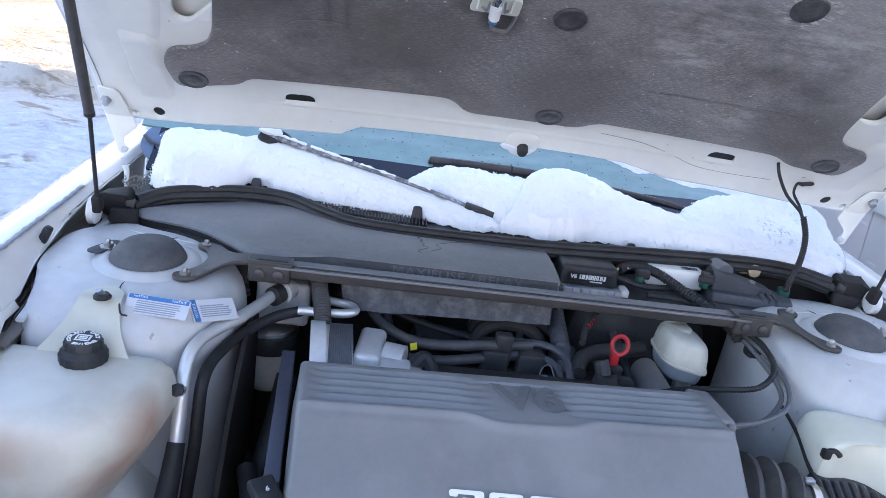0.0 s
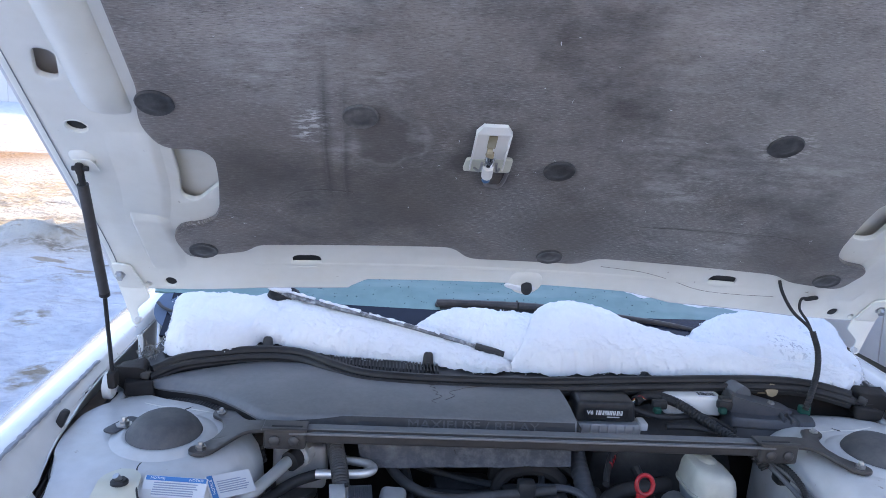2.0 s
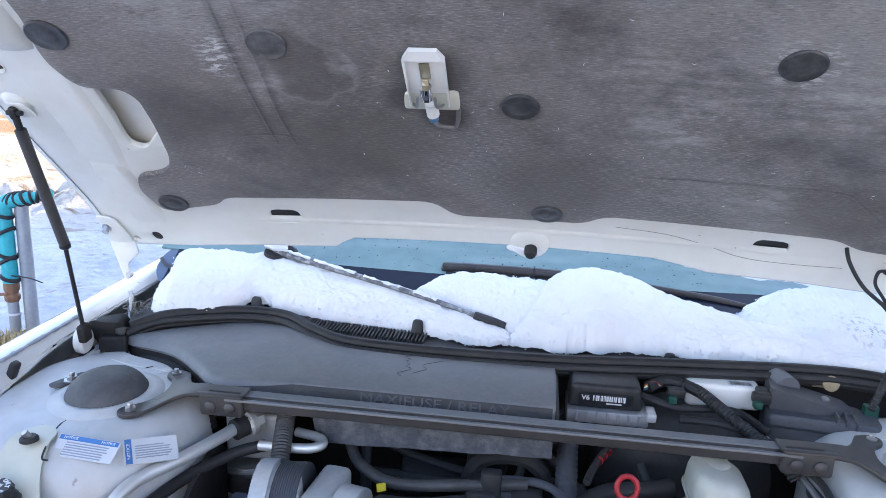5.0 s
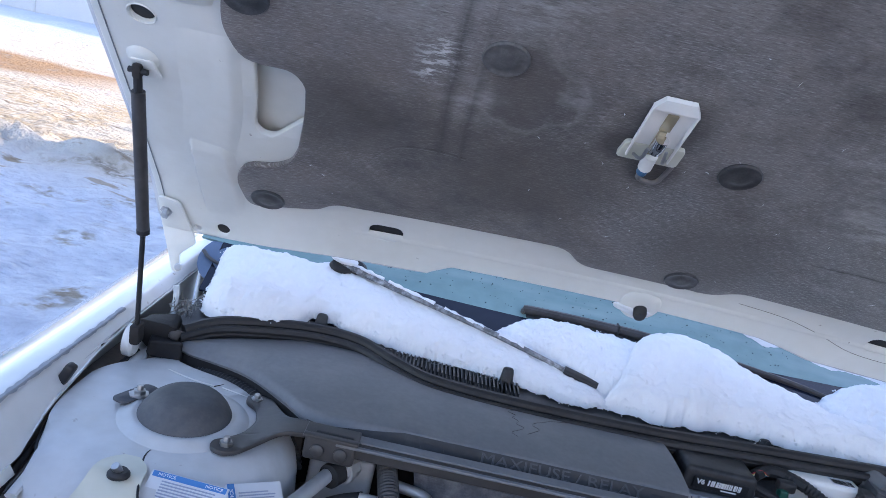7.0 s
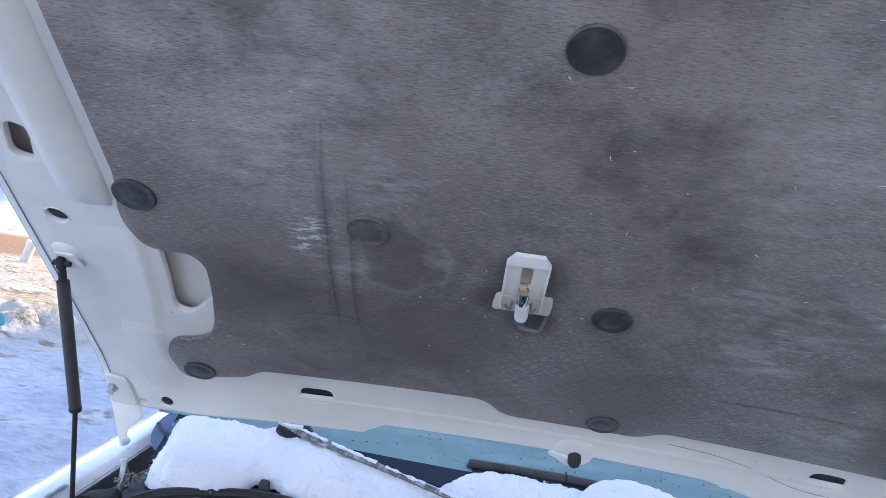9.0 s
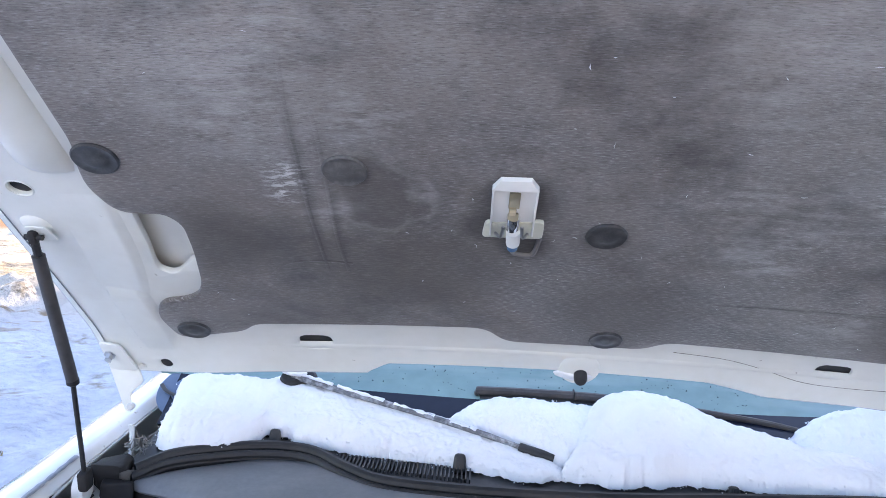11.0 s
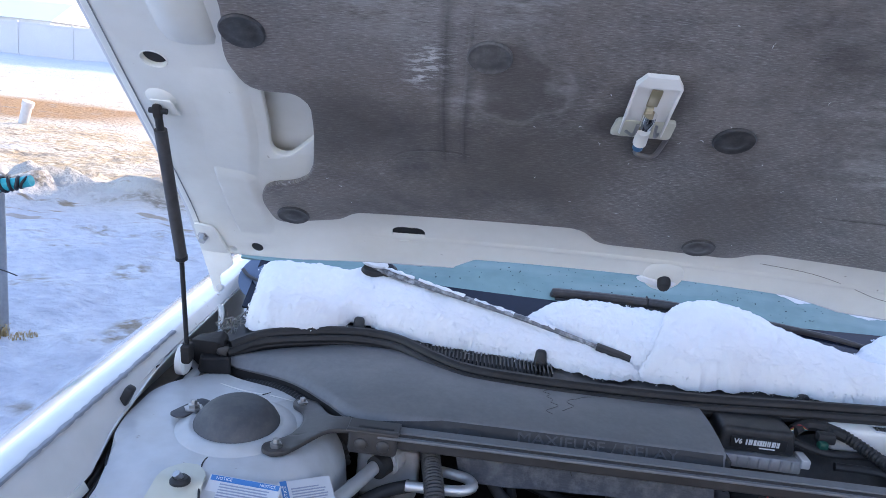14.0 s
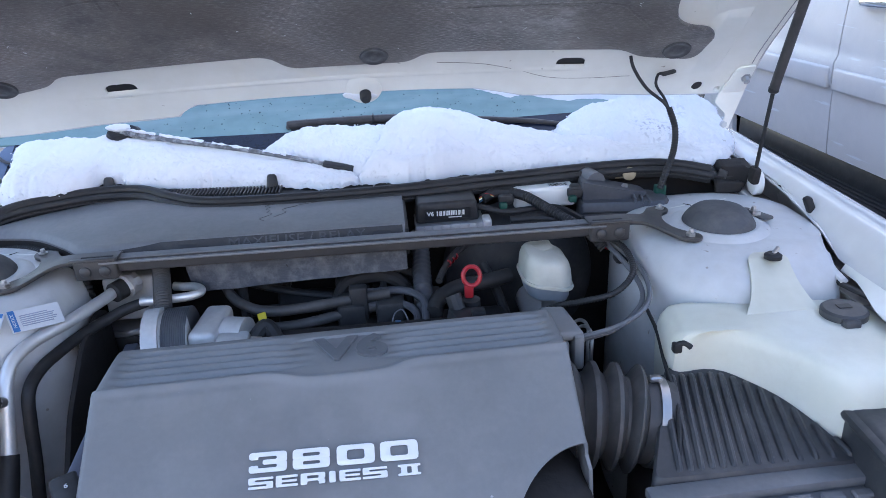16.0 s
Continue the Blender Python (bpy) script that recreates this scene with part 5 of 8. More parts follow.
half = [(0.10, -0.006), (0.13, 0.020), (0.462, 0.014), (0.498, -0.009), (0.600, -0.017), (0.612, 0.050), (0.595, 0.071), (0.555, 0.078), (0.533, 0.095), (0.521, 0.125), (0.509, 0.204), (0.506, 0.255), (0.519, 0.276), (0.573, 0.279), (0.588, 0.328), (0.584, 0.363), (0.574, 0.42), (0.574, 0.9), (0.50, 1.03)]
left = [(-(u - (0.014 if u > 0.48 else 0)), v + (0.022 if 0.06 < v < 0.4 else 0.014 if 0.12 < u < 0.5 and v < 0.06 else 0)) for u, v in half[::-1]]
pad_out = rounded(half + left, 0.022, 4)
PADM = pad_material()
pad = part("insulation_pad", bend(plate(pad_out, (), 0.010, 0.004, cuts=0.04, z0=0.0)), PADM, hood, "dark grey felt insulation pad, dusty and stained, front light painted in")
for u, v in ((-0.555, 0.014), (0.556, 0.015), (0.043, 0.021), (0.293, 0.3775), (-0.288, 0.383), (0.0, 0.281), (0.556, 0.385), (-0.543, 0.399), (-0.093, 0.645), (0.35, 0.71), (-0.45, 0.73)):
    b = lathe([(0.0238, 0.009), (0.0242, 0.0115), (0.0225, 0.0132), (0.019, 0.0126), (0.014, 0.0124), (0.012, 0.0134), (0.006, 0.014), (0.0, 0.014)], at(u, v, 0), 28)
    clip = part("pad_clip", bend(b, False), CLIPD if (u, v) in ((-0.288, 0.383), (0.35, 0.71)) else CLIPM, pad, "round black plastic retainer")
for pts in ([(-0.327, 0.54), (-0.332, 0.49), (-0.334, 0.446), (-0.335, 0.396), (-0.337, 0.314), (-0.333, 0.186)], [(-0.310, 0.468), (-0.309, 0.432), (-0.310, 0.365), (-0.312, 0.257), (-0.307, 0.181)],
            [(-0.422, 0.149), (-0.392, 0.191), (-0.369, 0.202), (-0.339, 0.205), (-0.30, 0.20)], [(0.49, 0.08), (0.455, 0.115), (0.42, 0.14), (0.30, 0.142), (0.16, 0.138)]):
    part("crease", bend(tube([(u, v, 0.0029) for u, v in pts], 0.0078, 12)), PADM, pad, "crease in the felt")
b = bmesh.new()
for k in range(70):
    u, v, t, n_ = random.uniform(-0.52, 0.52), random.uniform(0.03, 0.85), random.uniform(0, 6.28), random.uniform(0.0015, 0.005)
    w, c = random.uniform(0.0003, 0.0007), random.uniform(-0.5, 0.5)
    p = [Vector((u + n_ * q * math.cos(t + c * q), v + n_ * q * math.sin(t + c * q), 0.0106)) for q in (-1, 0, 1)]
    o = Vector((-math.sin(t), math.cos(t), 0)) * w
    q = [b.verts.new(x) for x in (p[0], p[1] - o, p[2], p[1] + o)]
    b.faces.new(q)
tagged(part("lint", bend(b, False), PAPER, pad), "bits of pale lint", kind="stuff")

# bonnet lamp
lamp = thing("bonnet_lamp", on_hood(-0.105, 0.30, 0.01), "white bonnet lamp with bare bulb on the insulation pad", "lamp")


def hb(c, s, bev=0.0015):
    return bend(box(c, s, bev, 2), False)


LU, LV = -0.109, 0.328
base = part("base", bend(plate(rounded([(LU - 0.033, LV - 0.052), (LU + 0.036, LV - 0.052), (LU + 0.036, LV - 0.020), (LU - 0.030, LV - 0.024)], 0.006), (), 0.006, 0.001, z0=0.010), False), TANKTAB, lamp)
housing = part("housing", hb((LU, LV, 0.013), (0.046, 0.084, 0.003)), LAMP_W, lamp, "aged white plastic housing")
part("side_wall", hb((LU - 0.0235, LV - 0.001, 0.0165), (0.002, 0.084, 0.007)), LAMP_W, housing)
part("side_wall", hb((LU + 0.0235, LV - 0.001, 0.0165), (0.002, 0.084, 0.007)), LAMP_W, housing)
top = bmesh.new()
tv = [top.verts.new(p) for p in ((LU - 0.0245, LV + 0.040, 0.020), (LU + 0.0245, LV + 0.040, 0.020), (LU + 0.0245, LV + 0.040, 0.012), (LU - 0.0245, LV + 0.040, 0.012),
                                 (LU - 0.016, LV + 0.054, 0.018), (LU + 0.016, LV + 0.054, 0.018), (LU + 0.016, LV + 0.054, 0.012), (LU - 0.016, LV + 0.054, 0.012))]
for f in ((0, 1, 5, 4), (1, 2, 6, 5), (2, 3, 7, 6), (3, 0, 4, 7), (4, 5, 6, 7), (0, 3, 2, 1)):
    top.faces.new([tv[k] for k in f])
part("hood_end", bend(top, False), LAMP_W, housing)
part("contact", hb((LU, LV + 0.020, 0.0165), (0.012, 0.026, 0.003), 0.001), BRASS, lamp, "tarnished brass contact")
part("contact", hb((LU - 0.001, LV - 0.012, 0.018), (0.008, 0.04, 0.005), 0.001), BRASS, lamp)
part("bulb", bend(tube([(LU, LV + 0.004, 0.026), (LU, LV - 0.006, 0.027), (LU, LV - 0.016, 0.026)], 0.0075, 12), False), CHROME, lamp, "small clear bulb")
for k in (-1, 1):
    part("clip_arm", bend(tube([(LU + k * 0.018, LV - 0.034, 0.022), (LU + k * 0.012, LV - 0.026, 0.032), (LU + k * 0.010, LV - 0.010, 0.030)], 0.002, 6), False), STEEL, lamp)
part("socket", bend(tube([(LU + 0.002, LV - 0.034, 0.019), (LU + 0.003, LV - 0.056, 0.020)], 0.008, 12), False), LAMP_W, lamp)
part("plug", bend(tube([(LU + 0.003, LV - 0.055, 0.020), (LU + 0.003, LV - 0.066, 0.020)], 0.0062, 12), False), BLUEP, lamp, "blue plug")
part("wire", bend(tube([(LU + 0.003, LV - 0.066, 0.020), (LU + 0.005, LV - 0.084, 0.014), (LU + 0.016, LV - 0.092, 0.012), (LU + 0.029, LV - 0.088, 0.012), (LU + 0.034, LV - 0.055, 0.012)], 0.0030, 8), False), LOOP, lamp, "stiff grey wire loop")

# gas struts
for s in (-1, 1):
    a, j, b = on_hood(s * 0.682, 0.248, 0.012), Vector((s * 0.683, 1.410, 1.063)), Vector((s * 0.684, 1.441, 0.910))
    gs = thing("gas_strut", b, "black gas strut holding the bonnet open", "strut", "gas struts")
    tb = part("cylinder", tube([a.lerp(j, 0.115), j], 0.0080, 18, smooth=False), STRUTM, gs, "dull dark strut tube")
    part("end_ring", lathe([(0.0084, -0.003), (0.0084, 0.004), (0.006, 0.006)], Matrix.Translation(j) @ (b - j).to_track_quat("Z", "Y").to_matrix().to_4x4(), 14), RUBBER, tb)
    part("rod", tube([j, b], 0.0034, 10, smooth=False), RUBBER, gs)
    part("neck", tube([a, a.lerp(j, 0.06), a.lerp(j, 0.13)], 0.0050, 10, smooth=False), RUBBER, gs)
    part("end_fitting", box(a, (0.011, 0.012, 0.018), 0.004, 2, (20, 0, 0)), PIT, gs)
    part("ball_stud", tube([a + Vector((-s * 0.012, 0, 0)), a + Vector((s * 0.010, 0, 0))], 0.0036, 10, smooth=False), RUBBER, gs)
    part("end_fitting", box(b, (0.014, 0.022, 0.03), 0.004, 2, (10, 0, 0)), PIT, gs)

# ---------- strut bar ----------
bar = thing("strut_bar", (0, 1.30, 0.88), "worn black steel strut bar bolted between the towers", "strut bar")
rail_b = part("bar_rail", box((0, 1.300, 0.8895), (0.75, 0.026, 0.019), 0.003, 3), BARPAINT, bar)
# lip and top face in a lighter grey than the rail
part("bar_lip", box((0, 1.2825, 0.8975), (0.75, 0.006, 0.004), 0.0015, 2), FUSEM, rail_b, "lighter edge of the bar")
part("bar_top", box((0, 1.302, 0.8995), (0.75, 0.018, 0.0024), 0.0008, 1), FUSEM, rail_b, "lighter top face")
for s in (-1, 1):
    br = part("end_bracket", box((s * 0.381, 1.298, 0.8875), (0.062, 0.036, 0.032), 0.005, 3), BARPAINT, bar, "black end bracket")
    part("bracket_flange", box((s * 0.381, 1.280, 0.904), (0.066, 0.010, 0.004), 0.0015, 2), BARPAINT, br)
    part("bracket_slot", box((s * 0.378, 1.2905, 0.9045), (0.046, 0.004, 0.0024), 0.001, 1), INK_BLACK, br, "dark slot")
    part("bracket_top", box((s * 0.381, 1.297, 0.9030), (0.066, 0.030, 0.003), 0.001, 1), BARPAINT, br)
    for k in (-0.014, 0.014):
        part("rivet", lathe([(0.0085, 0), (0.008, 0.003), (0.005, 0.005), (0, 0.0055)], at(s * 0.381 + k, 1.2805, 0.886, 90, 0, 0), 12), BARPAINT, br)
    fork = [(0.405, 1.285), (0.44, 1.282), (0.478, 1.242), (0.494, 1.232), (0.51, 1.24), (0.512, 1.256), (0.50, 1.266), (0.485, 1.285), (0.478, 1.318), (0.486, 1.352), (0.505, 1.366), (0.507, 1.384), (0.492, 1.392), (0.474, 1.384), (0.452, 1.34), (0.44, 1.322), (0.405, 1.318)]
    b = plate(rounded([(s * x, y) for x, y in (fork if s > 0 else fork[::-1])], 0.01, 3), (), 0.006, 0.0015, cuts=0.012)
    for v in b.verts:
        k = min(1, max(0, (abs(v.co.x) - 0.40) / 0.08))
        v.co.z += 0.893 - 0.014 * k * k * (3 - 2 * k) + 0.006 * math.sin(math.pi * k)
    part("fork", b, BARPAINT, br)

# ---------- fuse cover, cowl, weather strip ----------
SEAL = [(-0.640, 1.50, 0.905), (-0.600, 1.535, 0.915), (-0.533, 1.560, 0.920), (-0.459, 1.578, 0.922), (-0.390, 1.574, 0.920), (-0.326, 1.530, 0.916), (-0.26, 1.496, 0.914), (-0.125, 1.484, 0.914), (0.066, 1.486, 0.916), (0.262, 1.503, 0.920), (0.464, 1.520, 0.922), (0.560, 1.512, 0.920), (0.625, 1.485, 0.912)]
seal = thing("weather_strip", (0, 1.5, 0.90), "black rubber weather strip along the cowl", "weather strip")
part("bulb", tube(SEAL, 0.0085, 10), RUBBER, seal)
part("lip", tube([(x, y - 0.013, z - 0.008) for x, y, z in SEAL], 0.0065, 8), RUBBER, seal)
part("base", tube([(x, y - 0.002, z - 0.016) for x, y, z in SEAL], 0.012, 8, squash=0.8), RUBBER, seal)


def seal_y(x):
    return curve_at([(-0.65, 1.49), (-0.60, 1.53), (-0.533, 1.555), (-0.459, 1.575), (-0.39, 1.57), (-0.326, 1.53), (-0.26, 1.496), (-0.125, 1.484), (0.066, 1.486), (0.262, 1.503), (0.464, 1.52), (0.65, 1.47)], x)


fuse = thing("fuse_cover", (-0.2, 1.43, 0.84), "dusty black plastic fuse and relay cover", "fuse cover")


def fuse_front(x):
    return curve_at([(-0.645, 1.480), (-0.60, 1.463), (-0.53, 1.432), (-0.455, 1.366), (-0.425, 1.336), (-0.39, 1.322), (0.08, 1.322)], x)


def fuse_z(x, y):
    """The cover's top: gently crowned, rounded down at its front, with a steep lettered face towards the bar."""
    zt = curve_at([(-0.645, 0.889), (-0.56, 0.898), (-0.44, 0.906), (-0.30, 0.909), (0.08, 0.909)], x)
    lip = curve_at([(-0.645, 0.004), (-0.50, 0.006), (-0.36, 0.010), (-0.285, 0.022), (0.08, 0.022)], x)
    yf, yb = fuse_front(x), seal_y(x) - 0.012
    k = min(1, max(0, (yb - y) / max(0.02, yb - yf)))
    d = min(1, max(0, (yf + 0.016 - y) / 0.014))
    return zt + 0.004 * math.sin(math.pi * k) - 0.005 * k * k - lip * d * d * (3 - 2 * d)


def fuse_top(a, b):
    x = -0.645 + 0.717 * a
    yb, yf = seal_y(x) - 0.012, fuse_front(x)
    y = yb + (yf - yb) * (1 - (1 - b) ** 1.6)
    return Vector((x, y, fuse_z(x, y)))


fc = part("lid", sheet(fuse_top, 60, 36, 0.004), FUSEM, fuse)
part("front_panel", box((-0.155, 1.334, 0.876), (0.45, 0.006, 0.018), 0.002, 1, (8, 0, 0)), FUSEM, fuse)
shield = part("lower_shield", sheet(lambda a, b: Vector((-0.285 + 0.357 * a + 0.02 * (1 - a) * b, 1.368 - 0.020 * b + 0.002 * noise.noise((a * 9, b * 3, 1)), 0.884 - (0.072 - 0.012 * a) * b + 0.002 * noise.noise((a * 7, b * 4, 0)))), 50, 10, 0.003), SHIELD, fuse, "scuffed grey shield under the cover")
for x in (-0.115, -0.055):
    part("shield_tear", tube([(x - 0.004, 1.3535, 0.845), (x, 1.351, 0.835), (x + 0.008, 1.349, 0.827)], 0.0012, 5), INK_BLACK, shield)
part("letter_band", sheet(lambda a, b: (lambda x, y: Vector((x, y - 0.0012, fuse_z(x, y) + 0.0008)))(-0.42 + 0.488 * a, fuse_front(-0.42 + 0.488 * a) + (0.002 + 0.0115 * min(1, 4 * a)) * (1 - b)), 60, 8, 0.001), BLACK, fuse, "dark lettered front edge")
# near-black wall added under the lid to paint in the shaded gap
part("side_skirt", sheet(lambda a, b: (lambda x: Vector((x, fuse_front(x) + 0.004 + 0.006 * b, fuse_z(x, fuse_front(x)) - 0.001 - 0.06 * b)))(-0.645 + 0.225 * a), 40, 4, 0.002), PIT, fuse, "black wall added under the lid for the shaded gap")
part("side_cap", box((0.074, 1.395, 0.880), (0.006, 0.14, 0.044), 0.002, 2), BLACK, fuse)
part("lettering", lettering("MAXIFUSE / RELAY", 0.0185, at(-0.094, 1.3300, 0.8965, 58, 0, 0), None, 0.0012, 1.38), DARKM, fuse, "raised lettering")
for x in (-0.26, 0.035):
    part("latch", box((x, 1.331, 0.893), (0.030, 0.006, 0.014), 0.002, 2, (-32, 0, 0)), BLACK, fuse)
CRACK = ([(-0.150, 1.466), (-0.158, 1.456), (-0.148, 1.448), (-0.154, 1.438), (-0.146, 1.428), (-0.150, 1.418), (-0.140, 1.410), (-0.148, 1.400), (-0.158, 1.390), (-0.150, 1.382)], [(-0.066, 1.466), (-0.082, 1.460), (-0.10, 1.452), (-0.108, 1.444), (-0.122, 1.434), (-0.126, 1.424), (-0.118, 1.414), (-0.128, 1.402), (-0.136, 1.394)])


for pts in CRACK:
    part("crack", tube([(x, y, fuse_z(x, y) + 0.0002) for x, y in pts], 0.0004, 5, 4), BARPAINT, fuse, "hairline crack")

cowl = thing("cowl_panel", (0, 1.57, 0.90), "black plastic cowl panel with grille slats", "cowl")
part("panel", sheet(lambda a, b: Vector((-0.66 + 1.33 * a, seal_y(-0.66 + 1.33 * a) + 0.004 + (1.645 + 0.1 * (-0.66 + 1.33 * a) ** 2 - seal_y(-0.66 + 1.33 * a)) * b, 0.900 + 0.026 * b)), 50, 8, 0.004), BLACK, cowl)
for k in range(34):
    x = -0.345 + k * 0.0062
    part("slat", box((x, 1.556 - 0.12 * (x + 0.345) * (1 if x > -0.33 else 0), 0.915), (0.0022, 0.042, 0.006), 0, 1), BLACK, cowl)
for x, y, zc in ((-0.459, 1.606, 0.923), (-0.157, 1.556, 0.922), (0.254, 1.545, 0.904), (0.62, 1.55, 0.906)):
    c = part("clip", box((x, y, zc), (0.023, 0.016, 0.032), 0.005, 3, (-12, 0, 0), taper=0.7), BLACK, cowl, "black clip")
    part("clip_pin", lathe([(0.004, 0), (0.004, 0.002), (0, 0.003)], at(x, y - 0.0075, 0.917, 78, 0, 0), 10), RUBBER, c)

# ---------- windscreen, wipers, snow ----------
GA = radians(31)


def glass(x, s, w=0.0):
    """Windscreen place: across, up along it, and out of it."""
    y = 1.615 + s * math.cos(GA) + 0.10 * x * x - w * math.sin(GA)
    return Vector((x, y, 0.928 + s * math.sin(GA) + w * math.cos(GA)))


ws = thing("windscreen", (0, 1.64, 0.92), "blue-tinted windscreen with black border and drops", "windscreen")
part("pane", sheet(lambda a, b: glass((a - 0.5) * (1.42 - 0.16 * b), 0.095 + 1.12 * b), 24, 24, 0.005), WGLASS, ws)
part("border", sheet(lambda a, b: glass((a - 0.5) * 1.34, -0.02 + 0.115 * b), 24, 4, 0.005), FRIT, ws, "black glass border")
# the blue reflection on the glass corners is put into this colour
CORNERG = mat("corner_glass", (0.12, 0.165, 0.25), (0.09, 0.125, 0.19), 0.10, big=3, bump=0.0, rough_var=0.04)
for s in (-1, 1):
    part("corner_pane", sheet(lambda a, b: glass(s * (0.648 + 0.052 * b * math.cos(2 * math.pi * a)), 0.058 + 0.058 * b * math.sin(2 * math.pi * a), 0.006 - 0.004 * b * b), 32, 6, 0.002), CORNERG, ws, "glass corner with a blue reflection painted in")
    part("corner_trim", tube([glass(s * 0.694, 0.062, 0.008), glass(s * 0.680, 0.048, 0.010), glass(s * 0.660, 0.040, 0.010), glass(s * 0.635, 0.036, 0.010)], 0.004, 8, squash=0.6), BLACK, ws, "black rubber edge of the glass")
bm = bmesh.new()
for k in range(260):
    x, s_ = random.uniform(-0.42, 0.35), random.uniform(0.1, 0.24)
    r = random.choice((0.0005, 0.0007, 0.0009, 0.0009, 0.0014))
    b = bmesh.new()
    bmesh.ops.create_icosphere(b, subdivisions=1, radius=r)
    for v in b.verts:
        v.co.z *= 0.5
    b.transform(Matrix.Translation(glass(x, s_, 0.0055)) @ pose(0, 0, 0, 31, 0, 0))
    join(bm, b)
tagged(part("water_drops", bm, FRIT, ws), "water drops", kind="stuff")
part("dashboard", box((0, 2.1, 0.86), (1.3, 0.6, 0.1), 0.03, 2), PIT, ws)

wip = thing("wiper", glass(-0.45, 0.09), "snow-dusted black windscreen wiper arm", "wiper", "wipers")
a0, a1 = Vector((-0.452, 1.686, 1.006)), Vector((-0.022, 1.588, 0.931))
part("arm", tube([a0, a0.lerp(a1, 0.2), a0.lerp(a1, 0.6) + Vector((0, 0, 0.004)), a1], lambda d: 0.0080 - 0.006 * d, 8, squash=0.75), WIPM, wip)
part("blade", tube([a0 + Vector((0.05, -0.004, -0.012)), a0.lerp(a1, 0.4) + Vector((0.03, 0.006, -0.006)), a0.lerp(a1, 0.75) + Vector((0.02, 0.006, -0.004)), a1 + Vector((-0.02, 0.004, -0.002))], 0.0045, 8), BLACK, wip, "black wiper blade")
part("pivot_ring", lathe([(0.018, 0), (0.021, 0.004), (0.021, 0.010), (0.017, 0.014), (0.012, 0.012)], at(-0.440, 1.700, 0.992, 31, 0, 0), 24, sx=1.35), BLACK, wip, "black pivot cap")
part("pivot_head", lathe([(0.013, 0), (0.0145, 0.006), (0.012, 0.013), (0, 0.015)], at(-0.452, 1.69, 0.995, 31, 0, 0), 18, sx=1.6), RUBBER, wip, "black pivot head")
b = bmesh.new()
bmesh.ops.create_icosphere(b, subdivisions=3, radius=0.016)
for v in b.verts:
    v.co *= 1 + 0.3 * noise.noise(v.co * 90)
b.transform(Matrix.Translation((-0.448, 1.686, 1.013)) @ Matrix.Diagonal((1.5, 0.8, 0.45, 1)))
part("snow_crust", b, SNOW, wip, "crust of snow")
part("tip_cap", tube([a1 - (a1 - a0).normalized() * 0.045, a1, a1 + (a1 - a0).normalized() * 0.012], 0.0095, 10, squash=0.8), RUBBER, wip)
def crust(t0, t1):
    pts = [a0.lerp(a1, t0 + (t1 - t0) * k / 12) + Vector((0, -0.001, 0.0065 + 0.002 * noise.noise((k * 0.7, t0, 3)))) for k in range(13)]
    return tube(pts, lambda d: 0.0036 + 0.0026 * noise.noise((d * 90, 2, t0)), 7, 3, squash=0.75)


for t0, t1 in ((0.0, 0.17), (0.19, 0.38), (0.42, 0.58), (0.64, 0.74)):
    part("snow_crust", crust(t0, t1), SNOW, wip, "crust of snow")
wip2 = thing("wiper", glass(0.1, 0.09), "black windscreen wiper blade half under snow", "wiper", "wipers")
def at_glass(x, s_, w):
    return glass(x, s_ - w, w)


part("blade", tube([at_glass(-0.132, 0.118, 0.010), at_glass(-0.125, 0.120, 0.012), at_glass(-0.04, 0.122, 0.012), at_glass(0.075, 0.120, 0.012), at_glass(0.20, 0.106, 0.010), at_glass(0.335, 0.086, 0.008), at_glass(0.41, 0.067, 0.006)], lambda d: 0.0095 - 0.012 * max(0, d - 0.2), 10, squash=0.75), STRUTM, wip2, "dull black blade")
part("joint_cover", box(at_glass(0.030, 0.123, 0.013), (0.003, 0.020, 0.018), 0.001, 1), INK_BLACK, wip2)
part("rubber", tube([at_glass(-0.130, 0.104, 0.004), at_glass(0.0, 0.108, 0.004), at_glass(0.2, 0.094, 0.004)], 0.004, 8), RUBBER, wip2)


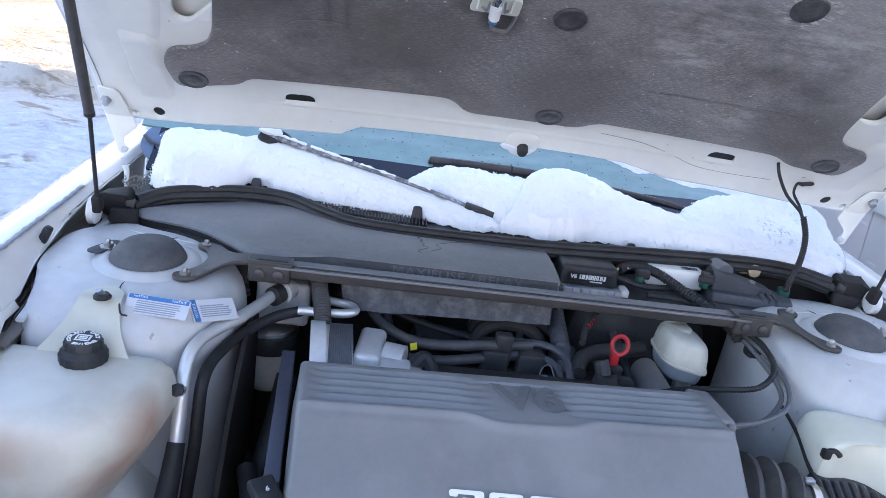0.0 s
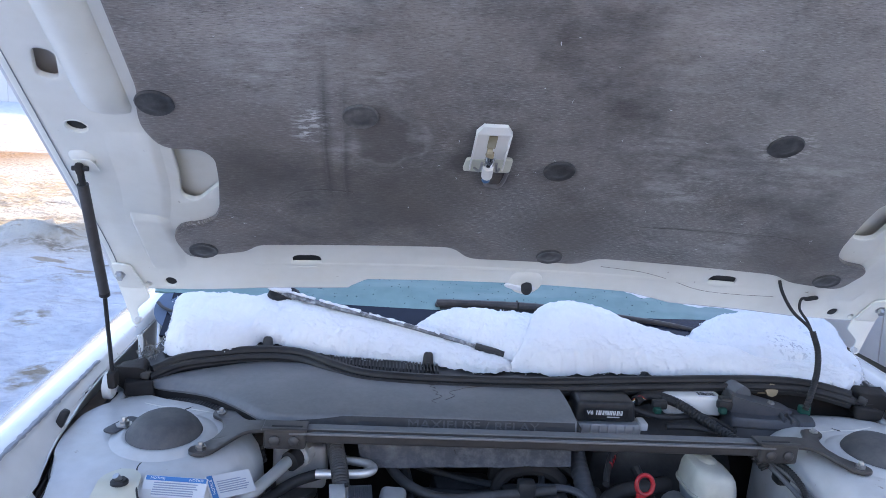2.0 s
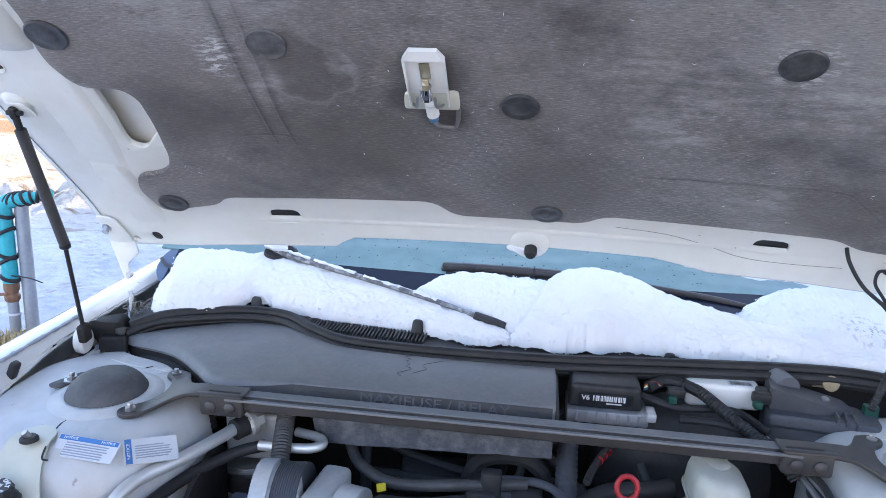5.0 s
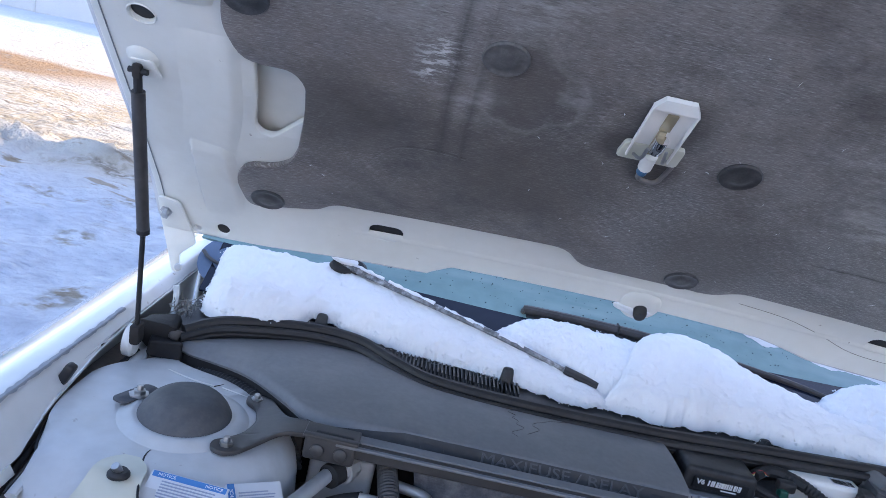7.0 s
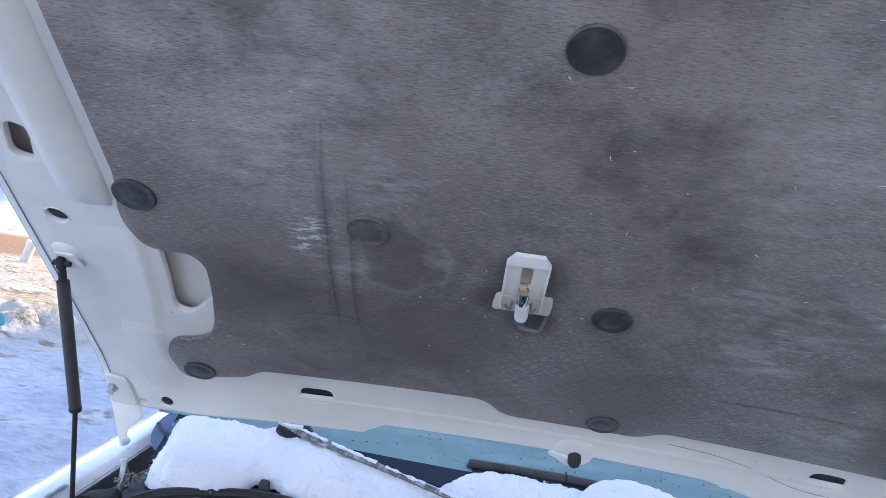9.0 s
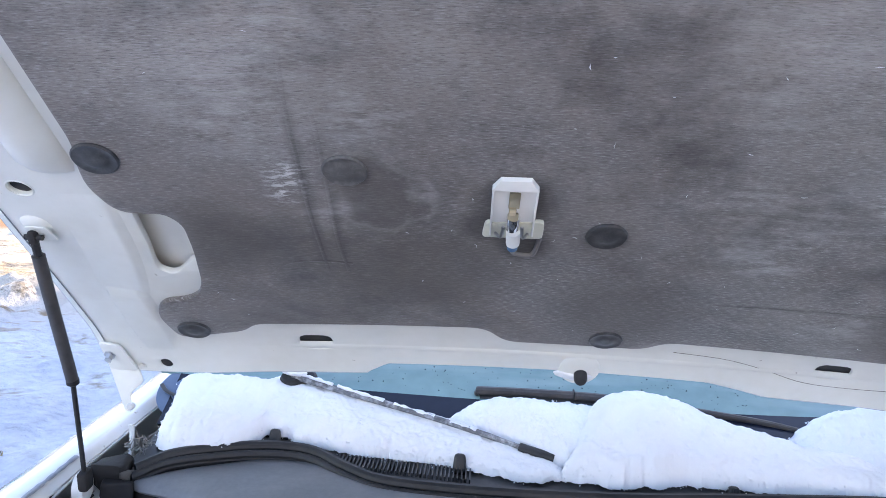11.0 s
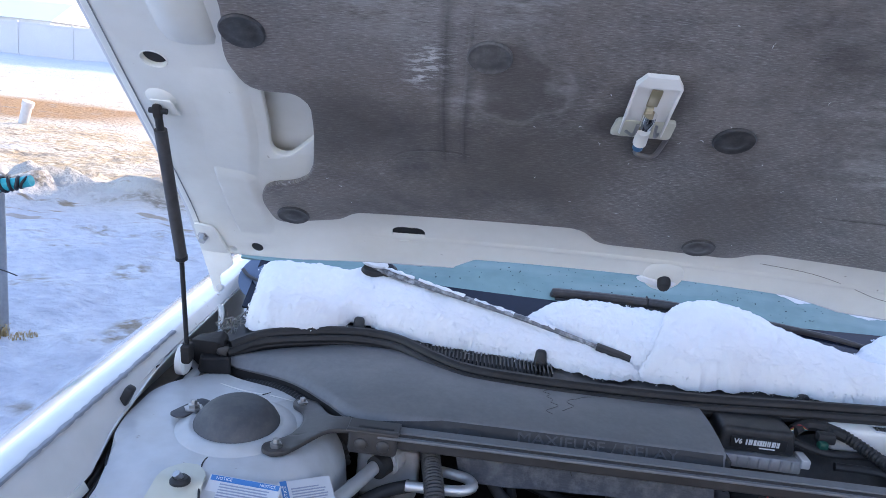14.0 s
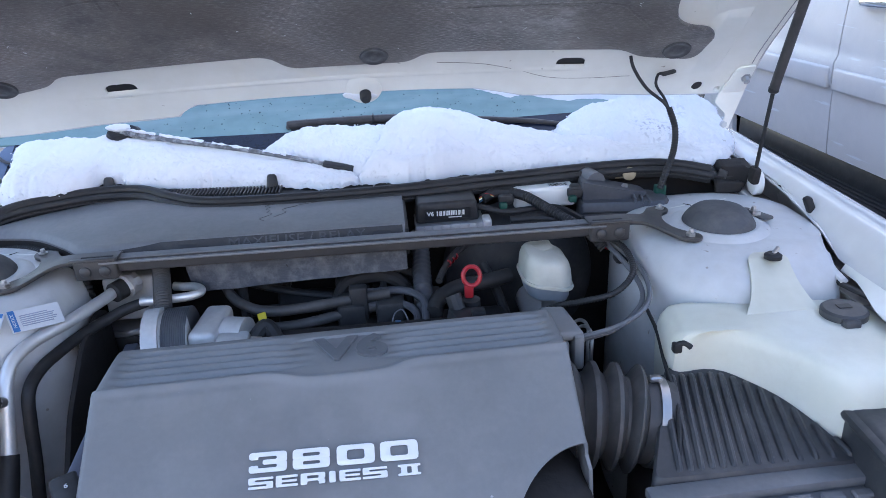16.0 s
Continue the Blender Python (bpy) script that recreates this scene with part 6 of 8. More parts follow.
def icy_snow():
    """Wind-packed snow with a patch where dark glass shows through small gaps."""
    m = mat("icy_snow", (0.74, 0.765, 0.80), (0.68, 0.71, 0.76), 0.5, big=18, fine=300, bump=0.45, dist=0.002, sub=0.3, grain=0.08)
    n, l = m.node_tree.nodes, m.node_tree.links
    sh = n["Principled BSDF"]
    col = sh.inputs["Base Color"].links[0].from_socket
    tc, w = n.new("ShaderNodeTexCoord"), n.new("ShaderNodeTexNoise")
    w.inputs["Scale"].default_value, w.inputs["Detail"].default_value = 120, 5
    l.new(tc.outputs["Object"], w.inputs["Vector"])
    for place, r, lo in (((0.575, 1.615, 0.975), 0.060, 0.54), ((0.635, 1.665, 1.0), 0.035, 0.50)):
        d, r1, r2, mu, mx = (n.new(k) for k in ("ShaderNodeVectorMath", "ShaderNodeMapRange", "ShaderNodeMapRange", "ShaderNodeMath", "ShaderNodeMix"))
        d.operation, mu.operation, mx.data_type = "DISTANCE", "MULTIPLY", "RGBA"
        d.inputs[1].default_value = place
        l.new(tc.outputs["Object"], d.inputs[0])
        r1.inputs[1].default_value, r1.inputs[2].default_value, r1.inputs[3].default_value, r1.inputs[4].default_value = r * 0.3, r, 1, 0
        l.new(d.outputs["Value"], r1.inputs[0])
        r2.inputs[1].default_value, r2.inputs[2].default_value, r2.inputs[4].default_value = lo, lo + 0.07, 0.75
        l.new(w.outputs["Fac"], r2.inputs[0])
        l.new(r1.outputs[0], mu.inputs[0])
        l.new(r2.outputs[0], mu.inputs[1])
        mx.inputs[7].default_value = (0.22, 0.25, 0.31, 1)
        l.new(mu.outputs[0], mx.inputs[0])
        l.new(col, mx.inputs[6])
        col = mx.outputs[2]
    l.new(col, sh.inputs["Base Color"])
    return m


def snow_pile(x0, x1, back, front, thick, label, seed, surface=SNOW, lean=0.0):
    """Soft snow between a front and a back edge: steep rounded rims, smooth swells on top, crumbly edges. lean: how far the left rim runs in towards the back."""
    n, q = 260, 60

    def base(x, y):
        g = 1.615 + 0.10 * x * x
        return 0.914 + 0.016 * min(1, max(0, (y - 1.54) / (g - 1.54))) ** 2 if y < g else 0.930 + (y - g) * math.tan(GA)

    def f(a, b):
        x = x0 + (x1 - x0) * a
        yf = curve_at(front, x) + 0.005 * noise.noise((x * 24, seed, 0)) + 0.0025 * noise.noise((x * 75, 3, seed)) + 0.0012 * noise.noise((x * 220, 5, seed))
        yb = curve_at(back, x) + 0.003 * noise.noise((x * 30, seed, 9))
        y = yf + (yb - yf) * b
        x += lean * b * (1 - a) ** 3
        end = min(1, a * (x1 - x0) / 0.030, (1 - a) * (x1 - x0) / 0.036)
        rim = min(1, max(0, b) / 0.30, (1 - b) / 0.30)
        prof = math.sqrt(max(0, 1 - (1 - rim) ** 2)) * math.sqrt(max(0, 1 - (1 - end) ** 2))
        h = curve_at(thick, x) * prof
        h *= 0.95 + 0.26 * noise.noise((x * 10, y * 13, seed)) + 0.10 * noise.noise((x * 27, y * 27, seed))
        return Vector((x, y, base(x, y) + h - 0.003))
    b = sheet(f, n, q)
    b.verts.index_update()
    for v in b.verts:
        v.co += noise.noise_vector(v.co * 45) * 0.0028 + noise.noise_vector(v.co * 130) * 0.0022 + noise.noise_vector(v.co * 330) * 0.0011
    rims = [v.co.copy() for v in b.verts if min(v.index // (q + 1), n - v.index // (q + 1)) < 4 or v.index % (q + 1) < 3 or v.index % (q + 1) > q - 3]
    for k in range(round(1800 * (x1 - x0))):
        p, r = random.choice(rims) + Vector((random.gauss(0, 0.0022), random.gauss(0, 0.0022), random.gauss(0.0006, 0.0010))), random.choice((0.0009, 0.0012, 0.0016, 0.0020))
        c = [b.verts.new(p + Vector(d) * r * random.uniform(0.7, 1.3)) for d in ((1, 0, 0), (-0.5, 0.87, 0), (-0.5, -0.87, 0), (0, 0, 1), (0, 0, -1))]
        for i in range(3):
            b.faces.new((c[i], c[(i + 1) % 3], c[3]))
            b.faces.new((c[(i + 1) % 3], c[i], c[4]))
    return solo("snow_pile", b, surface, label, "snow", kind="stuff", angle=80)


snow_pile(-0.648, 0.004, [(-0.648, 1.722), (-0.635, 1.722), (-0.58, 1.715), (-0.50, 1.708), (-0.46, 1.712), (-0.354, 1.690), (-0.243, 1.666), (-0.1, 1.630), (-0.04, 1.605), (0.004, 1.572)],
          [(-0.648, 1.592), (-0.632, 1.562), (-0.598, 1.545), (-0.546, 1.549), (-0.495, 1.572), (-0.474, 1.616), (-0.444, 1.618), (-0.425, 1.600), (-0.377, 1.590), (-0.338, 1.584), (-0.186, 1.565), (-0.124, 1.551), (-0.045, 1.532), (0.004, 1.545)],
          [(-0.648, 0.044), (-0.60, 0.050), (-0.45, 0.040), (-0.25, 0.030), (-0.1, 0.024), (0, 0.016)], "soft snow heaped on the cowl and windscreen", 1.3, lean=-0.014)
snow_pile(-0.188, 0.10, [(-0.188, 1.645), (-0.15, 1.675), (-0.09, 1.69), (0.03, 1.692), (0.10, 1.69)],
          [(-0.188, 1.635), (-0.12, 1.625), (-0.05, 1.60), (0.0, 1.575), (0.10, 1.575)],
          [(-0.185, 0.016), (-0.10, 0.030), (0.02, 0.034), (0.10, 0.03)], "low mound of snow behind the wiper", 4.1)
snow_pile(-0.008, 0.705, [(-0.008, 1.60), (0.03, 1.675), (0.07, 1.702), (0.12, 1.707), (0.208, 1.697), (0.30, 1.668), (0.38, 1.652), (0.50, 1.632), (0.60, 1.605), (0.66, 1.59), (0.705, 1.60)],
          [(-0.008, 1.545), (0.078, 1.532), (0.175, 1.548), (0.254, 1.556), (0.32, 1.548), (0.398, 1.546), (0.463, 1.538), (0.545, 1.524), (0.617, 1.508), (0.66, 1.525), (0.705, 1.57)],
          [(-0.008, 0.026), (0.03, 0.044), (0.07, 0.054), (0.13, 0.060), (0.20, 0.052), (0.30, 0.038), (0.45, 0.032), (0.60, 0.030), (0.705, 0.02)], "thick lumpy snow heaped on the windscreen base", 7.7, lean=0.035)
snow_pile(0.375, 0.738, [(0.375, 1.665), (0.42, 1.688), (0.50, 1.722), (0.58, 1.75), (0.64, 1.765), (0.68, 1.76), (0.738, 1.735)],
          [(0.375, 1.64), (0.45, 1.60), (0.55, 1.575), (0.66, 1.555), (0.70, 1.57), (0.738, 1.63)],
          [(0.375, 0.020), (0.43, 0.040), (0.50, 0.050), (0.60, 0.044), (0.738, 0.025)], "packed snow with icy gaps beside the wing", 2.9, icy_snow())
b = bmesh.new()
bmesh.ops.create_icosphere(b, subdivisions=4, radius=0.022)
for v in b.verts:
    v.co *= 1 + 0.25 * noise.noise(v.co * 70)
b.transform(Matrix.Translation(on_hood(0.016, -0.092, 0.001)) @ Matrix.Diagonal((1.45, 0.45, 0.38, 1)))
solo("snow_clump", b, SNOW, "small clump of snow stuck round the rubber stop", "snow", kind="stuff")
b = bmesh.new()
for k in range(260):
    x = random.uniform(-0.62, 0.66)
    y = curve_at([(-0.648, 1.590), (-0.58, 1.592), (-0.48, 1.605), (-0.38, 1.592), (-0.25, 1.577), (-0.157, 1.564), (0.0, 1.568), (0.08, 1.558), (0.254, 1.556), (0.45, 1.552), (0.60, 1.53), (0.68, 1.56)], x) - 0.022 * random.random() ** 2.2
    p, r = Vector((x, y, 0.912 + 0.004 * random.random())), random.uniform(0.0006, 0.0019)
    q = [b.verts.new(p + Vector((dx, dy, dz)) * r * random.uniform(0.7, 1.3)) for dx, dy, dz in ((1, 0, 0), (0, 1, 0), (-1, 0, 0), (0, -1, 0), (0, 0, 1))]
    for i in range(4):
        b.faces.new((q[i], q[(i + 1) % 4], q[4]))
    b.faces.new((q[3], q[2], q[1], q[0]))
solo("snow_crumbs", b, SNOW, "crumbs of snow along the black cowl", "snow", kind="stuff")

# crust of snow left higher on the glass
def glass_crust(a, b):
    x = 0.22 + 0.46 * a
    low = curve_at([(0.22, 0.200), (0.285, 0.172), (0.311, 0.158), (0.341, 0.163), (0.389, 0.146), (0.425, 0.136), (0.473, 0.136), (0.52, 0.125), (0.68, 0.05)], x)
    s_ = low + 0.004 * noise.noise((x * 45, 4, 1)) + 0.002 * noise.noise((x * 120, 4, 1)) + 0.22 * b
    t = min(1, b / 0.06, (1 - b) / 0.1, a / 0.05)
    return glass(x, s_ - 0.006, 0.004 + 0.010 * t * (0.8 + 0.4 * noise.noise((x * 20, s_ * 20, 3)) + 0.15 * noise.noise((x * 90, s_ * 90, 3))))


solo("snow_crust", sheet(glass_crust, 120, 40), SNOW, "rough crust of snow on the windscreen", "snow", kind="stuff", angle=70)

# ---------- bonnet wire ----------
hw = thing("bonnet_wire", (0.51, 1.45, 0.93), "black wiring loom running up to the bonnet", "wiring")
part("sleeve", tube([(0.555, 1.522, 1.02), (0.564, 1.51, 0.985), (0.556, 1.49, 0.95), (0.533, 1.462, 0.918), (0.52, 1.45, 0.895)], 0.0050, 10, wave=0.0011, pitch=0.005), RUBBER, hw, "corrugated sleeve")
part("wire", tube([(0.488, 1.548, 1.118), (0.492, 1.535, 1.09), (0.515, 1.53, 1.055), (0.545, 1.525, 1.03), (0.556, 1.52, 1.015)], 0.0030, 8), RUBBER, hw)
part("wire", tube([(0.558, 1.562, 1.074), (0.545, 1.558, 1.072), (0.540, 1.550, 1.055), (0.55, 1.535, 1.035), (0.556, 1.522, 1.015)], 0.0026, 8), RUBBER, hw)
part("plug", box((0.566, 1.562, 1.074), (0.026, 0.012, 0.007), 0.003, 2, (0, -12, 0)), RUBBER, hw)
part("connector", box((0.525, 1.462, 0.888), (0.02, 0.014, 0.02), 0.003, 2), GREENP, hw, "green connector")

# ---------- control modules ----------
mod = thing("control_module", (0.145, 1.45, 0.86), "black control module with white bar-code label", "module")
bx = part("case", box((0.146, 1.452, 0.889), (0.108, 0.062, 0.036), 0.006, 3, taper=0.93), BLACK, mod)
part("label_base", box((0.146, 1.4195, 0.887), (0.078, 0.002, 0.018), 0.0005, 1, (8, 0, 0)), INK_BLACK, bx)
part("label_print", lettering("V6", 0.0105, at(0.117, 1.4180, 0.8885, 98, 0, 0), None, 0.0005, 1.0, 0.0003), INK_WHITE, bx, "white lettering")
b = None
x = 0.1285
while x < 0.176:
    w = random.choice((0.0008, 0.0013, 0.002))
    b = box((x, 1.4178, 0.889), (w, 0.0012, 0.0085), 0, 1, (8, 0, 0), b)
    x += w + random.choice((0.0006, 0.001, 0.0014))
part("bar_code", b, INK_WHITE, bx, "white bar code")
part("small_print", box((0.158, 1.4178, 0.8815), (0.022, 0.001, 0.0016), 0, 1), INK_WHITE, bx)
part("base_plate", box((0.150, 1.450, 0.860), (0.118, 0.072, 0.020), 0.003, 2), GALV, mod, "dull metal base plate")
for k in range(7):
    part("base_rib", box((0.105 + 0.015 * k, 1.4135, 0.861), (0.004, 0.003, 0.016), 0.001, 1), GALV, mod)
part("base_ear", box((0.212, 1.425, 0.868), (0.014, 0.03, 0.014), 0.003, 2), ALU, mod)
wm = thing("control_module", (0.322, 1.50, 0.86), "white metal control module with printed label", "module")
part("case", box((0.322, 1.497, 0.886), (0.108, 0.058, 0.036), 0.006, 3), LAMP_W, wm)
part("label", box((0.347, 1.481, 0.9045), (0.036, 0.022, 0.001), 0.0003, 1), PAPER, wm)
b = None
for k in range(14):
    b = box((0.332 + k * 0.0023, 1.481, 0.9053), (random.choice((0.0006, 0.0012)), 0.013, 0.0006), 0, 1, bm=b)
part("bar_code", b, INK_BLACK, wm)
sv = thing("cruise_control_unit", (0.45, 1.47, 0.86), "dark grey plastic cruise control unit", "unit")
UNIT = mat("unit_plastic", (0.050, 0.054, 0.064), (0.072, 0.076, 0.088), 0.45, big=8, fine=140, bump=0.08, dust=(0.2, 0.2, 0.2), dust_amt=0.15)
part("case", loft([[Vector((x, y, z)) for x, y in rounded([(0.375, 1.428), (0.520, 1.412), (0.535, 1.440), (0.515, 1.485), (0.385, 1.500)], 0.010, 4)] for z in (0.842, 0.878)] + [[Vector((0.45 + (x - 0.45) * 0.95, 1.456 + (y - 1.456) * 0.9, 0.884)) for x, y in rounded([(0.375, 1.428), (0.520, 1.412), (0.535, 1.440), (0.515, 1.485), (0.385, 1.500)], 0.010, 4)]]), UNIT, sv)
part("upper_case", loft([[Vector((x, y, z - 0.22 * (x - 0.38))) for x, y in rounded([(0.380, 1.450), (0.455, 1.440), (0.500, 1.452), (0.495, 1.488), (0.390, 1.502)], 0.008, 4)] for z in (0.885, 0.912, 0.916)]), UNIT, sv)
part("motor", tube([(0.405, 1.512, 0.906), (0.414, 1.478, 0.904)], 0.019, 22, smooth=False), CABLE, sv, "round grey motor end")
for k in range(3):
    part("rib", box((0.470 + 0.012 * k, 1.438 - 0.003 * k, 0.8855 - 0.002 * k), (0.004, 0.040, 0.010), 0.0015, 2, (0, 12, -10)), UNIT, sv)
part("case_seam", tube([(0.378, 1.4265, 0.868), (0.45, 1.4185, 0.868), (0.520, 1.4105, 0.868)], 0.0016, 6), INK_BLACK, sv)
part("plug", box((0.374, 1.462, 0.898), (0.020, 0.024, 0.022), 0.004, 2, (0, 0, -8)), BLACK, sv)
part("screw", lathe([(0.006, 0), (0.006, 0.003), (0.004, 0.005), (0, 0.005)], at(0.462, 1.464, 0.898, 0, 10, 0), 12), STEEL, sv)
part("bracket", lathe([(0.006, 0), (0.012, 0.0005), (0.012, 0.006), (0.006, 0.0065)], at(0.483, 1.508, 0.908, 80, 0, 0), 20), BRASS, sv, "small brass-coloured eyelet")
part("bracket_stem", box((0.470, 1.510, 0.905), (0.024, 0.005, 0.012), 0.002, 2), BRASS, sv)
for x, y, z in ((0.243, 1.440, 0.888), (0.365, 1.447, 0.889)):
    cn = thing("connector", (x, y, z), "dark green plug on a black cable", "connector", "green connectors")
    part("body", box((x, y, z), (0.013, 0.014, 0.012), 0.003, 2), GREENP, cn)
    part("boot", box((x + 0.006, y + 0.008, z + 0.008), (0.026, 0.016, 0.016), 0.004, 2), RUBBER, cn)
loom = thing("wiring_loom", (0.3, 1.42, 0.86), "black corrugated wiring loom behind the strut bar", "wiring")
part("sleeve", tube([(0.26, 1.478, 0.898), (0.285, 1.46, 0.895), (0.318, 1.405, 0.885), (0.353, 1.352, 0.872), (0.372, 1.328, 0.860), (0.384, 1.318, 0.846)], 0.0075, 10, wave=0.0018, pitch=0.006), RUBBER, loom)
part("branch", tube([(0.21, 1.465, 0.893), (0.235, 1.482, 0.898), (0.262, 1.478, 0.898), (0.285, 1.46, 0.895)], 0.009, 8), RUBBER, loom)
part("branch", tube([(0.20, 1.452, 0.885), (0.25, 1.435, 0.878), (0.33, 1.44, 0.878), (0.37, 1.40, 0.868)], 0.006, 8), RUBBER, loom)
part("branch", tube([(0.25, 1.41, 0.872), (0.31, 1.405, 0.872), (0.36, 1.38, 0.866), (0.40, 1.34, 0.85)], 0.006, 8), RUBBER, loom)
for k in range(5):
    part("bare_wire", tube([(0.205, 1.462, 0.897 - 0.002 * k), (0.219, 1.468, 0.902 - 0.002 * k), (0.232, 1.468, 0.896)], 0.0011, 5), (RED, YELLOW, INK_WHITE, GREENP, BLUEP)[k], loom)

# ---------- engine cover ----------
def even(path, n):
    """The path again, in n equal steps."""
    run = [0.0]
    for a, b in zip(path, path[1:]):
        run.append(run[-1] + (b - a).length)
    out, i = [], 0
    for k in range(n + 1):
        d = run[-1] * k / n
        while i < len(run) - 2 and run[i + 1] < d:
            i += 1
        out.append(path[i].lerp(path[i + 1], (d - run[i]) / max(1e-9, run[i + 1] - run[i])))
    return out


EC = Matrix.Translation((-0.016, 1.0, 0)) @ pose(0, 0, 0, 0, 1.0, 4.0)
ENG_PROF = [(0.150, 0.775), (0.150, 0.810), (0.146, 0.826), (0.132, 0.834), (0.04, 0.840), (0.018, 0.838), (0.0, 0.828), (-0.06, 0.788), (-0.13, 0.738), (-0.165, 0.70), (-0.175, 0.66)]
eng_path = even(smooth_path([(y, z, 0) for y, z in ENG_PROF], 8), 240)
engine = thing("engine", (0, 1.0, 0.36), "V6 engine under a dusty grey plastic cover", "engine")


def eng_point(a, b):
    """Cover surface: a across from -1 to 1, b along the profile from back to front."""
    k = b * (len(eng_path) - 1)
    i = min(int(k), len(eng_path) - 2)
    p = eng_path[i].lerp(eng_path[i + 1], k - i)
    e = max(0, abs(a) - 0.90) / 0.10
    x = 0.300 * (min(abs(a), 0.90) / 0.90 * 0.972 + 0.028 * math.sin(e * math.pi / 2)) * math.copysign(1, a)
    drop = 0.016 * (1 - math.sqrt(max(0, 1 - min(1, e) ** 2)))
    if e >= 1:
        drop = 0.016
    z = p.y - drop
    y = p.x
    flare = 0.012 * max(0, -(y + 0.02) / 0.15)
    emb = math.exp(-((x + 0.010) / 0.075) ** 6)
    if 0.038 < y < 0.130:
        m = (1 - emb) * min(1, (0.285 - abs(x)) / 0.02 if abs(x) < 0.285 else 0)
        z -= m * 0.0085 * (0.5 - 0.5 * math.cos(2 * math.pi * (y - 0.038) / 0.0184)) ** 1.2
    z -= emb * 0.003 * (1 if 0.045 < y < 0.12 else 0)
    z += 0.0045 * math.exp(-((y - 0.028 + 0.014 * emb) / 0.006) ** 2)
    if x > 0:
        x *= 0.905 - 0.062 * min(1, max(0, (0.13 - y) / 0.2))
    return Vector((x * (1 + flare), y, z))


def eng_sheet(a, b):
    aa = -1 + 2 * a
    t = min(1, max(0, (aa - 0.50) / 0.42)) if aa > 0 else min(1, max(0, (-0.58 - aa) / 0.34))
    reach = 1.0 - (0.34 if aa > 0 else 0.355) * math.sqrt(1 - (1 - t) ** 2)
    return EC @ eng_point(aa, b if b < 0.55 else 0.55 + (b - 0.55) * (reach - 0.55) / 0.45)


cover = part("cover", sheet(eng_sheet, 90, 200, 0.004), DUSTY, engine, "dusty grey ribbed plastic cover")
for s in (-1, 1):
    part("cover_side", sheet(lambda a, b: EC @ (eng_point(s, 0.04 + (0.66 if s > 0 else 0.59) * a) + Vector((s * 0.004 * b, 0, -0.055 * b))), 30, 4, 0.004), DUSTY, cover)
slope = Matrix.Translation(EC @ Vector((-0.030, -0.070, 0.7845))) @ pose(0, 0, 0, 35.0, 1.0, 4.0)


def wide_glyph(c, w, h):
    """Outline and holes of one squared, extended capital or figure."""
    a, b, m = min(0.27 * w, 0.62 * h), 0.25 * h, 0.5 * h
    d = 0.12 * h
    if c == "0":
        return [(0, 0), (w, 0), (w, h), (0, h)], [[(a, b), (w - a, b), (w - a, h - b), (a, h - b)]]
    if c == "8":
        return [(0, 0), (w, 0), (w, m - 0.04 * h), (0.97 * w, m), (w, m + 0.04 * h), (w, h), (0, h), (0, m + 0.04 * h), (0.03 * w, m), (0, m - 0.04 * h)], [[(a, 0.21 * h), (w - a, 0.21 * h), (w - a, m - d), (a, m - d)], [(a, m + d), (w - a, m + d), (w - a, 0.79 * h), (a, 0.79 * h)]]
    if c == "3":
        return [(0, 0), (w, 0), (w, m - 0.04 * h), (0.97 * w, m), (w, m + 0.04 * h), (w, h), (0, h), (0, 0.64 * h), (0.9 * a, 0.64 * h), (0.9 * a, 0.78 * h), (w - a, 0.78 * h), (w - a, m + d), (0.36 * w, m + d), (0.36 * w, m - d), (w - a, m - d), (w - a, 0.22 * h), (0.9 * a, 0.22 * h), (0.9 * a, 0.36 * h), (0, 0.36 * h)], []
    if c == "S":
        return [(0, 0), (w, 0), (w, m + d), (a, m + d), (a, h - 0.22 * h), (w, 0.78 * h), (w, h), (0, h), (0, m - d), (w - a, m - d), (w - a, 0.22 * h), (0, 0.22 * h)], []
    if c == "E":
        return [(0, 0), (w, 0), (w, 0.22 * h), (a, 0.22 * h), (a, m - 0.1 * h), (0.96 * w, m - 0.1 * h), (0.96 * w, m + 0.1 * h), (a, m + 0.1 * h), (a, 0.78 * h), (w, 0.78 * h), (w, h), (0, h)], []
    if c == "R":
        return [(0, 0), (a, 0), (a, 0.30 * h), (w - a, 0.30 * h), (w - a, 0), (w, 0), (w, 0.36 * h), (0.93 * w, 0.43 * h), (w, 0.5 * h), (w, h), (0, h)], [[(a, 0.52 * h), (w - a, 0.52 * h), (w - a, 0.78 * h), (a, 0.78 * h)]]
    if c == "I":
        return [(0, 0), (w, 0), (w, h), (0, h)], []
    # the paired numeral with shared serifs
    return [(0, 0), (w, 0), (w, 0.2 * h), (0.86 * w, 0.2 * h), (0.86 * w, 0.8 * h), (w, 0.8 * h), (w, h), (0, h), (0, 0.8 * h), (0.14 * w, 0.8 * h), (0.14 * w, 0.2 * h), (0, 0.2 * h)], [[(0.40 * w, 0.2 * h), (0.60 * w, 0.2 * h), (0.60 * w, 0.8 * h), (0.40 * w, 0.8 * h)]]


def wide_print(row, y, h, r):
    """One printed row: (glyph, left edge, width) each."""
    b = None
    for c, x, w in row:
        o, hs_ = wide_glyph(c, w, h)
        b = plate([p + Vector((x, y)) for p in rounded(o, r, 3)], [[p + Vector((x, y)) for p in rounded(q, r * 0.55, 3)] for q in hs_], 0.0012, 0.0002, bm=b, z0=-0.0002)
    b.transform(slope @ at(-0.0931, -0.0035, 0, 0, 0, -1.9))
    return b


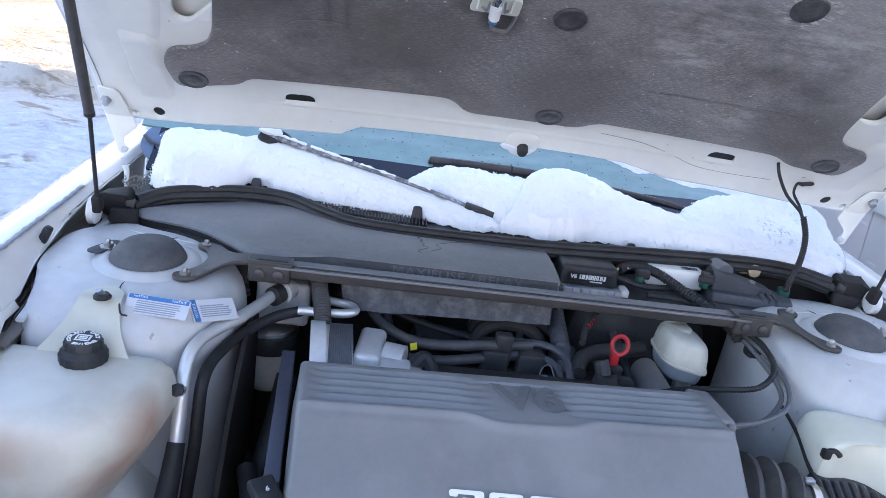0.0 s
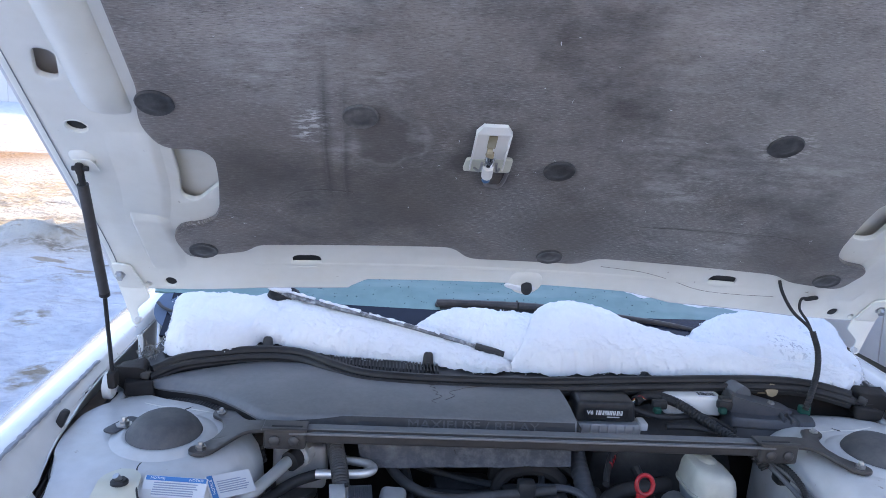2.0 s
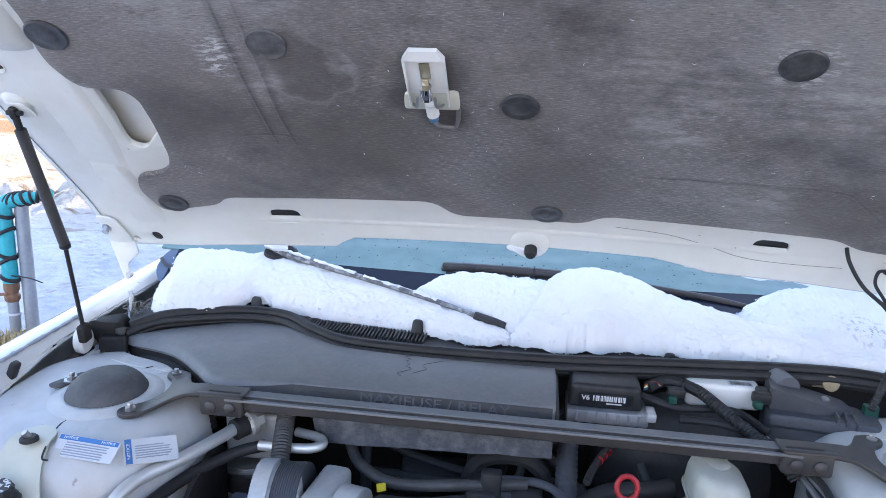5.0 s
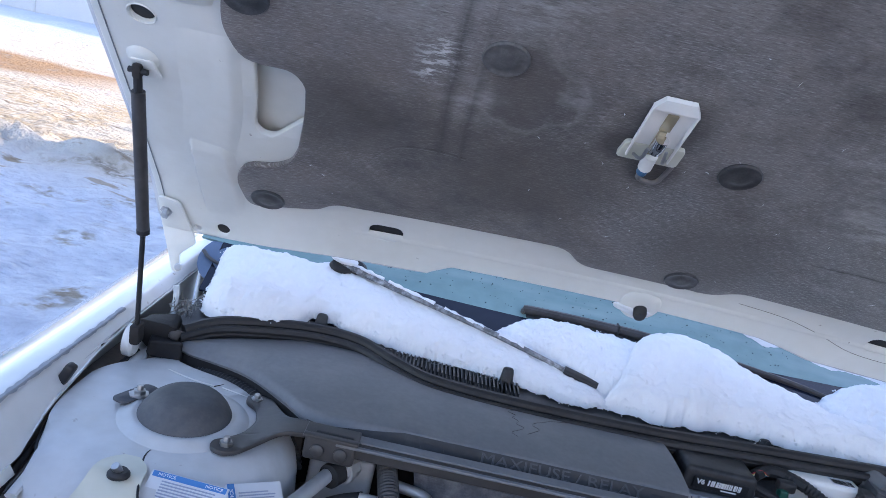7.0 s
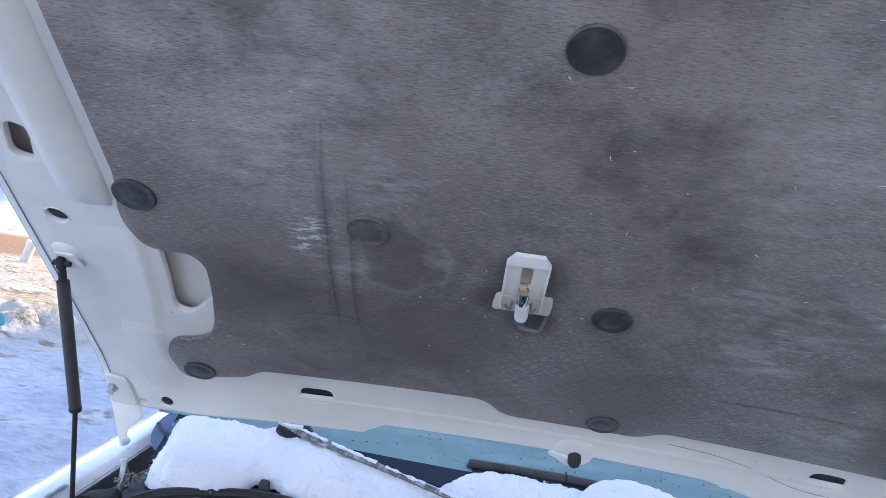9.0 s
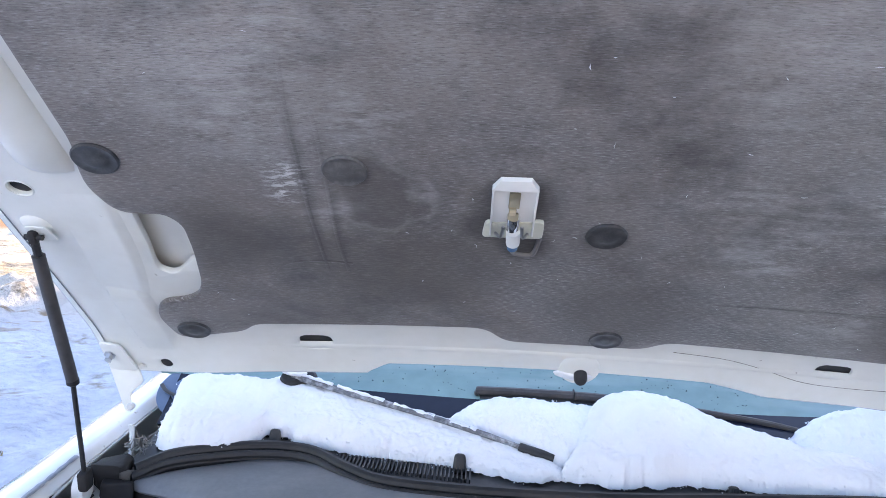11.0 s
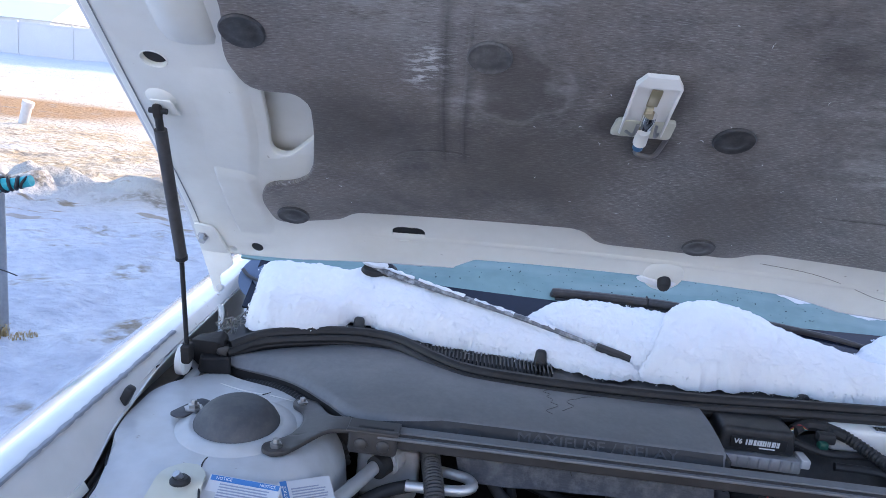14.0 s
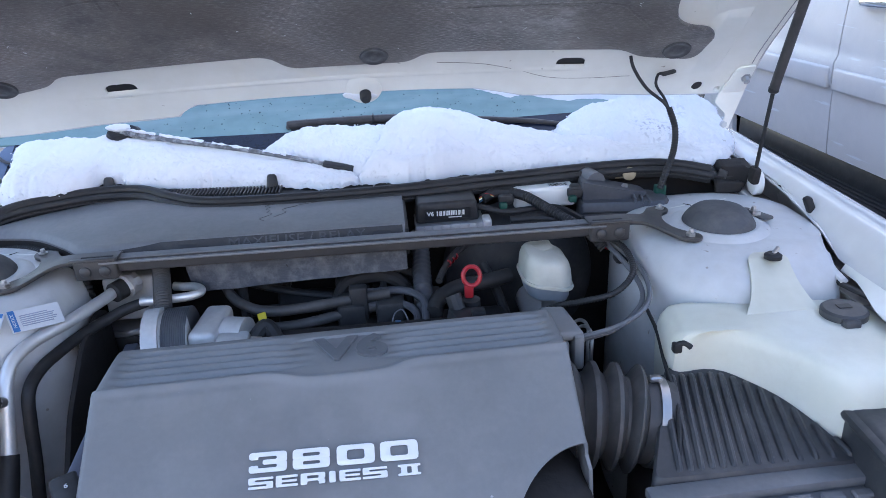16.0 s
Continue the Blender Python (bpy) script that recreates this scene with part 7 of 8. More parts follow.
part("lettering", wide_print((("3", 0.0, 0.0405), ("8", 0.0465, 0.0400), ("0", 0.0938, 0.0415), ("0", 0.1412, 0.0420)), 0.0, 0.0222, 0.0052), INK_WHITE, cover, "white printed lettering")
part("lettering", wide_print((("S", 0.0, 0.0262), ("E", 0.0288, 0.0232), ("R", 0.0548, 0.0262), ("I", 0.0852, 0.0068), ("E", 0.0960, 0.0230), ("S", 0.1210, 0.0268), ("=", 0.1592, 0.0250)), -0.0172, 0.0122, 0.0018), INK_WHITE, cover, "white printed lettering")
part("emblem", lettering("V6", 0.080, EC @ at(-0.002, 0.080, 0.8352, -3, 0, 0), None, 0.0034, 1.0, 0.003), FUSEM, cover, "worn raised V6 emblem")
part("cover_bracket", box(EC @ Vector((0.287, 0.135, 0.812)), (0.040, 0.085, 0.014), 0.006, 3, (0, 6, 6)), DUSTY, cover)
part("bracket_leg", box(EC @ Vector((0.300, 0.10, 0.79)), (0.014, 0.03, 0.05), 0.004, 2), DUSTY, cover)
part("block", box((0, 1.05, 0.55), (0.52, 0.36, 0.36), 0.03, 3), PIT, engine, "dark engine block")
part("valve_cover", box((0.0, 1.27, 0.72), (0.46, 0.13, 0.08), 0.02, 3), PIT, engine)
part("intake", box((-0.02, 1.20, 0.76), (0.36, 0.10, 0.06), 0.02, 3), PIT, engine)
for k in range(3):
    part("ignition_coil", box((-0.02 + 0.06 * k, 1.315, 0.77), (0.045, 0.06, 0.05), 0.008, 2), BLACK, engine)
part("belt_guard", box((-0.3285, 1.100, 0.755), (0.019, 0.29, 0.05), 0.003, 2, (2, 0, 4.0)), GUARD, engine, "dark blue-grey belt guard edge")
oc = part("oil_cap", lathe([(0.038, 0), (0.041, 0.004), (0.041, 0.016), (0.037, 0.021), (0, 0.022)], at(-0.306, 0.912, 0.735, 8, -6, 0), 36, teeth=1, tooth=0.0012), BLACK, engine, "black oil filler cap")
part("cap_grip", box((-0.309, 0.920, 0.764), (0.031, 0.096, 0.016), 0.005, 3, (6, -4, 29)), BLACK, oc)
for t_, dy in (("6", 0.02), ("3", -0.02)):
    part("numeral", lettering(t_, 0.010, at(-0.309 - dy * 0.55, 0.920 + dy, 0.7735 + 0.12 * dy, 6, -4, 20), None, 0.0004), INK_WHITE, oc)
part("filler_neck", lathe([(0.03, -0.08), (0.032, 0.0)], at(-0.314, 0.905, 0.735), 20), PIT, engine)
for p in ([(-0.290, 0.962, 0.735), (-0.270, 0.950, 0.741), (-0.250, 0.930, 0.736), (-0.235, 0.915, 0.715)], [(-0.285, 0.908, 0.735), (-0.268, 0.898, 0.738), (-0.252, 0.885, 0.730), (-0.238, 0.868, 0.70)]):
    bt = part("spark_plug_boot", tube(p, lambda d: 0.0105 + 0.004 * math.sin(min(1, d / 0.03) * math.pi / 2), 12), BOOT, engine, "grey rubber plug boot")
part("plug_wire", tube([(-0.246, 0.926, 0.740), (-0.236, 0.914, 0.736), (-0.226, 0.900, 0.725), (-0.21, 0.87, 0.70)], 0.0042, 8), BLUEP, engine, "blue plug wire")

# alternator
alt = part("alternator", tube([(-0.302, 1.231, 0.767), (-0.246, 1.236, 0.769)], 0.064, 24, smooth=False), ALU, engine, "cast aluminium alternator")
part("alternator_front", tube([(-0.306, 1.231, 0.767), (-0.284, 1.233, 0.768)], 0.069, 24, smooth=False), ALU, alt)
part("stator", tube([(-0.280, 1.234, 0.768), (-0.246, 1.236, 0.769)], 0.0652, 36, wave=0.0008, pitch=0.003, smooth=False), UNIT, alt, "dark laminated stator")
part("rear_housing", box((-0.220, 1.238, 0.782), (0.040, 0.098, 0.070), 0.009, 3, (0, 0, -6)), ALU, alt)
part("rear_step", box((-0.200, 1.226, 0.774), (0.030, 0.078, 0.054), 0.008, 3), ALU, alt)
part("rear_cover", tube([(-0.199, 1.231, 0.782), (-0.169, 1.224, 0.782)], 0.036, 20, smooth=False), ALU, alt)
part("rear_cover", box((-0.182, 1.196, 0.794), (0.046, 0.03, 0.03), 0.006, 2), ALU, alt)
part("terminal", tube([(-0.166, 1.201, 0.797), (-0.144, 1.196, 0.797)], 0.006, 10), STEEL, alt)
part("terminal_boot", tube([(-0.156, 1.211, 0.792), (-0.139, 1.224, 0.804), (-0.124, 1.211, 0.782), (-0.121, 1.186, 0.752)], 0.012, 10), RUBBER, alt)

# hoses over the engine
hs = thing("heater_hose", (-0.05, 1.30, 0.77), "black coolant hoses with a plastic clip", "hose", "engine hoses")
part("hose", tube([(-0.232, 1.41, 0.82), (-0.218, 1.36, 0.805), (-0.185, 1.31, 0.80), (-0.13, 1.285, 0.797), (-0.02, 1.30, 0.80), (0.04, 1.31, 0.802)], 0.0082, 12), BOOT, hs)
part("hose", tube([(-0.158, 1.275, 0.775), (-0.10, 1.278, 0.775), (-0.02, 1.298, 0.78), (0.03, 1.31, 0.782)], 0.0082, 12), BOOT, hs)
part("pipe", tube([(0.0, 1.315, 0.803), (0.06, 1.313, 0.803), (0.09, 1.285, 0.798), (0.092, 1.24, 0.785), (0.09, 1.20, 0.76)], 0.006, 10), UNIT, hs, "thin dark metal pipe")
part("pipe", tube([(0.0, 1.305, 0.785), (0.05, 1.302, 0.787), (0.078, 1.272, 0.785), (0.080, 1.23, 0.77), (0.08, 1.19, 0.75)], 0.006, 10), UNIT, hs)
part("clip", box((-0.008, 1.303, 0.793), (0.028, 0.022, 0.055), 0.004, 2), BLACK, hs, "black hose clip")
part("tag", box((-0.153, 1.272, 0.797), (0.013, 0.002, 0.011), 0.0008, 1, (-20, 0, 30)), YELLOW, hs, "yellow tag")
hs2 = thing("vacuum_hose", (-0.25, 1.40, 0.80), "black corrugated hose and thin lines", "hose", "engine hoses")
part("corrugated_hose", tube([(-0.318, 1.375, 0.875), (-0.308, 1.335, 0.85), (-0.298, 1.29, 0.832), (-0.29, 1.25, 0.80)], 0.0120, 14, wave=0.0016, pitch=0.0045), BOOT, hs2)
part("line", tube([(-0.205, 1.42, 0.82), (-0.195, 1.36, 0.80), (-0.18, 1.30, 0.77), (-0.165, 1.26, 0.75)], 0.008, 8), RUBBER, hs2)
part("line", tube([(-0.06, 1.43, 0.80), (0.0, 1.39, 0.80), (0.06, 1.40, 0.80), (0.10, 1.37, 0.79)], 0.008, 8), RUBBER, hs2)
part("taped_sleeve", tube([(0.098, 1.46, 0.84), (0.096, 1.40, 0.815), (0.094, 1.345, 0.80), (0.094, 1.29, 0.78), (0.094, 1.25, 0.75)], 0.0145, 12, wave=0.0015, pitch=0.012), UNIT, hs2, "taped wiring bundle")
part("red_sleeve", tube([(0.118, 1.30, 0.82), (0.128, 1.33, 0.825), (0.150, 1.38, 0.83), (0.172, 1.41, 0.832)], 0.0055, 8), RUBBER, hs2)
for k in range(3):
    part("red_band", tube([(0.136 + 0.007 * k, 1.348 + 0.014 * k, 0.8265), (0.138 + 0.007 * k, 1.352 + 0.014 * k, 0.827)], 0.0062, 8, smooth=False), RED, hs2)
part("grey_hose", tube([(0.105, 1.25, 0.79), (0.118, 1.288, 0.797), (0.15, 1.315, 0.80), (0.20, 1.33, 0.80), (0.236, 1.345, 0.80)], 0.0125, 12), RUBBER, hs2)
part("loop", tube([(0.040, 1.23, 0.775), (0.045, 1.245, 0.795), (0.058, 1.25, 0.80), (0.066, 1.24, 0.785), (0.068, 1.225, 0.77)], 0.0011, 6), CABLE, hs2)
part("blue_plug", box((0.050, 1.235, 0.782), (0.01, 0.012, 0.014), 0.002, 2), BLUEP, hs2)
coil = thing("sensor_plug", (0.15, 1.225, 0.77), "black sensor plug behind the engine cover", "sensor")
part("body", box((0.150, 1.222, 0.785), (0.05, 0.04, 0.035), 0.006, 2, (0, 10, 15)), BLACK, coil)
part("neck", tube([(0.140, 1.235, 0.80), (0.134, 1.245, 0.82)], 0.012, 10, smooth=False), BLACK, coil)
part("clip", box((0.168, 1.215, 0.803), (0.02, 0.02, 0.012), 0.003, 2), BLACK, coil)
dip = thing("dipstick", (0.165, 1.262, 0.76), "red plastic oil dipstick handle with ring", "dipstick")
ring = [(0.165 + 0.0130 * math.cos(k * math.pi / 5), 1.262 + 0.004 * math.sin(k * math.pi / 5), 0.841 + 0.0140 * math.sin(k * math.pi / 5)) for k in range(11)]
part("ring", tube(ring, 0.0036, 8, 3), RED, dip)
part("stem", box((0.160, 1.26, 0.818), (0.014, 0.010, 0.022), 0.003, 2), RED, dip)
part("collar", lathe([(0.014, 0), (0.014, 0.012), (0.010, 0.014)], at(0.163, 1.26, 0.792), 16), BLACK, dip)
part("tube", tube([(0.163, 1.26, 0.80), (0.16, 1.25, 0.70)], 0.007, 10), PIT, dip)

# ---------- brake booster and reservoir ----------
bb = thing("brake_booster", (0.26, 1.47, 0.70), "large black round brake booster on the firewall", "brake booster")
part("shell", lathe([(0.05, 0.0), (0.128, 0.0), (0.138, 0.012), (0.132, 0.035), (0.10, 0.06), (0.05, 0.072), (0.0, 0.075)], at(0.275, 1.50, 0.745, 78, 0, 0), 44), BLACK, bb)
part("mount", box((0.258, 1.53, 0.72), (0.14, 0.05, 0.14), 0.01, 2), PIT, bb)
mc = thing("brake_reservoir", (0.288, 1.31, 0.74), "milky white brake fluid reservoir with cap", "reservoir")


def res_ring(z, k, p=((0, 0.18), (0.2, 0), (0.8, 0), (1, 0.18), (1, 0.80), (0.84, 1), (0.16, 1), (0, 0.80))):
    return [Vector((0.287 + (q.x - 0.5) * 0.078 * k, 1.312 + (q.y - 0.5) * 0.098 * k, z - 0.20 * (q.x - 0.5) * 0.078 * k)) for q in rounded(list(p), 0.16, 4)]


rs = part("bowl", loft([res_ring(0.779, 0.56), res_ring(0.780, 0.72), res_ring(0.784, 0.82), res_ring(0.792, 0.88), res_ring(0.812, 0.92)]), BOWL, mc, "grey translucent lower bowl")
part("rim", loft([res_ring(0.806, 0.95), res_ring(0.8065, 1.035), res_ring(0.809, 1.05), res_ring(0.8115, 1.035), res_ring(0.812, 0.95)]), RESW, rs)
part("cover", loft([res_ring(0.810, 0.985), res_ring(0.824, 0.965), res_ring(0.836, 0.93), res_ring(0.8445, 0.87), res_ring(0.850, 0.78), res_ring(0.853, 0.62), res_ring(0.854, 0.4)]), RESW, mc, "milky white upper shell")
part("cap", box((0.284, 1.334, 0.852), (0.036, 0.026, 0.010), 0.004, 3), TANKTAB, mc)
part("cap_collar", lathe([(0.019, 0), (0.019, 0.004), (0.016, 0.006)], at(0.284, 1.326, 0.851), 24), RESW, mc)
part("neck", tube([(0.292, 1.286, 0.785), (0.290, 1.28, 0.70)], 0.015, 14, smooth=False), STEEL, mc, "steel neck")
part("master_cylinder", tube([(0.285, 1.45, 0.72), (0.288, 1.24, 0.71)], 0.026, 16, smooth=False), ALU, mc, "cast metal master cylinder")
part("outlet", tube([(0.29, 1.275, 0.74), (0.29, 1.265, 0.70)], 0.014, 12, smooth=False), ALU, mc)
for k in range(2):
    part("brake_line", tube([(0.312, 1.27 - 0.02 * k, 0.735), (0.332, 1.262 - 0.02 * k, 0.752), (0.34, 1.243 - 0.02 * k, 0.748), (0.335, 1.225 - 0.02 * k, 0.72), (0.33, 1.2, 0.62)], 0.0028, 8), STEEL, mc, "thin steel brake line")
cb = thing("cable_bundle", (0.40, 1.22, 0.79), "black control cables looping beside the tower", "cable")
for k in range(2):
    o = 0.009 * k
    part("cable", tube([(0.366, 1.395, 0.862), (0.396 - o, 1.33, 0.852), (0.418 - o, 1.265, 0.840 - o), (0.418 - o, 1.205, 0.826 - o), (0.394 - o, 1.160 + o, 0.815 - o), (0.345, 1.134 + o, 0.805 - o), (0.285, 1.125 + o, 0.797 - o)], 0.0040, 8), CABLE, cb)
part("sleeve", tube([(0.392, 1.325, 0.862), (0.405, 1.28, 0.858), (0.400, 1.225, 0.845), (0.365, 1.195, 0.828), (0.325, 1.215, 0.808), (0.29, 1.25, 0.785), (0.26, 1.29, 0.75)], 0.0042, 8, wave=0.0008, pitch=0.005), RUBBER, cb)
part("clip", box((0.415, 1.315, 0.832), (0.03, 0.025, 0.02), 0.005, 2), BLACK, cb)
part("red_mark", tube([(0.392, 1.345, 0.845), (0.398, 1.335, 0.843)], 0.0085, 8, smooth=False), RED, cb)

# ---------- receiver drier and pipes ----------
dr = thing("receiver_drier", (-0.355, 1.40, 0.50), "aluminium receiver drier canister with black band", "canister")
part("canister", lathe([(0.012, -0.115), (0.030, -0.105), (0.041, -0.085), (0.045, -0.06), (0.045, -0.01), (0.042, 0.0)], at(-0.386, 1.392, 0.742), 28), RESW, dr, "cream painted canister")
part("band", lathe([(0.047, -0.030), (0.048, -0.028), (0.048, -0.002), (0.047, 0.0)], at(-0.386, 1.392, 0.742), 28), RUBBER, dr, "black rubber band")
part("ring", lathe([(0.046, 0), (0.047, 0.005), (0.042, 0.009), (0.046, 0.014), (0.040, 0.018)], at(-0.386, 1.392, 0.740), 28), STEEL, dr)
part("top_block", box((-0.366, 1.380, 0.806), (0.085, 0.055, 0.075), 0.008, 3), ALU, dr, "bright cast top block")
part("fitting", tube([(-0.367, 1.333, 0.8355), (-0.377, 1.316, 0.8345)], 0.0155, 16, smooth=False), RUBBER, dr)
part("nut", tube([(-0.352, 1.350, 0.838), (-0.366, 1.332, 0.836)], 0.0155, 8, smooth=False), ALU, dr, "bright collar nut")
part("collar", tube([(-0.360, 1.340, 0.837), (-0.364, 1.334, 0.8365)], 0.0185, 20, smooth=False), ALU, dr)
pp = thing("air_conditioning_pipe", (-0.45, 1.12, 0.5), "bare aluminium pipe with black hose end", "pipe")
part("pipe", tube([(-0.380, 1.318, 0.834), (-0.388, 1.297, 0.833), (-0.413, 1.235, 0.832), (-0.443, 1.186, 0.829), (-0.456, 1.152, 0.821), (-0.459, 1.128, 0.804), (-0.458, 1.112, 0.782), (-0.457, 1.097, 0.748), (-0.456, 1.080, 0.716)], 0.0090, 16), TUBE_ALU, pp)
part("hose", tube([(-0.456, 1.083, 0.722), (-0.456, 1.064, 0.694), (-0.457, 1.02, 0.635), (-0.452, 0.97, 0.55), (-0.44, 0.94, 0.45)], lambda d: 0.0115 + 0.005 * min(1, d / 0.12), 14), RUBBER, pp, "black rubber hose")
part("service_port", lathe([(0.007, 0), (0.007, 0.010), (0.0085, 0.011), (0.0085, 0.018), (0.006, 0.020), (0, 0.020)], at(-0.458, 1.106, 0.786, 60, 0, 0), 14), STEEL, pp, "service port cap")
part("black_cap", lathe([(0.0085, 0.016), (0.0085, 0.025), (0.0, 0.027)], at(-0.458, 1.106, 0.786, 60, 0, 0), 8), RUBBER, pp)
ph = thing("air_conditioning_hose", (-0.42, 1.15, 0.5), "thick black rubber hose beside the aluminium pipe", "hose")
part("hose", tube([(-0.330, 1.312, 0.818), (-0.360, 1.302, 0.812), (-0.384, 1.286, 0.805), (-0.405, 1.258, 0.801), (-0.422, 1.215, 0.799), (-0.434, 1.165, 0.796), (-0.437, 1.130, 0.783), (-0.437, 1.114, 0.745), (-0.438, 1.104, 0.70), (-0.444, 1.09, 0.62), (-0.450, 1.07, 0.50)], 0.0085, 14), RUBBER, ph)
part("pipe_end", tube([(-0.335, 1.302, 0.823), (-0.29, 1.300, 0.825), (-0.262, 1.302, 0.826), (-0.248, 1.316, 0.826), (-0.258, 1.334, 0.826), (-0.295, 1.345, 0.826)], 0.0070, 12), TUBE_ALU, ph, "bright aluminium pipe end")
for k, pts in enumerate(([(-0.345, 1.31, 0.70), (-0.35, 1.24, 0.66), (-0.36, 1.18, 0.60), (-0.365, 1.10, 0.52)], [(-0.375, 1.15, 0.64), (-0.355, 1.08, 0.62), (-0.36, 1.0, 0.60), (-0.375, 0.95, 0.55)], [(-0.40, 1.30, 0.55), (-0.39, 1.20, 0.50), (-0.37, 1.08, 0.45), (-0.36, 1.0, 0.42)], [(-0.375, 1.22, 0.52), (-0.37, 1.12, 0.50), (-0.38, 1.05, 0.45)])):
    lh = thing("lower_hose", (-0.4, 1.1, 0.36), "dark hose low in the engine bay", "hose", "low hoses")
    part("hose", tube(pts + [(pts[-1][0], pts[-1][1] - 0.03, 0.35)], 0.017 - 0.0025 * k, 12), BLACK, lh)

# ---------- coolant reservoir ----------
ct = thing("coolant_reservoir", (-0.58, 1.0, 0.40), "yellowed milky coolant reservoir with rusty stain", "reservoir")


TANK_PLAN = [(-0.716, 0.945), (-0.520, 0.940), (-0.466, 1.015), (-0.458, 1.126), (-0.716, 1.126)]


def plan_ring(z, k, dx=0.0, dy=0.0):
    c = Vector((-0.60, 1.05))
    return [Vector((*(c + (p - c) * k), z)) + Vector((dx, dy, 0)) for p in rounded(TANK_PLAN, 0.035, 5)]


def under(z, k, sx, y0):
    """A lower ring of the tank: its inner and front sides drawn in."""
    return [Vector((-0.716 + (q.x + 0.716) * sx, 1.126 - (1.126 - q.y) * y0, z)) for q in plan_ring(z, k)]


part("tank", loft([under(0.50, 0.9, 0.50, 0.80), under(0.58, 0.94, 0.60, 0.92), under(0.63, 0.97, 0.70, 0.98), under(0.68, 0.985, 0.80, 1.0), under(0.73, 0.995, 0.92, 1.0), plan_ring(0.770, 1.0), plan_ring(0.795, 0.99), plan_ring(0.813, 0.955), plan_ring(0.822, 0.89), plan_ring(0.826, 0.78), plan_ring(0.828, 0.5)]), TANK, ct)
part("mount_tab", sheet(lambda a, b: Vector((-0.578 + (b - 0.5) * (0.050 + 0.075 * (1 - a) ** 3 - 0.034 * max(0, (a - 0.75) / 0.25) ** 2), 1.095 + 0.105 * a, 0.818 + 0.060 * min(1, a * 1.5) ** 0.8)), 16, 8, 0.003), TANKTAB, ct)
part("mount_screw", lathe([(0.0112, 0), (0.0112, 0.003), (0.0085, 0.006), (0.0, 0.006)], at(-0.574, 1.158, 0.8795), 18), RUBBER, ct, "black push screw")
part("screw_pin", tube([(-0.574, 1.158, 0.884), (-0.577, 1.154, 0.892)], 0.0045, 8), STEEL, ct)
cp = part("cap", lathe([(0.024, 0.0), (0.0285, 0.002), (0.0285, 0.018), (0.026, 0.021), (0.0225, 0.024), (0.0225, 0.033), (0.0205, 0.036), (0.0, 0.036)], at(-0.571, 1.088, 0.821), 32, teeth=1, tooth=0.0012), BLACK, ct, "black screw cap with white print")
b = None
for k, c in enumerate("COOLANT ONLY ENGINE "):
    a = radians(215 - 18 * k)
    if c != " ":
        b = lettering(c, 0.0066, at(-0.571 + 0.0158 * math.cos(a), 1.088 + 0.0158 * math.sin(a), 0.8573, 0, 0, math.degrees(a) - 90), b, 0.0004, 1.1, 0.0002)
part("cap_letters", b, INK_WHITE, cp, "white printed ring of words")
b = None
for dx, dy, sx_, sy_ in ((0, 0.0065, 0.017, 0.002), (0, -0.0065, 0.017, 0.002), (-0.0078, 0, 0.002, 0.014), (0.0078, 0, 0.002, 0.014), (0, 0.002, 0.010, 0.0018), (0, -0.002, 0.010, 0.0018)):
    b = box((-0.571 + dx, 1.088 + dy, 0.8576), (sx_, sy_, 0.0008), 0, 1, bm=b)
part("cap_symbol", b, INK_WHITE, cp, "white printed symbol")

# ---------- battery ----------
bt = thing("battery", (-0.60, 0.78, 0.50), "black car battery with warning labels", "battery")
part("case", box((-0.595, 0.785, 0.61), (0.25, 0.21, 0.20), 0.008, 2), BLACK, bt)
part("lid", box((-0.595, 0.785, 0.712), (0.252, 0.212, 0.02), 0.006, 3), BLACK, bt)
part("terminal_cover", box((-0.512, 0.885, 0.728), (0.075, 0.040, 0.032), 0.010, 3, (0, 0, -6)), BLACK, bt, "black terminal cover")
part("label", box((-0.640, 0.845, 0.7226), (0.055, 0.075, 0.001), 0, 1, (0, 0, -14)), PAPER, bt, "printed warning label")
b = None
for k in range(16):
    b = box((-0.640 + 0.25 * (0.0045 * k - 0.034) - random.uniform(0, 0.006), 0.879 - 0.0045 * k, 0.7234), (random.uniform(0.026, 0.046), 0.0018, 0.0006), 0, 1, (0, 0, -14), b)
part("label_print", b, INK_GREY, bt)
tri_ = plate([Vector((-0.006, -0.005)), Vector((0.006, -0.005)), Vector((0, 0.006))], (), 0.0008, 0.0002)
tri_.transform(at(-0.655, 0.862, 0.7232, 0, 0, -14))
part("warning_triangle", tri_, YELLOW, bt, "yellow warning triangle")
part("cover_ridge", box((-0.512, 0.889, 0.7435), (0.055, 0.022, 0.004), 0.0015, 2, (0, 0, -6)), BLACK, bt)
part("seal_sticker", lathe([(0.012, 0), (0.012, 0.001), (0, 0.001)], at(-0.527, 0.842, 0.7222), 20), PAPER, bt)
part("sticker_print", box((-0.527, 0.842, 0.7238), (0.014, 0.003, 0.0006), 0, 1, (0, 0, 10)), RED, bt)
part("white_label", box((-0.535, 0.79, 0.7226), (0.09, 0.05, 0.001), 0, 1, (0, 0, -4)), PAPER, bt)
part("vent_disc", lathe([(0.02, 0), (0.02, 0.0015), (0.018, 0.002), (0, 0.002)], at(-0.585, 0.86, 0.722), 22), BLACK, bt)
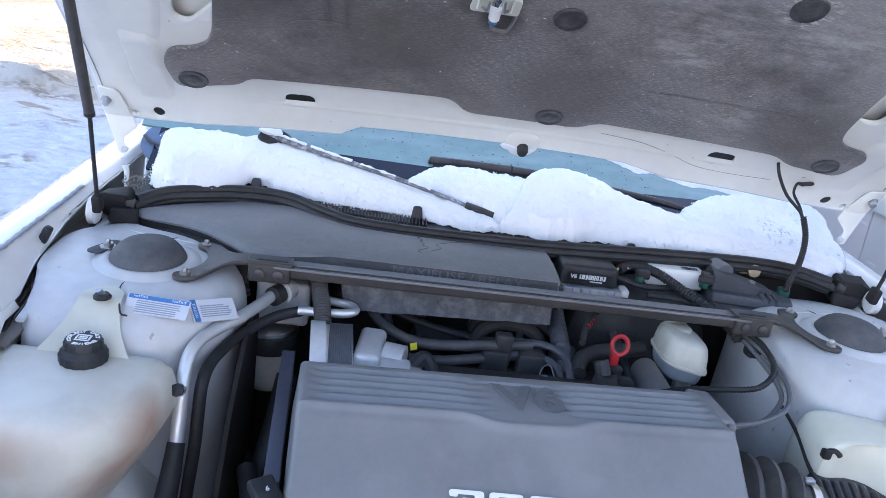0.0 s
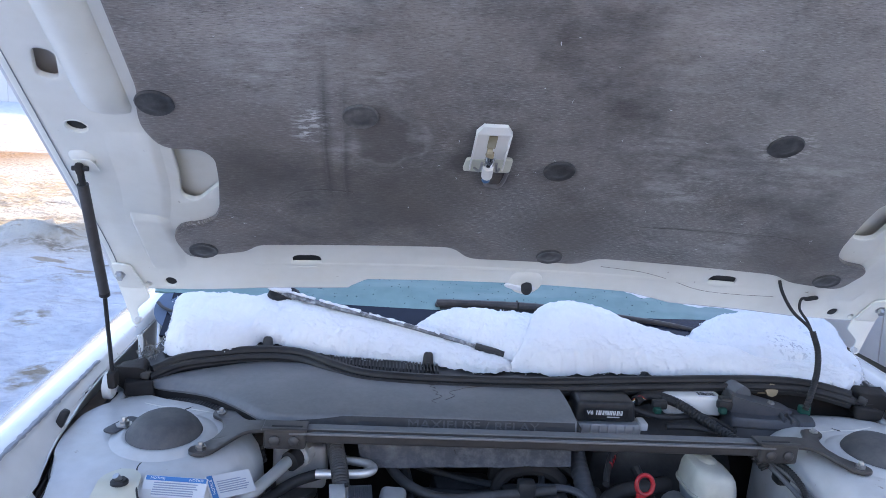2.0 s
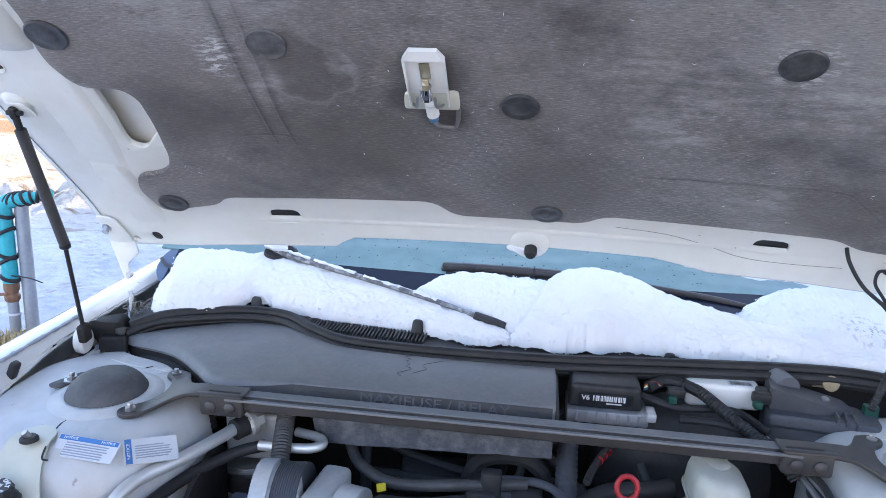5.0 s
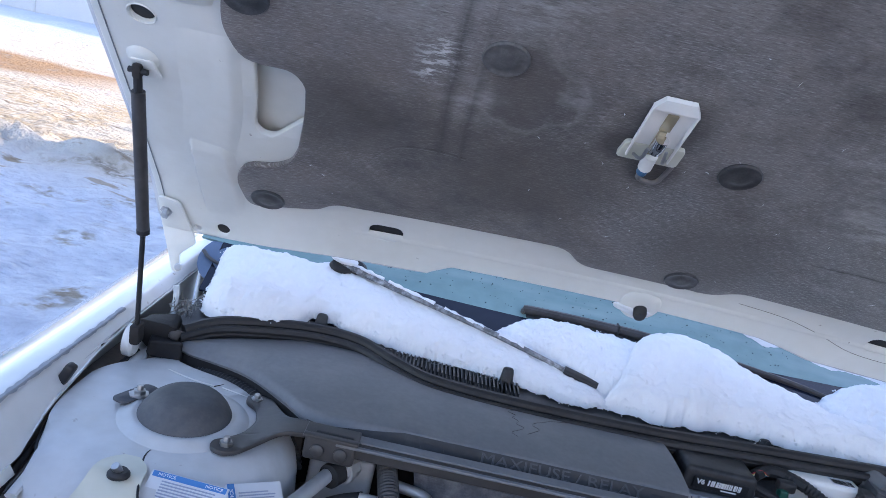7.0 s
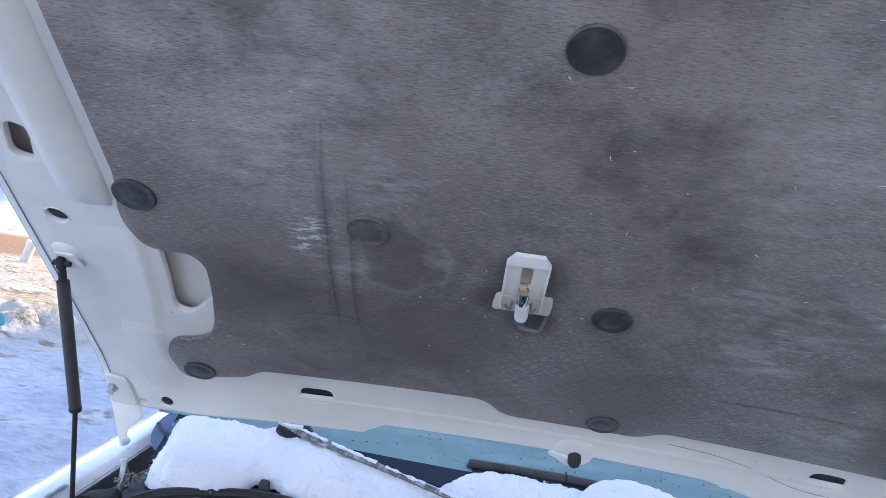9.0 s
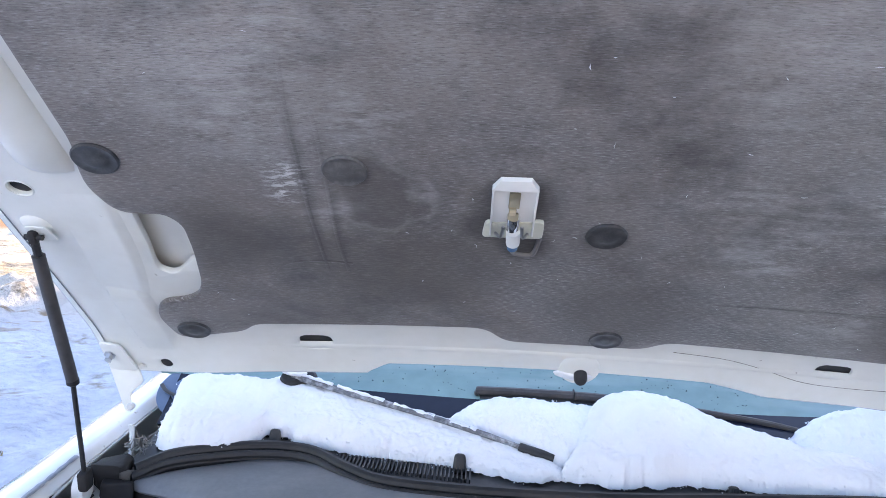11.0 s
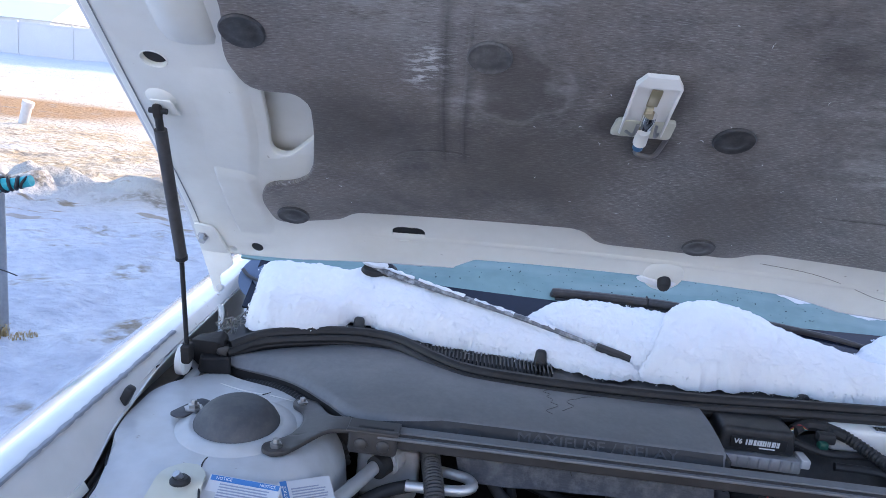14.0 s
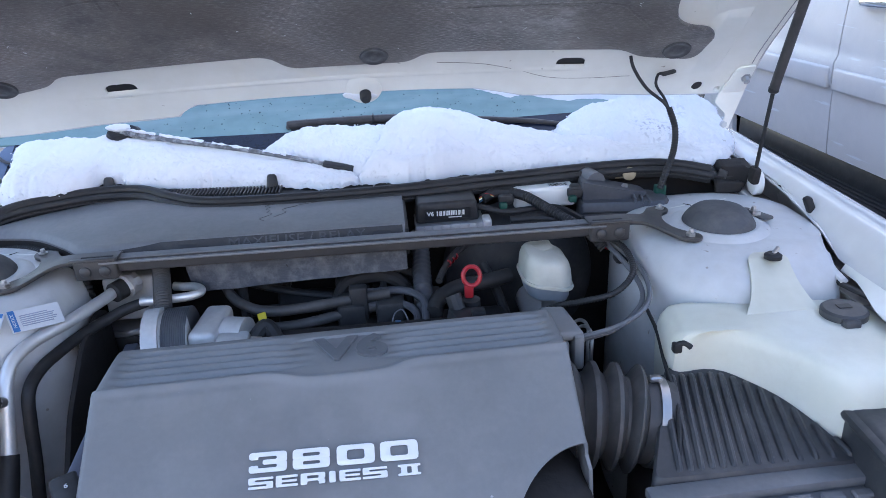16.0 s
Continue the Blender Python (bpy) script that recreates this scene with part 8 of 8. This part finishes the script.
part("cable", tube([(-0.715, 0.90, 0.742), (-0.69, 0.925, 0.748), (-0.665, 0.935, 0.75), (-0.64, 0.928, 0.745), (-0.622, 0.912, 0.73), (-0.614, 0.892, 0.715), (-0.612, 0.875, 0.70)], 0.0042, 8), RUBBER, bt)
b = bmesh.new()
bmesh.ops.create_icosphere(b, subdivisions=4, radius=0.022)
for v in b.verts:
    v.co *= 1 + 0.45 * noise.noise(v.co * 80) + 0.2 * noise.noise(v.co * 200)
b.transform(Matrix.Translation((-0.563, 0.902, 0.730)) @ Matrix.Diagonal((1.05, 0.6, 0.5, 1)))
solo("rag", b, TANKTAB, "crumpled cream foam scrap on the battery", "scrap")

# ---------- washer tank, air box, intake boot (driver's side) ----------
wt = thing("washer_tank", (0.58, 1.05, 0.42), "milky white washer fluid tank with dark cap", "washer tank")


def wt_ring(z, k, dy=0.0):
    base_ = [(0.396, 1.06), (0.46, 1.07), (0.52, 1.01), (0.555, 0.93), (0.70, 0.93), (0.70, 1.10), (0.63, 1.15), (0.50, 1.150), (0.412, 1.172)]
    c = Vector((0.56, 1.05))
    return [Vector((*(c + (p - c) * k), z)) + Vector((0, dy, 0)) for p in rounded(base_, 0.03, 4)]


part("tank", loft([wt_ring(0.42, 0.9), wt_ring(0.70, 0.985), wt_ring(0.775, 1.0), wt_ring(0.795, 0.992), wt_ring(0.810, 0.97), wt_ring(0.820, 0.93), wt_ring(0.826, 0.86), wt_ring(0.829, 0.75), wt_ring(0.830, 0.45)]), TANK_W, wt)
part("mount_tab", sheet(lambda a, b: Vector((0.566 + (b - 0.5) * (0.056 + 0.06 * (1 - a) ** 3 - 0.03 * max(0, (a - 0.75) / 0.25) ** 2) + 0.014 * a - 0.006, 1.085 + 0.105 * a, 0.824 + 0.052 * min(1, a * 1.3))), 16, 8, 0.003), TANKTAB, wt)
part("mount_screw", lathe([(0.012, 0), (0.012, 0.005), (0.008, 0.008), (0.0, 0.008)], at(0.576, 1.163, 0.8775), 18), RUBBER, wt, "black push screw")
part("screw_pin", tube([(0.576, 1.163, 0.884), (0.584, 1.166, 0.892)], 0.003, 8), STEEL, wt)
wc = part("cap", lathe([(0.029, 0), (0.029, 0.008), (0.026, 0.011), (0.0, 0.012)], at(0.630, 1.072, 0.830), 30), DARKM, wt, "dark washer cap")
part("cap_tab", box((0.622, 1.043, 0.832), (0.022, 0.014, 0.012), 0.004, 2, (-20, 0, 0)), DARKM, wc)
part("cap_mark", box((0.630, 1.074, 0.8424), (0.018, 0.011, 0.0008), 0, 1), BLACK, wc)
sp = thing("level_sensor", (0.44, 1.115, 0.75), "small dark plug on the washer tank", "sensor")
part("plug", box((0.408, 1.070, 0.804), (0.012, 0.012, 0.014), 0.003, 2), RUBBER, sp)
part("stem", tube([(0.408, 1.070, 0.808), (0.416, 1.066, 0.812), (0.424, 1.064, 0.806)], 0.004, 8), RUBBER, sp)

ab = thing("air_filter_box", (0.47, 0.97, 0.42), "black ribbed air filter box with clips", "air filter box")
AB = [(0.318, 0.902), (0.566, 0.902), (0.556, 0.935), (0.540, 0.975), (0.517, 1.020), (0.486, 1.056), (0.450, 1.076), (0.396, 1.080)]


def lid_z(y):
    return 0.738 + 0.21 * (y - 0.911)


def ab_ring(dz, k):
    c = Vector((0.45, 0.985))
    return [Vector((q.x, q.y, lid_z(q.y) + dz)) for q in (c + (p - c) * k for p in rounded(AB, 0.014, 4))]


lid = part("lid", loft([ab_ring(-0.10, 1.01), ab_ring(-0.014, 1.0), ab_ring(-0.004, 0.985), ab_ring(0.0, 0.955), ab_ring(0.0, 0.5)]), DARKM, ab, "black ribbed lid")
for k in range(16):
    x1 = 0.386 + 0.0126 * k
    top = curve_at([(0.38, 1.070), (0.45, 1.068), (0.486, 1.048), (0.517, 1.010), (0.540, 0.966), (0.562, 0.925)], x1) - 0.012
    y0 = 0.914
    x0 = x1 - 0.30 * (top - y0) + 0.012
    part("rib", tube([(x0, y0, lid_z(y0) - 0.0034), (x0 + 0.06 * (x1 - x0), y0 + 0.06 * (top - y0), lid_z(y0) + 0.001), ((x0 + x1) / 2, (y0 + top) / 2, lid_z((y0 + top) / 2) + 0.0012), (x1 - 0.06 * (x1 - x0), top - 0.06 * (top - y0), lid_z(top) + 0.0005), (x1, top, lid_z(top) - 0.0034)], 0.0044, 8, 4), DARKM, lid) if top - y0 > 0.02 else None
part("tray", box((0.475, 0.85, 0.665), (0.34, 0.10, 0.11), 0.01, 2, (0, 0, 2)), FUSEM, ab)
part("flange", box((0.460, 0.892, 0.726), (0.30, 0.028, 0.014), 0.004, 2, (0, 0, 2)), FUSEM, ab, "dusty flange")
for k in range(8):
    part("tooth", box((0.330 + 0.036 * k, 0.868, 0.722), (0.026, 0.012, 0.006), 0.002, 1), FUSEM, ab)
part("lower_box", box((0.47, 1.0, 0.54), (0.22, 0.22, 0.24), 0.02, 2), BLACK, ab)
ib = thing("intake_boot", (0.345, 1.04, 0.66), "black rubber accordion intake boot", "intake boot")
part("bellows", tube([(0.236, 1.048, 0.736), (0.285, 1.042, 0.734), (0.325, 1.036, 0.730), (0.350, 1.031, 0.726)], 0.051, 36, wave=0.019, pitch=0.0262), BOOT, ib)
part("sleeve", tube([(0.346, 1.032, 0.727), (0.382, 1.027, 0.720)], 0.055, 32, smooth=False), BOOT, ib)
part("clamp", tube([(0.360, 1.030, 0.724), (0.371, 1.0285, 0.722)], 0.0585, 36, smooth=False), STEEL, ib, "steel hose clamp")
part("clamp_screw", box((0.366, 1.030, 0.786), (0.016, 0.010, 0.008), 0.002, 1), STEEL, ib)
fb = thing("fuse_box", (0.66, 0.93, 0.60), "black plastic under-bonnet fuse box", "fuse box")
part("case", box((0.64, 0.885, 0.73), (0.17, 0.12, 0.11), 0.015, 3, (0, 0, -4)), DARKM, fb)
part("lid_rim", box((0.64, 0.885, 0.775), (0.178, 0.128, 0.014), 0.006, 2, (0, 0, -4)), DARKM, fb)
ct2 = thing("cable", (0.62, 1.1, 0.80), "thin black cable along the wing gutter", "cable")
part("cable", tube([(0.618, 1.42, 0.872), (0.672, 1.33, 0.858), (0.678, 1.22, 0.848), (0.665, 1.15, 0.842), (0.68, 1.08, 0.84), (0.69, 0.98, 0.83)], 0.004, 8), RUBBER, ct2)
ct3 = thing("cable", (0.41, 1.05, 0.66), "thin black cable beside the intake boot", "cable")
part("cable", tube([(0.412, 1.2, 0.80), (0.408, 1.14, 0.79), (0.398, 1.08, 0.775), (0.384, 1.0, 0.765), (0.36, 0.93, 0.74), (0.33, 0.88, 0.70)], 0.0028, 8), RUBBER, ct3)
ct4 = thing("cable", (-0.64, 1.3, 0.82), "thin black cable along the wing gutter", "cable")
part("cable", tube([(-0.69, 1.47, 0.872), (-0.700, 1.38, 0.858), (-0.700, 1.28, 0.85), (-0.692, 1.18, 0.842), (-0.682, 1.12, 0.83)], 0.004, 8), RUBBER, ct4)

# ---------- deep clutter behind the engine ----------
for x, y, z, sx_, sy_, sz_, rz_ in ((-0.10, 1.40, 0.74, 0.10, 0.05, 0.06, 8), (-0.02, 1.42, 0.77, 0.06, 0.04, 0.05, -10), (0.05, 1.38, 0.73, 0.05, 0.05, 0.05, 20), (-0.15, 1.43, 0.79, 0.05, 0.03, 0.03, 0)):
    br = thing("metal_bracket", (x, y, z - sz_ / 2), "dark greasy metal bracket behind the engine", "bracket", "engine brackets")
    part("plate", box((x, y, z), (sx_, sy_, sz_), 0.008, 2, (10, 5, rz_)), BLACK, br)
    part("bolt", bolt(at(x + 0.01, y - sy_ / 2, z, 80, 0, rz_), 0.006, 0.006), PIT, br)
for pts, r_ in (([(-0.24, 1.43, 0.80), (-0.12, 1.40, 0.775), (0.0, 1.37, 0.77), (0.08, 1.36, 0.78)], 0.007), ([(-0.20, 1.37, 0.76), (-0.08, 1.355, 0.765), (0.04, 1.36, 0.76)], 0.009),
                ([(0.20, 1.40, 0.80), (0.22, 1.36, 0.76), (0.23, 1.30, 0.72), (0.22, 1.24, 0.70)], 0.008), ([(-0.02, 1.44, 0.82), (0.02, 1.41, 0.80), (0.03, 1.36, 0.79), (0.0, 1.33, 0.76)], 0.006)):
    hz = thing("bay_hose", pts[0], "dusty dark hose deep behind the engine", "hose", "deep hoses")
    part("hose", tube(pts, r_, 10), BLACK, hz)
lf = thing("lifting_eye", (0.02, 1.39, 0.75), "dark forged lifting bracket with rounded top", "bracket")
part("arch", tube([(-0.05, 1.36, 0.75), (-0.03, 1.37, 0.795), (0.02, 1.375, 0.805), (0.06, 1.37, 0.79), (0.075, 1.36, 0.75)], 0.012, 10), PIT, lf)
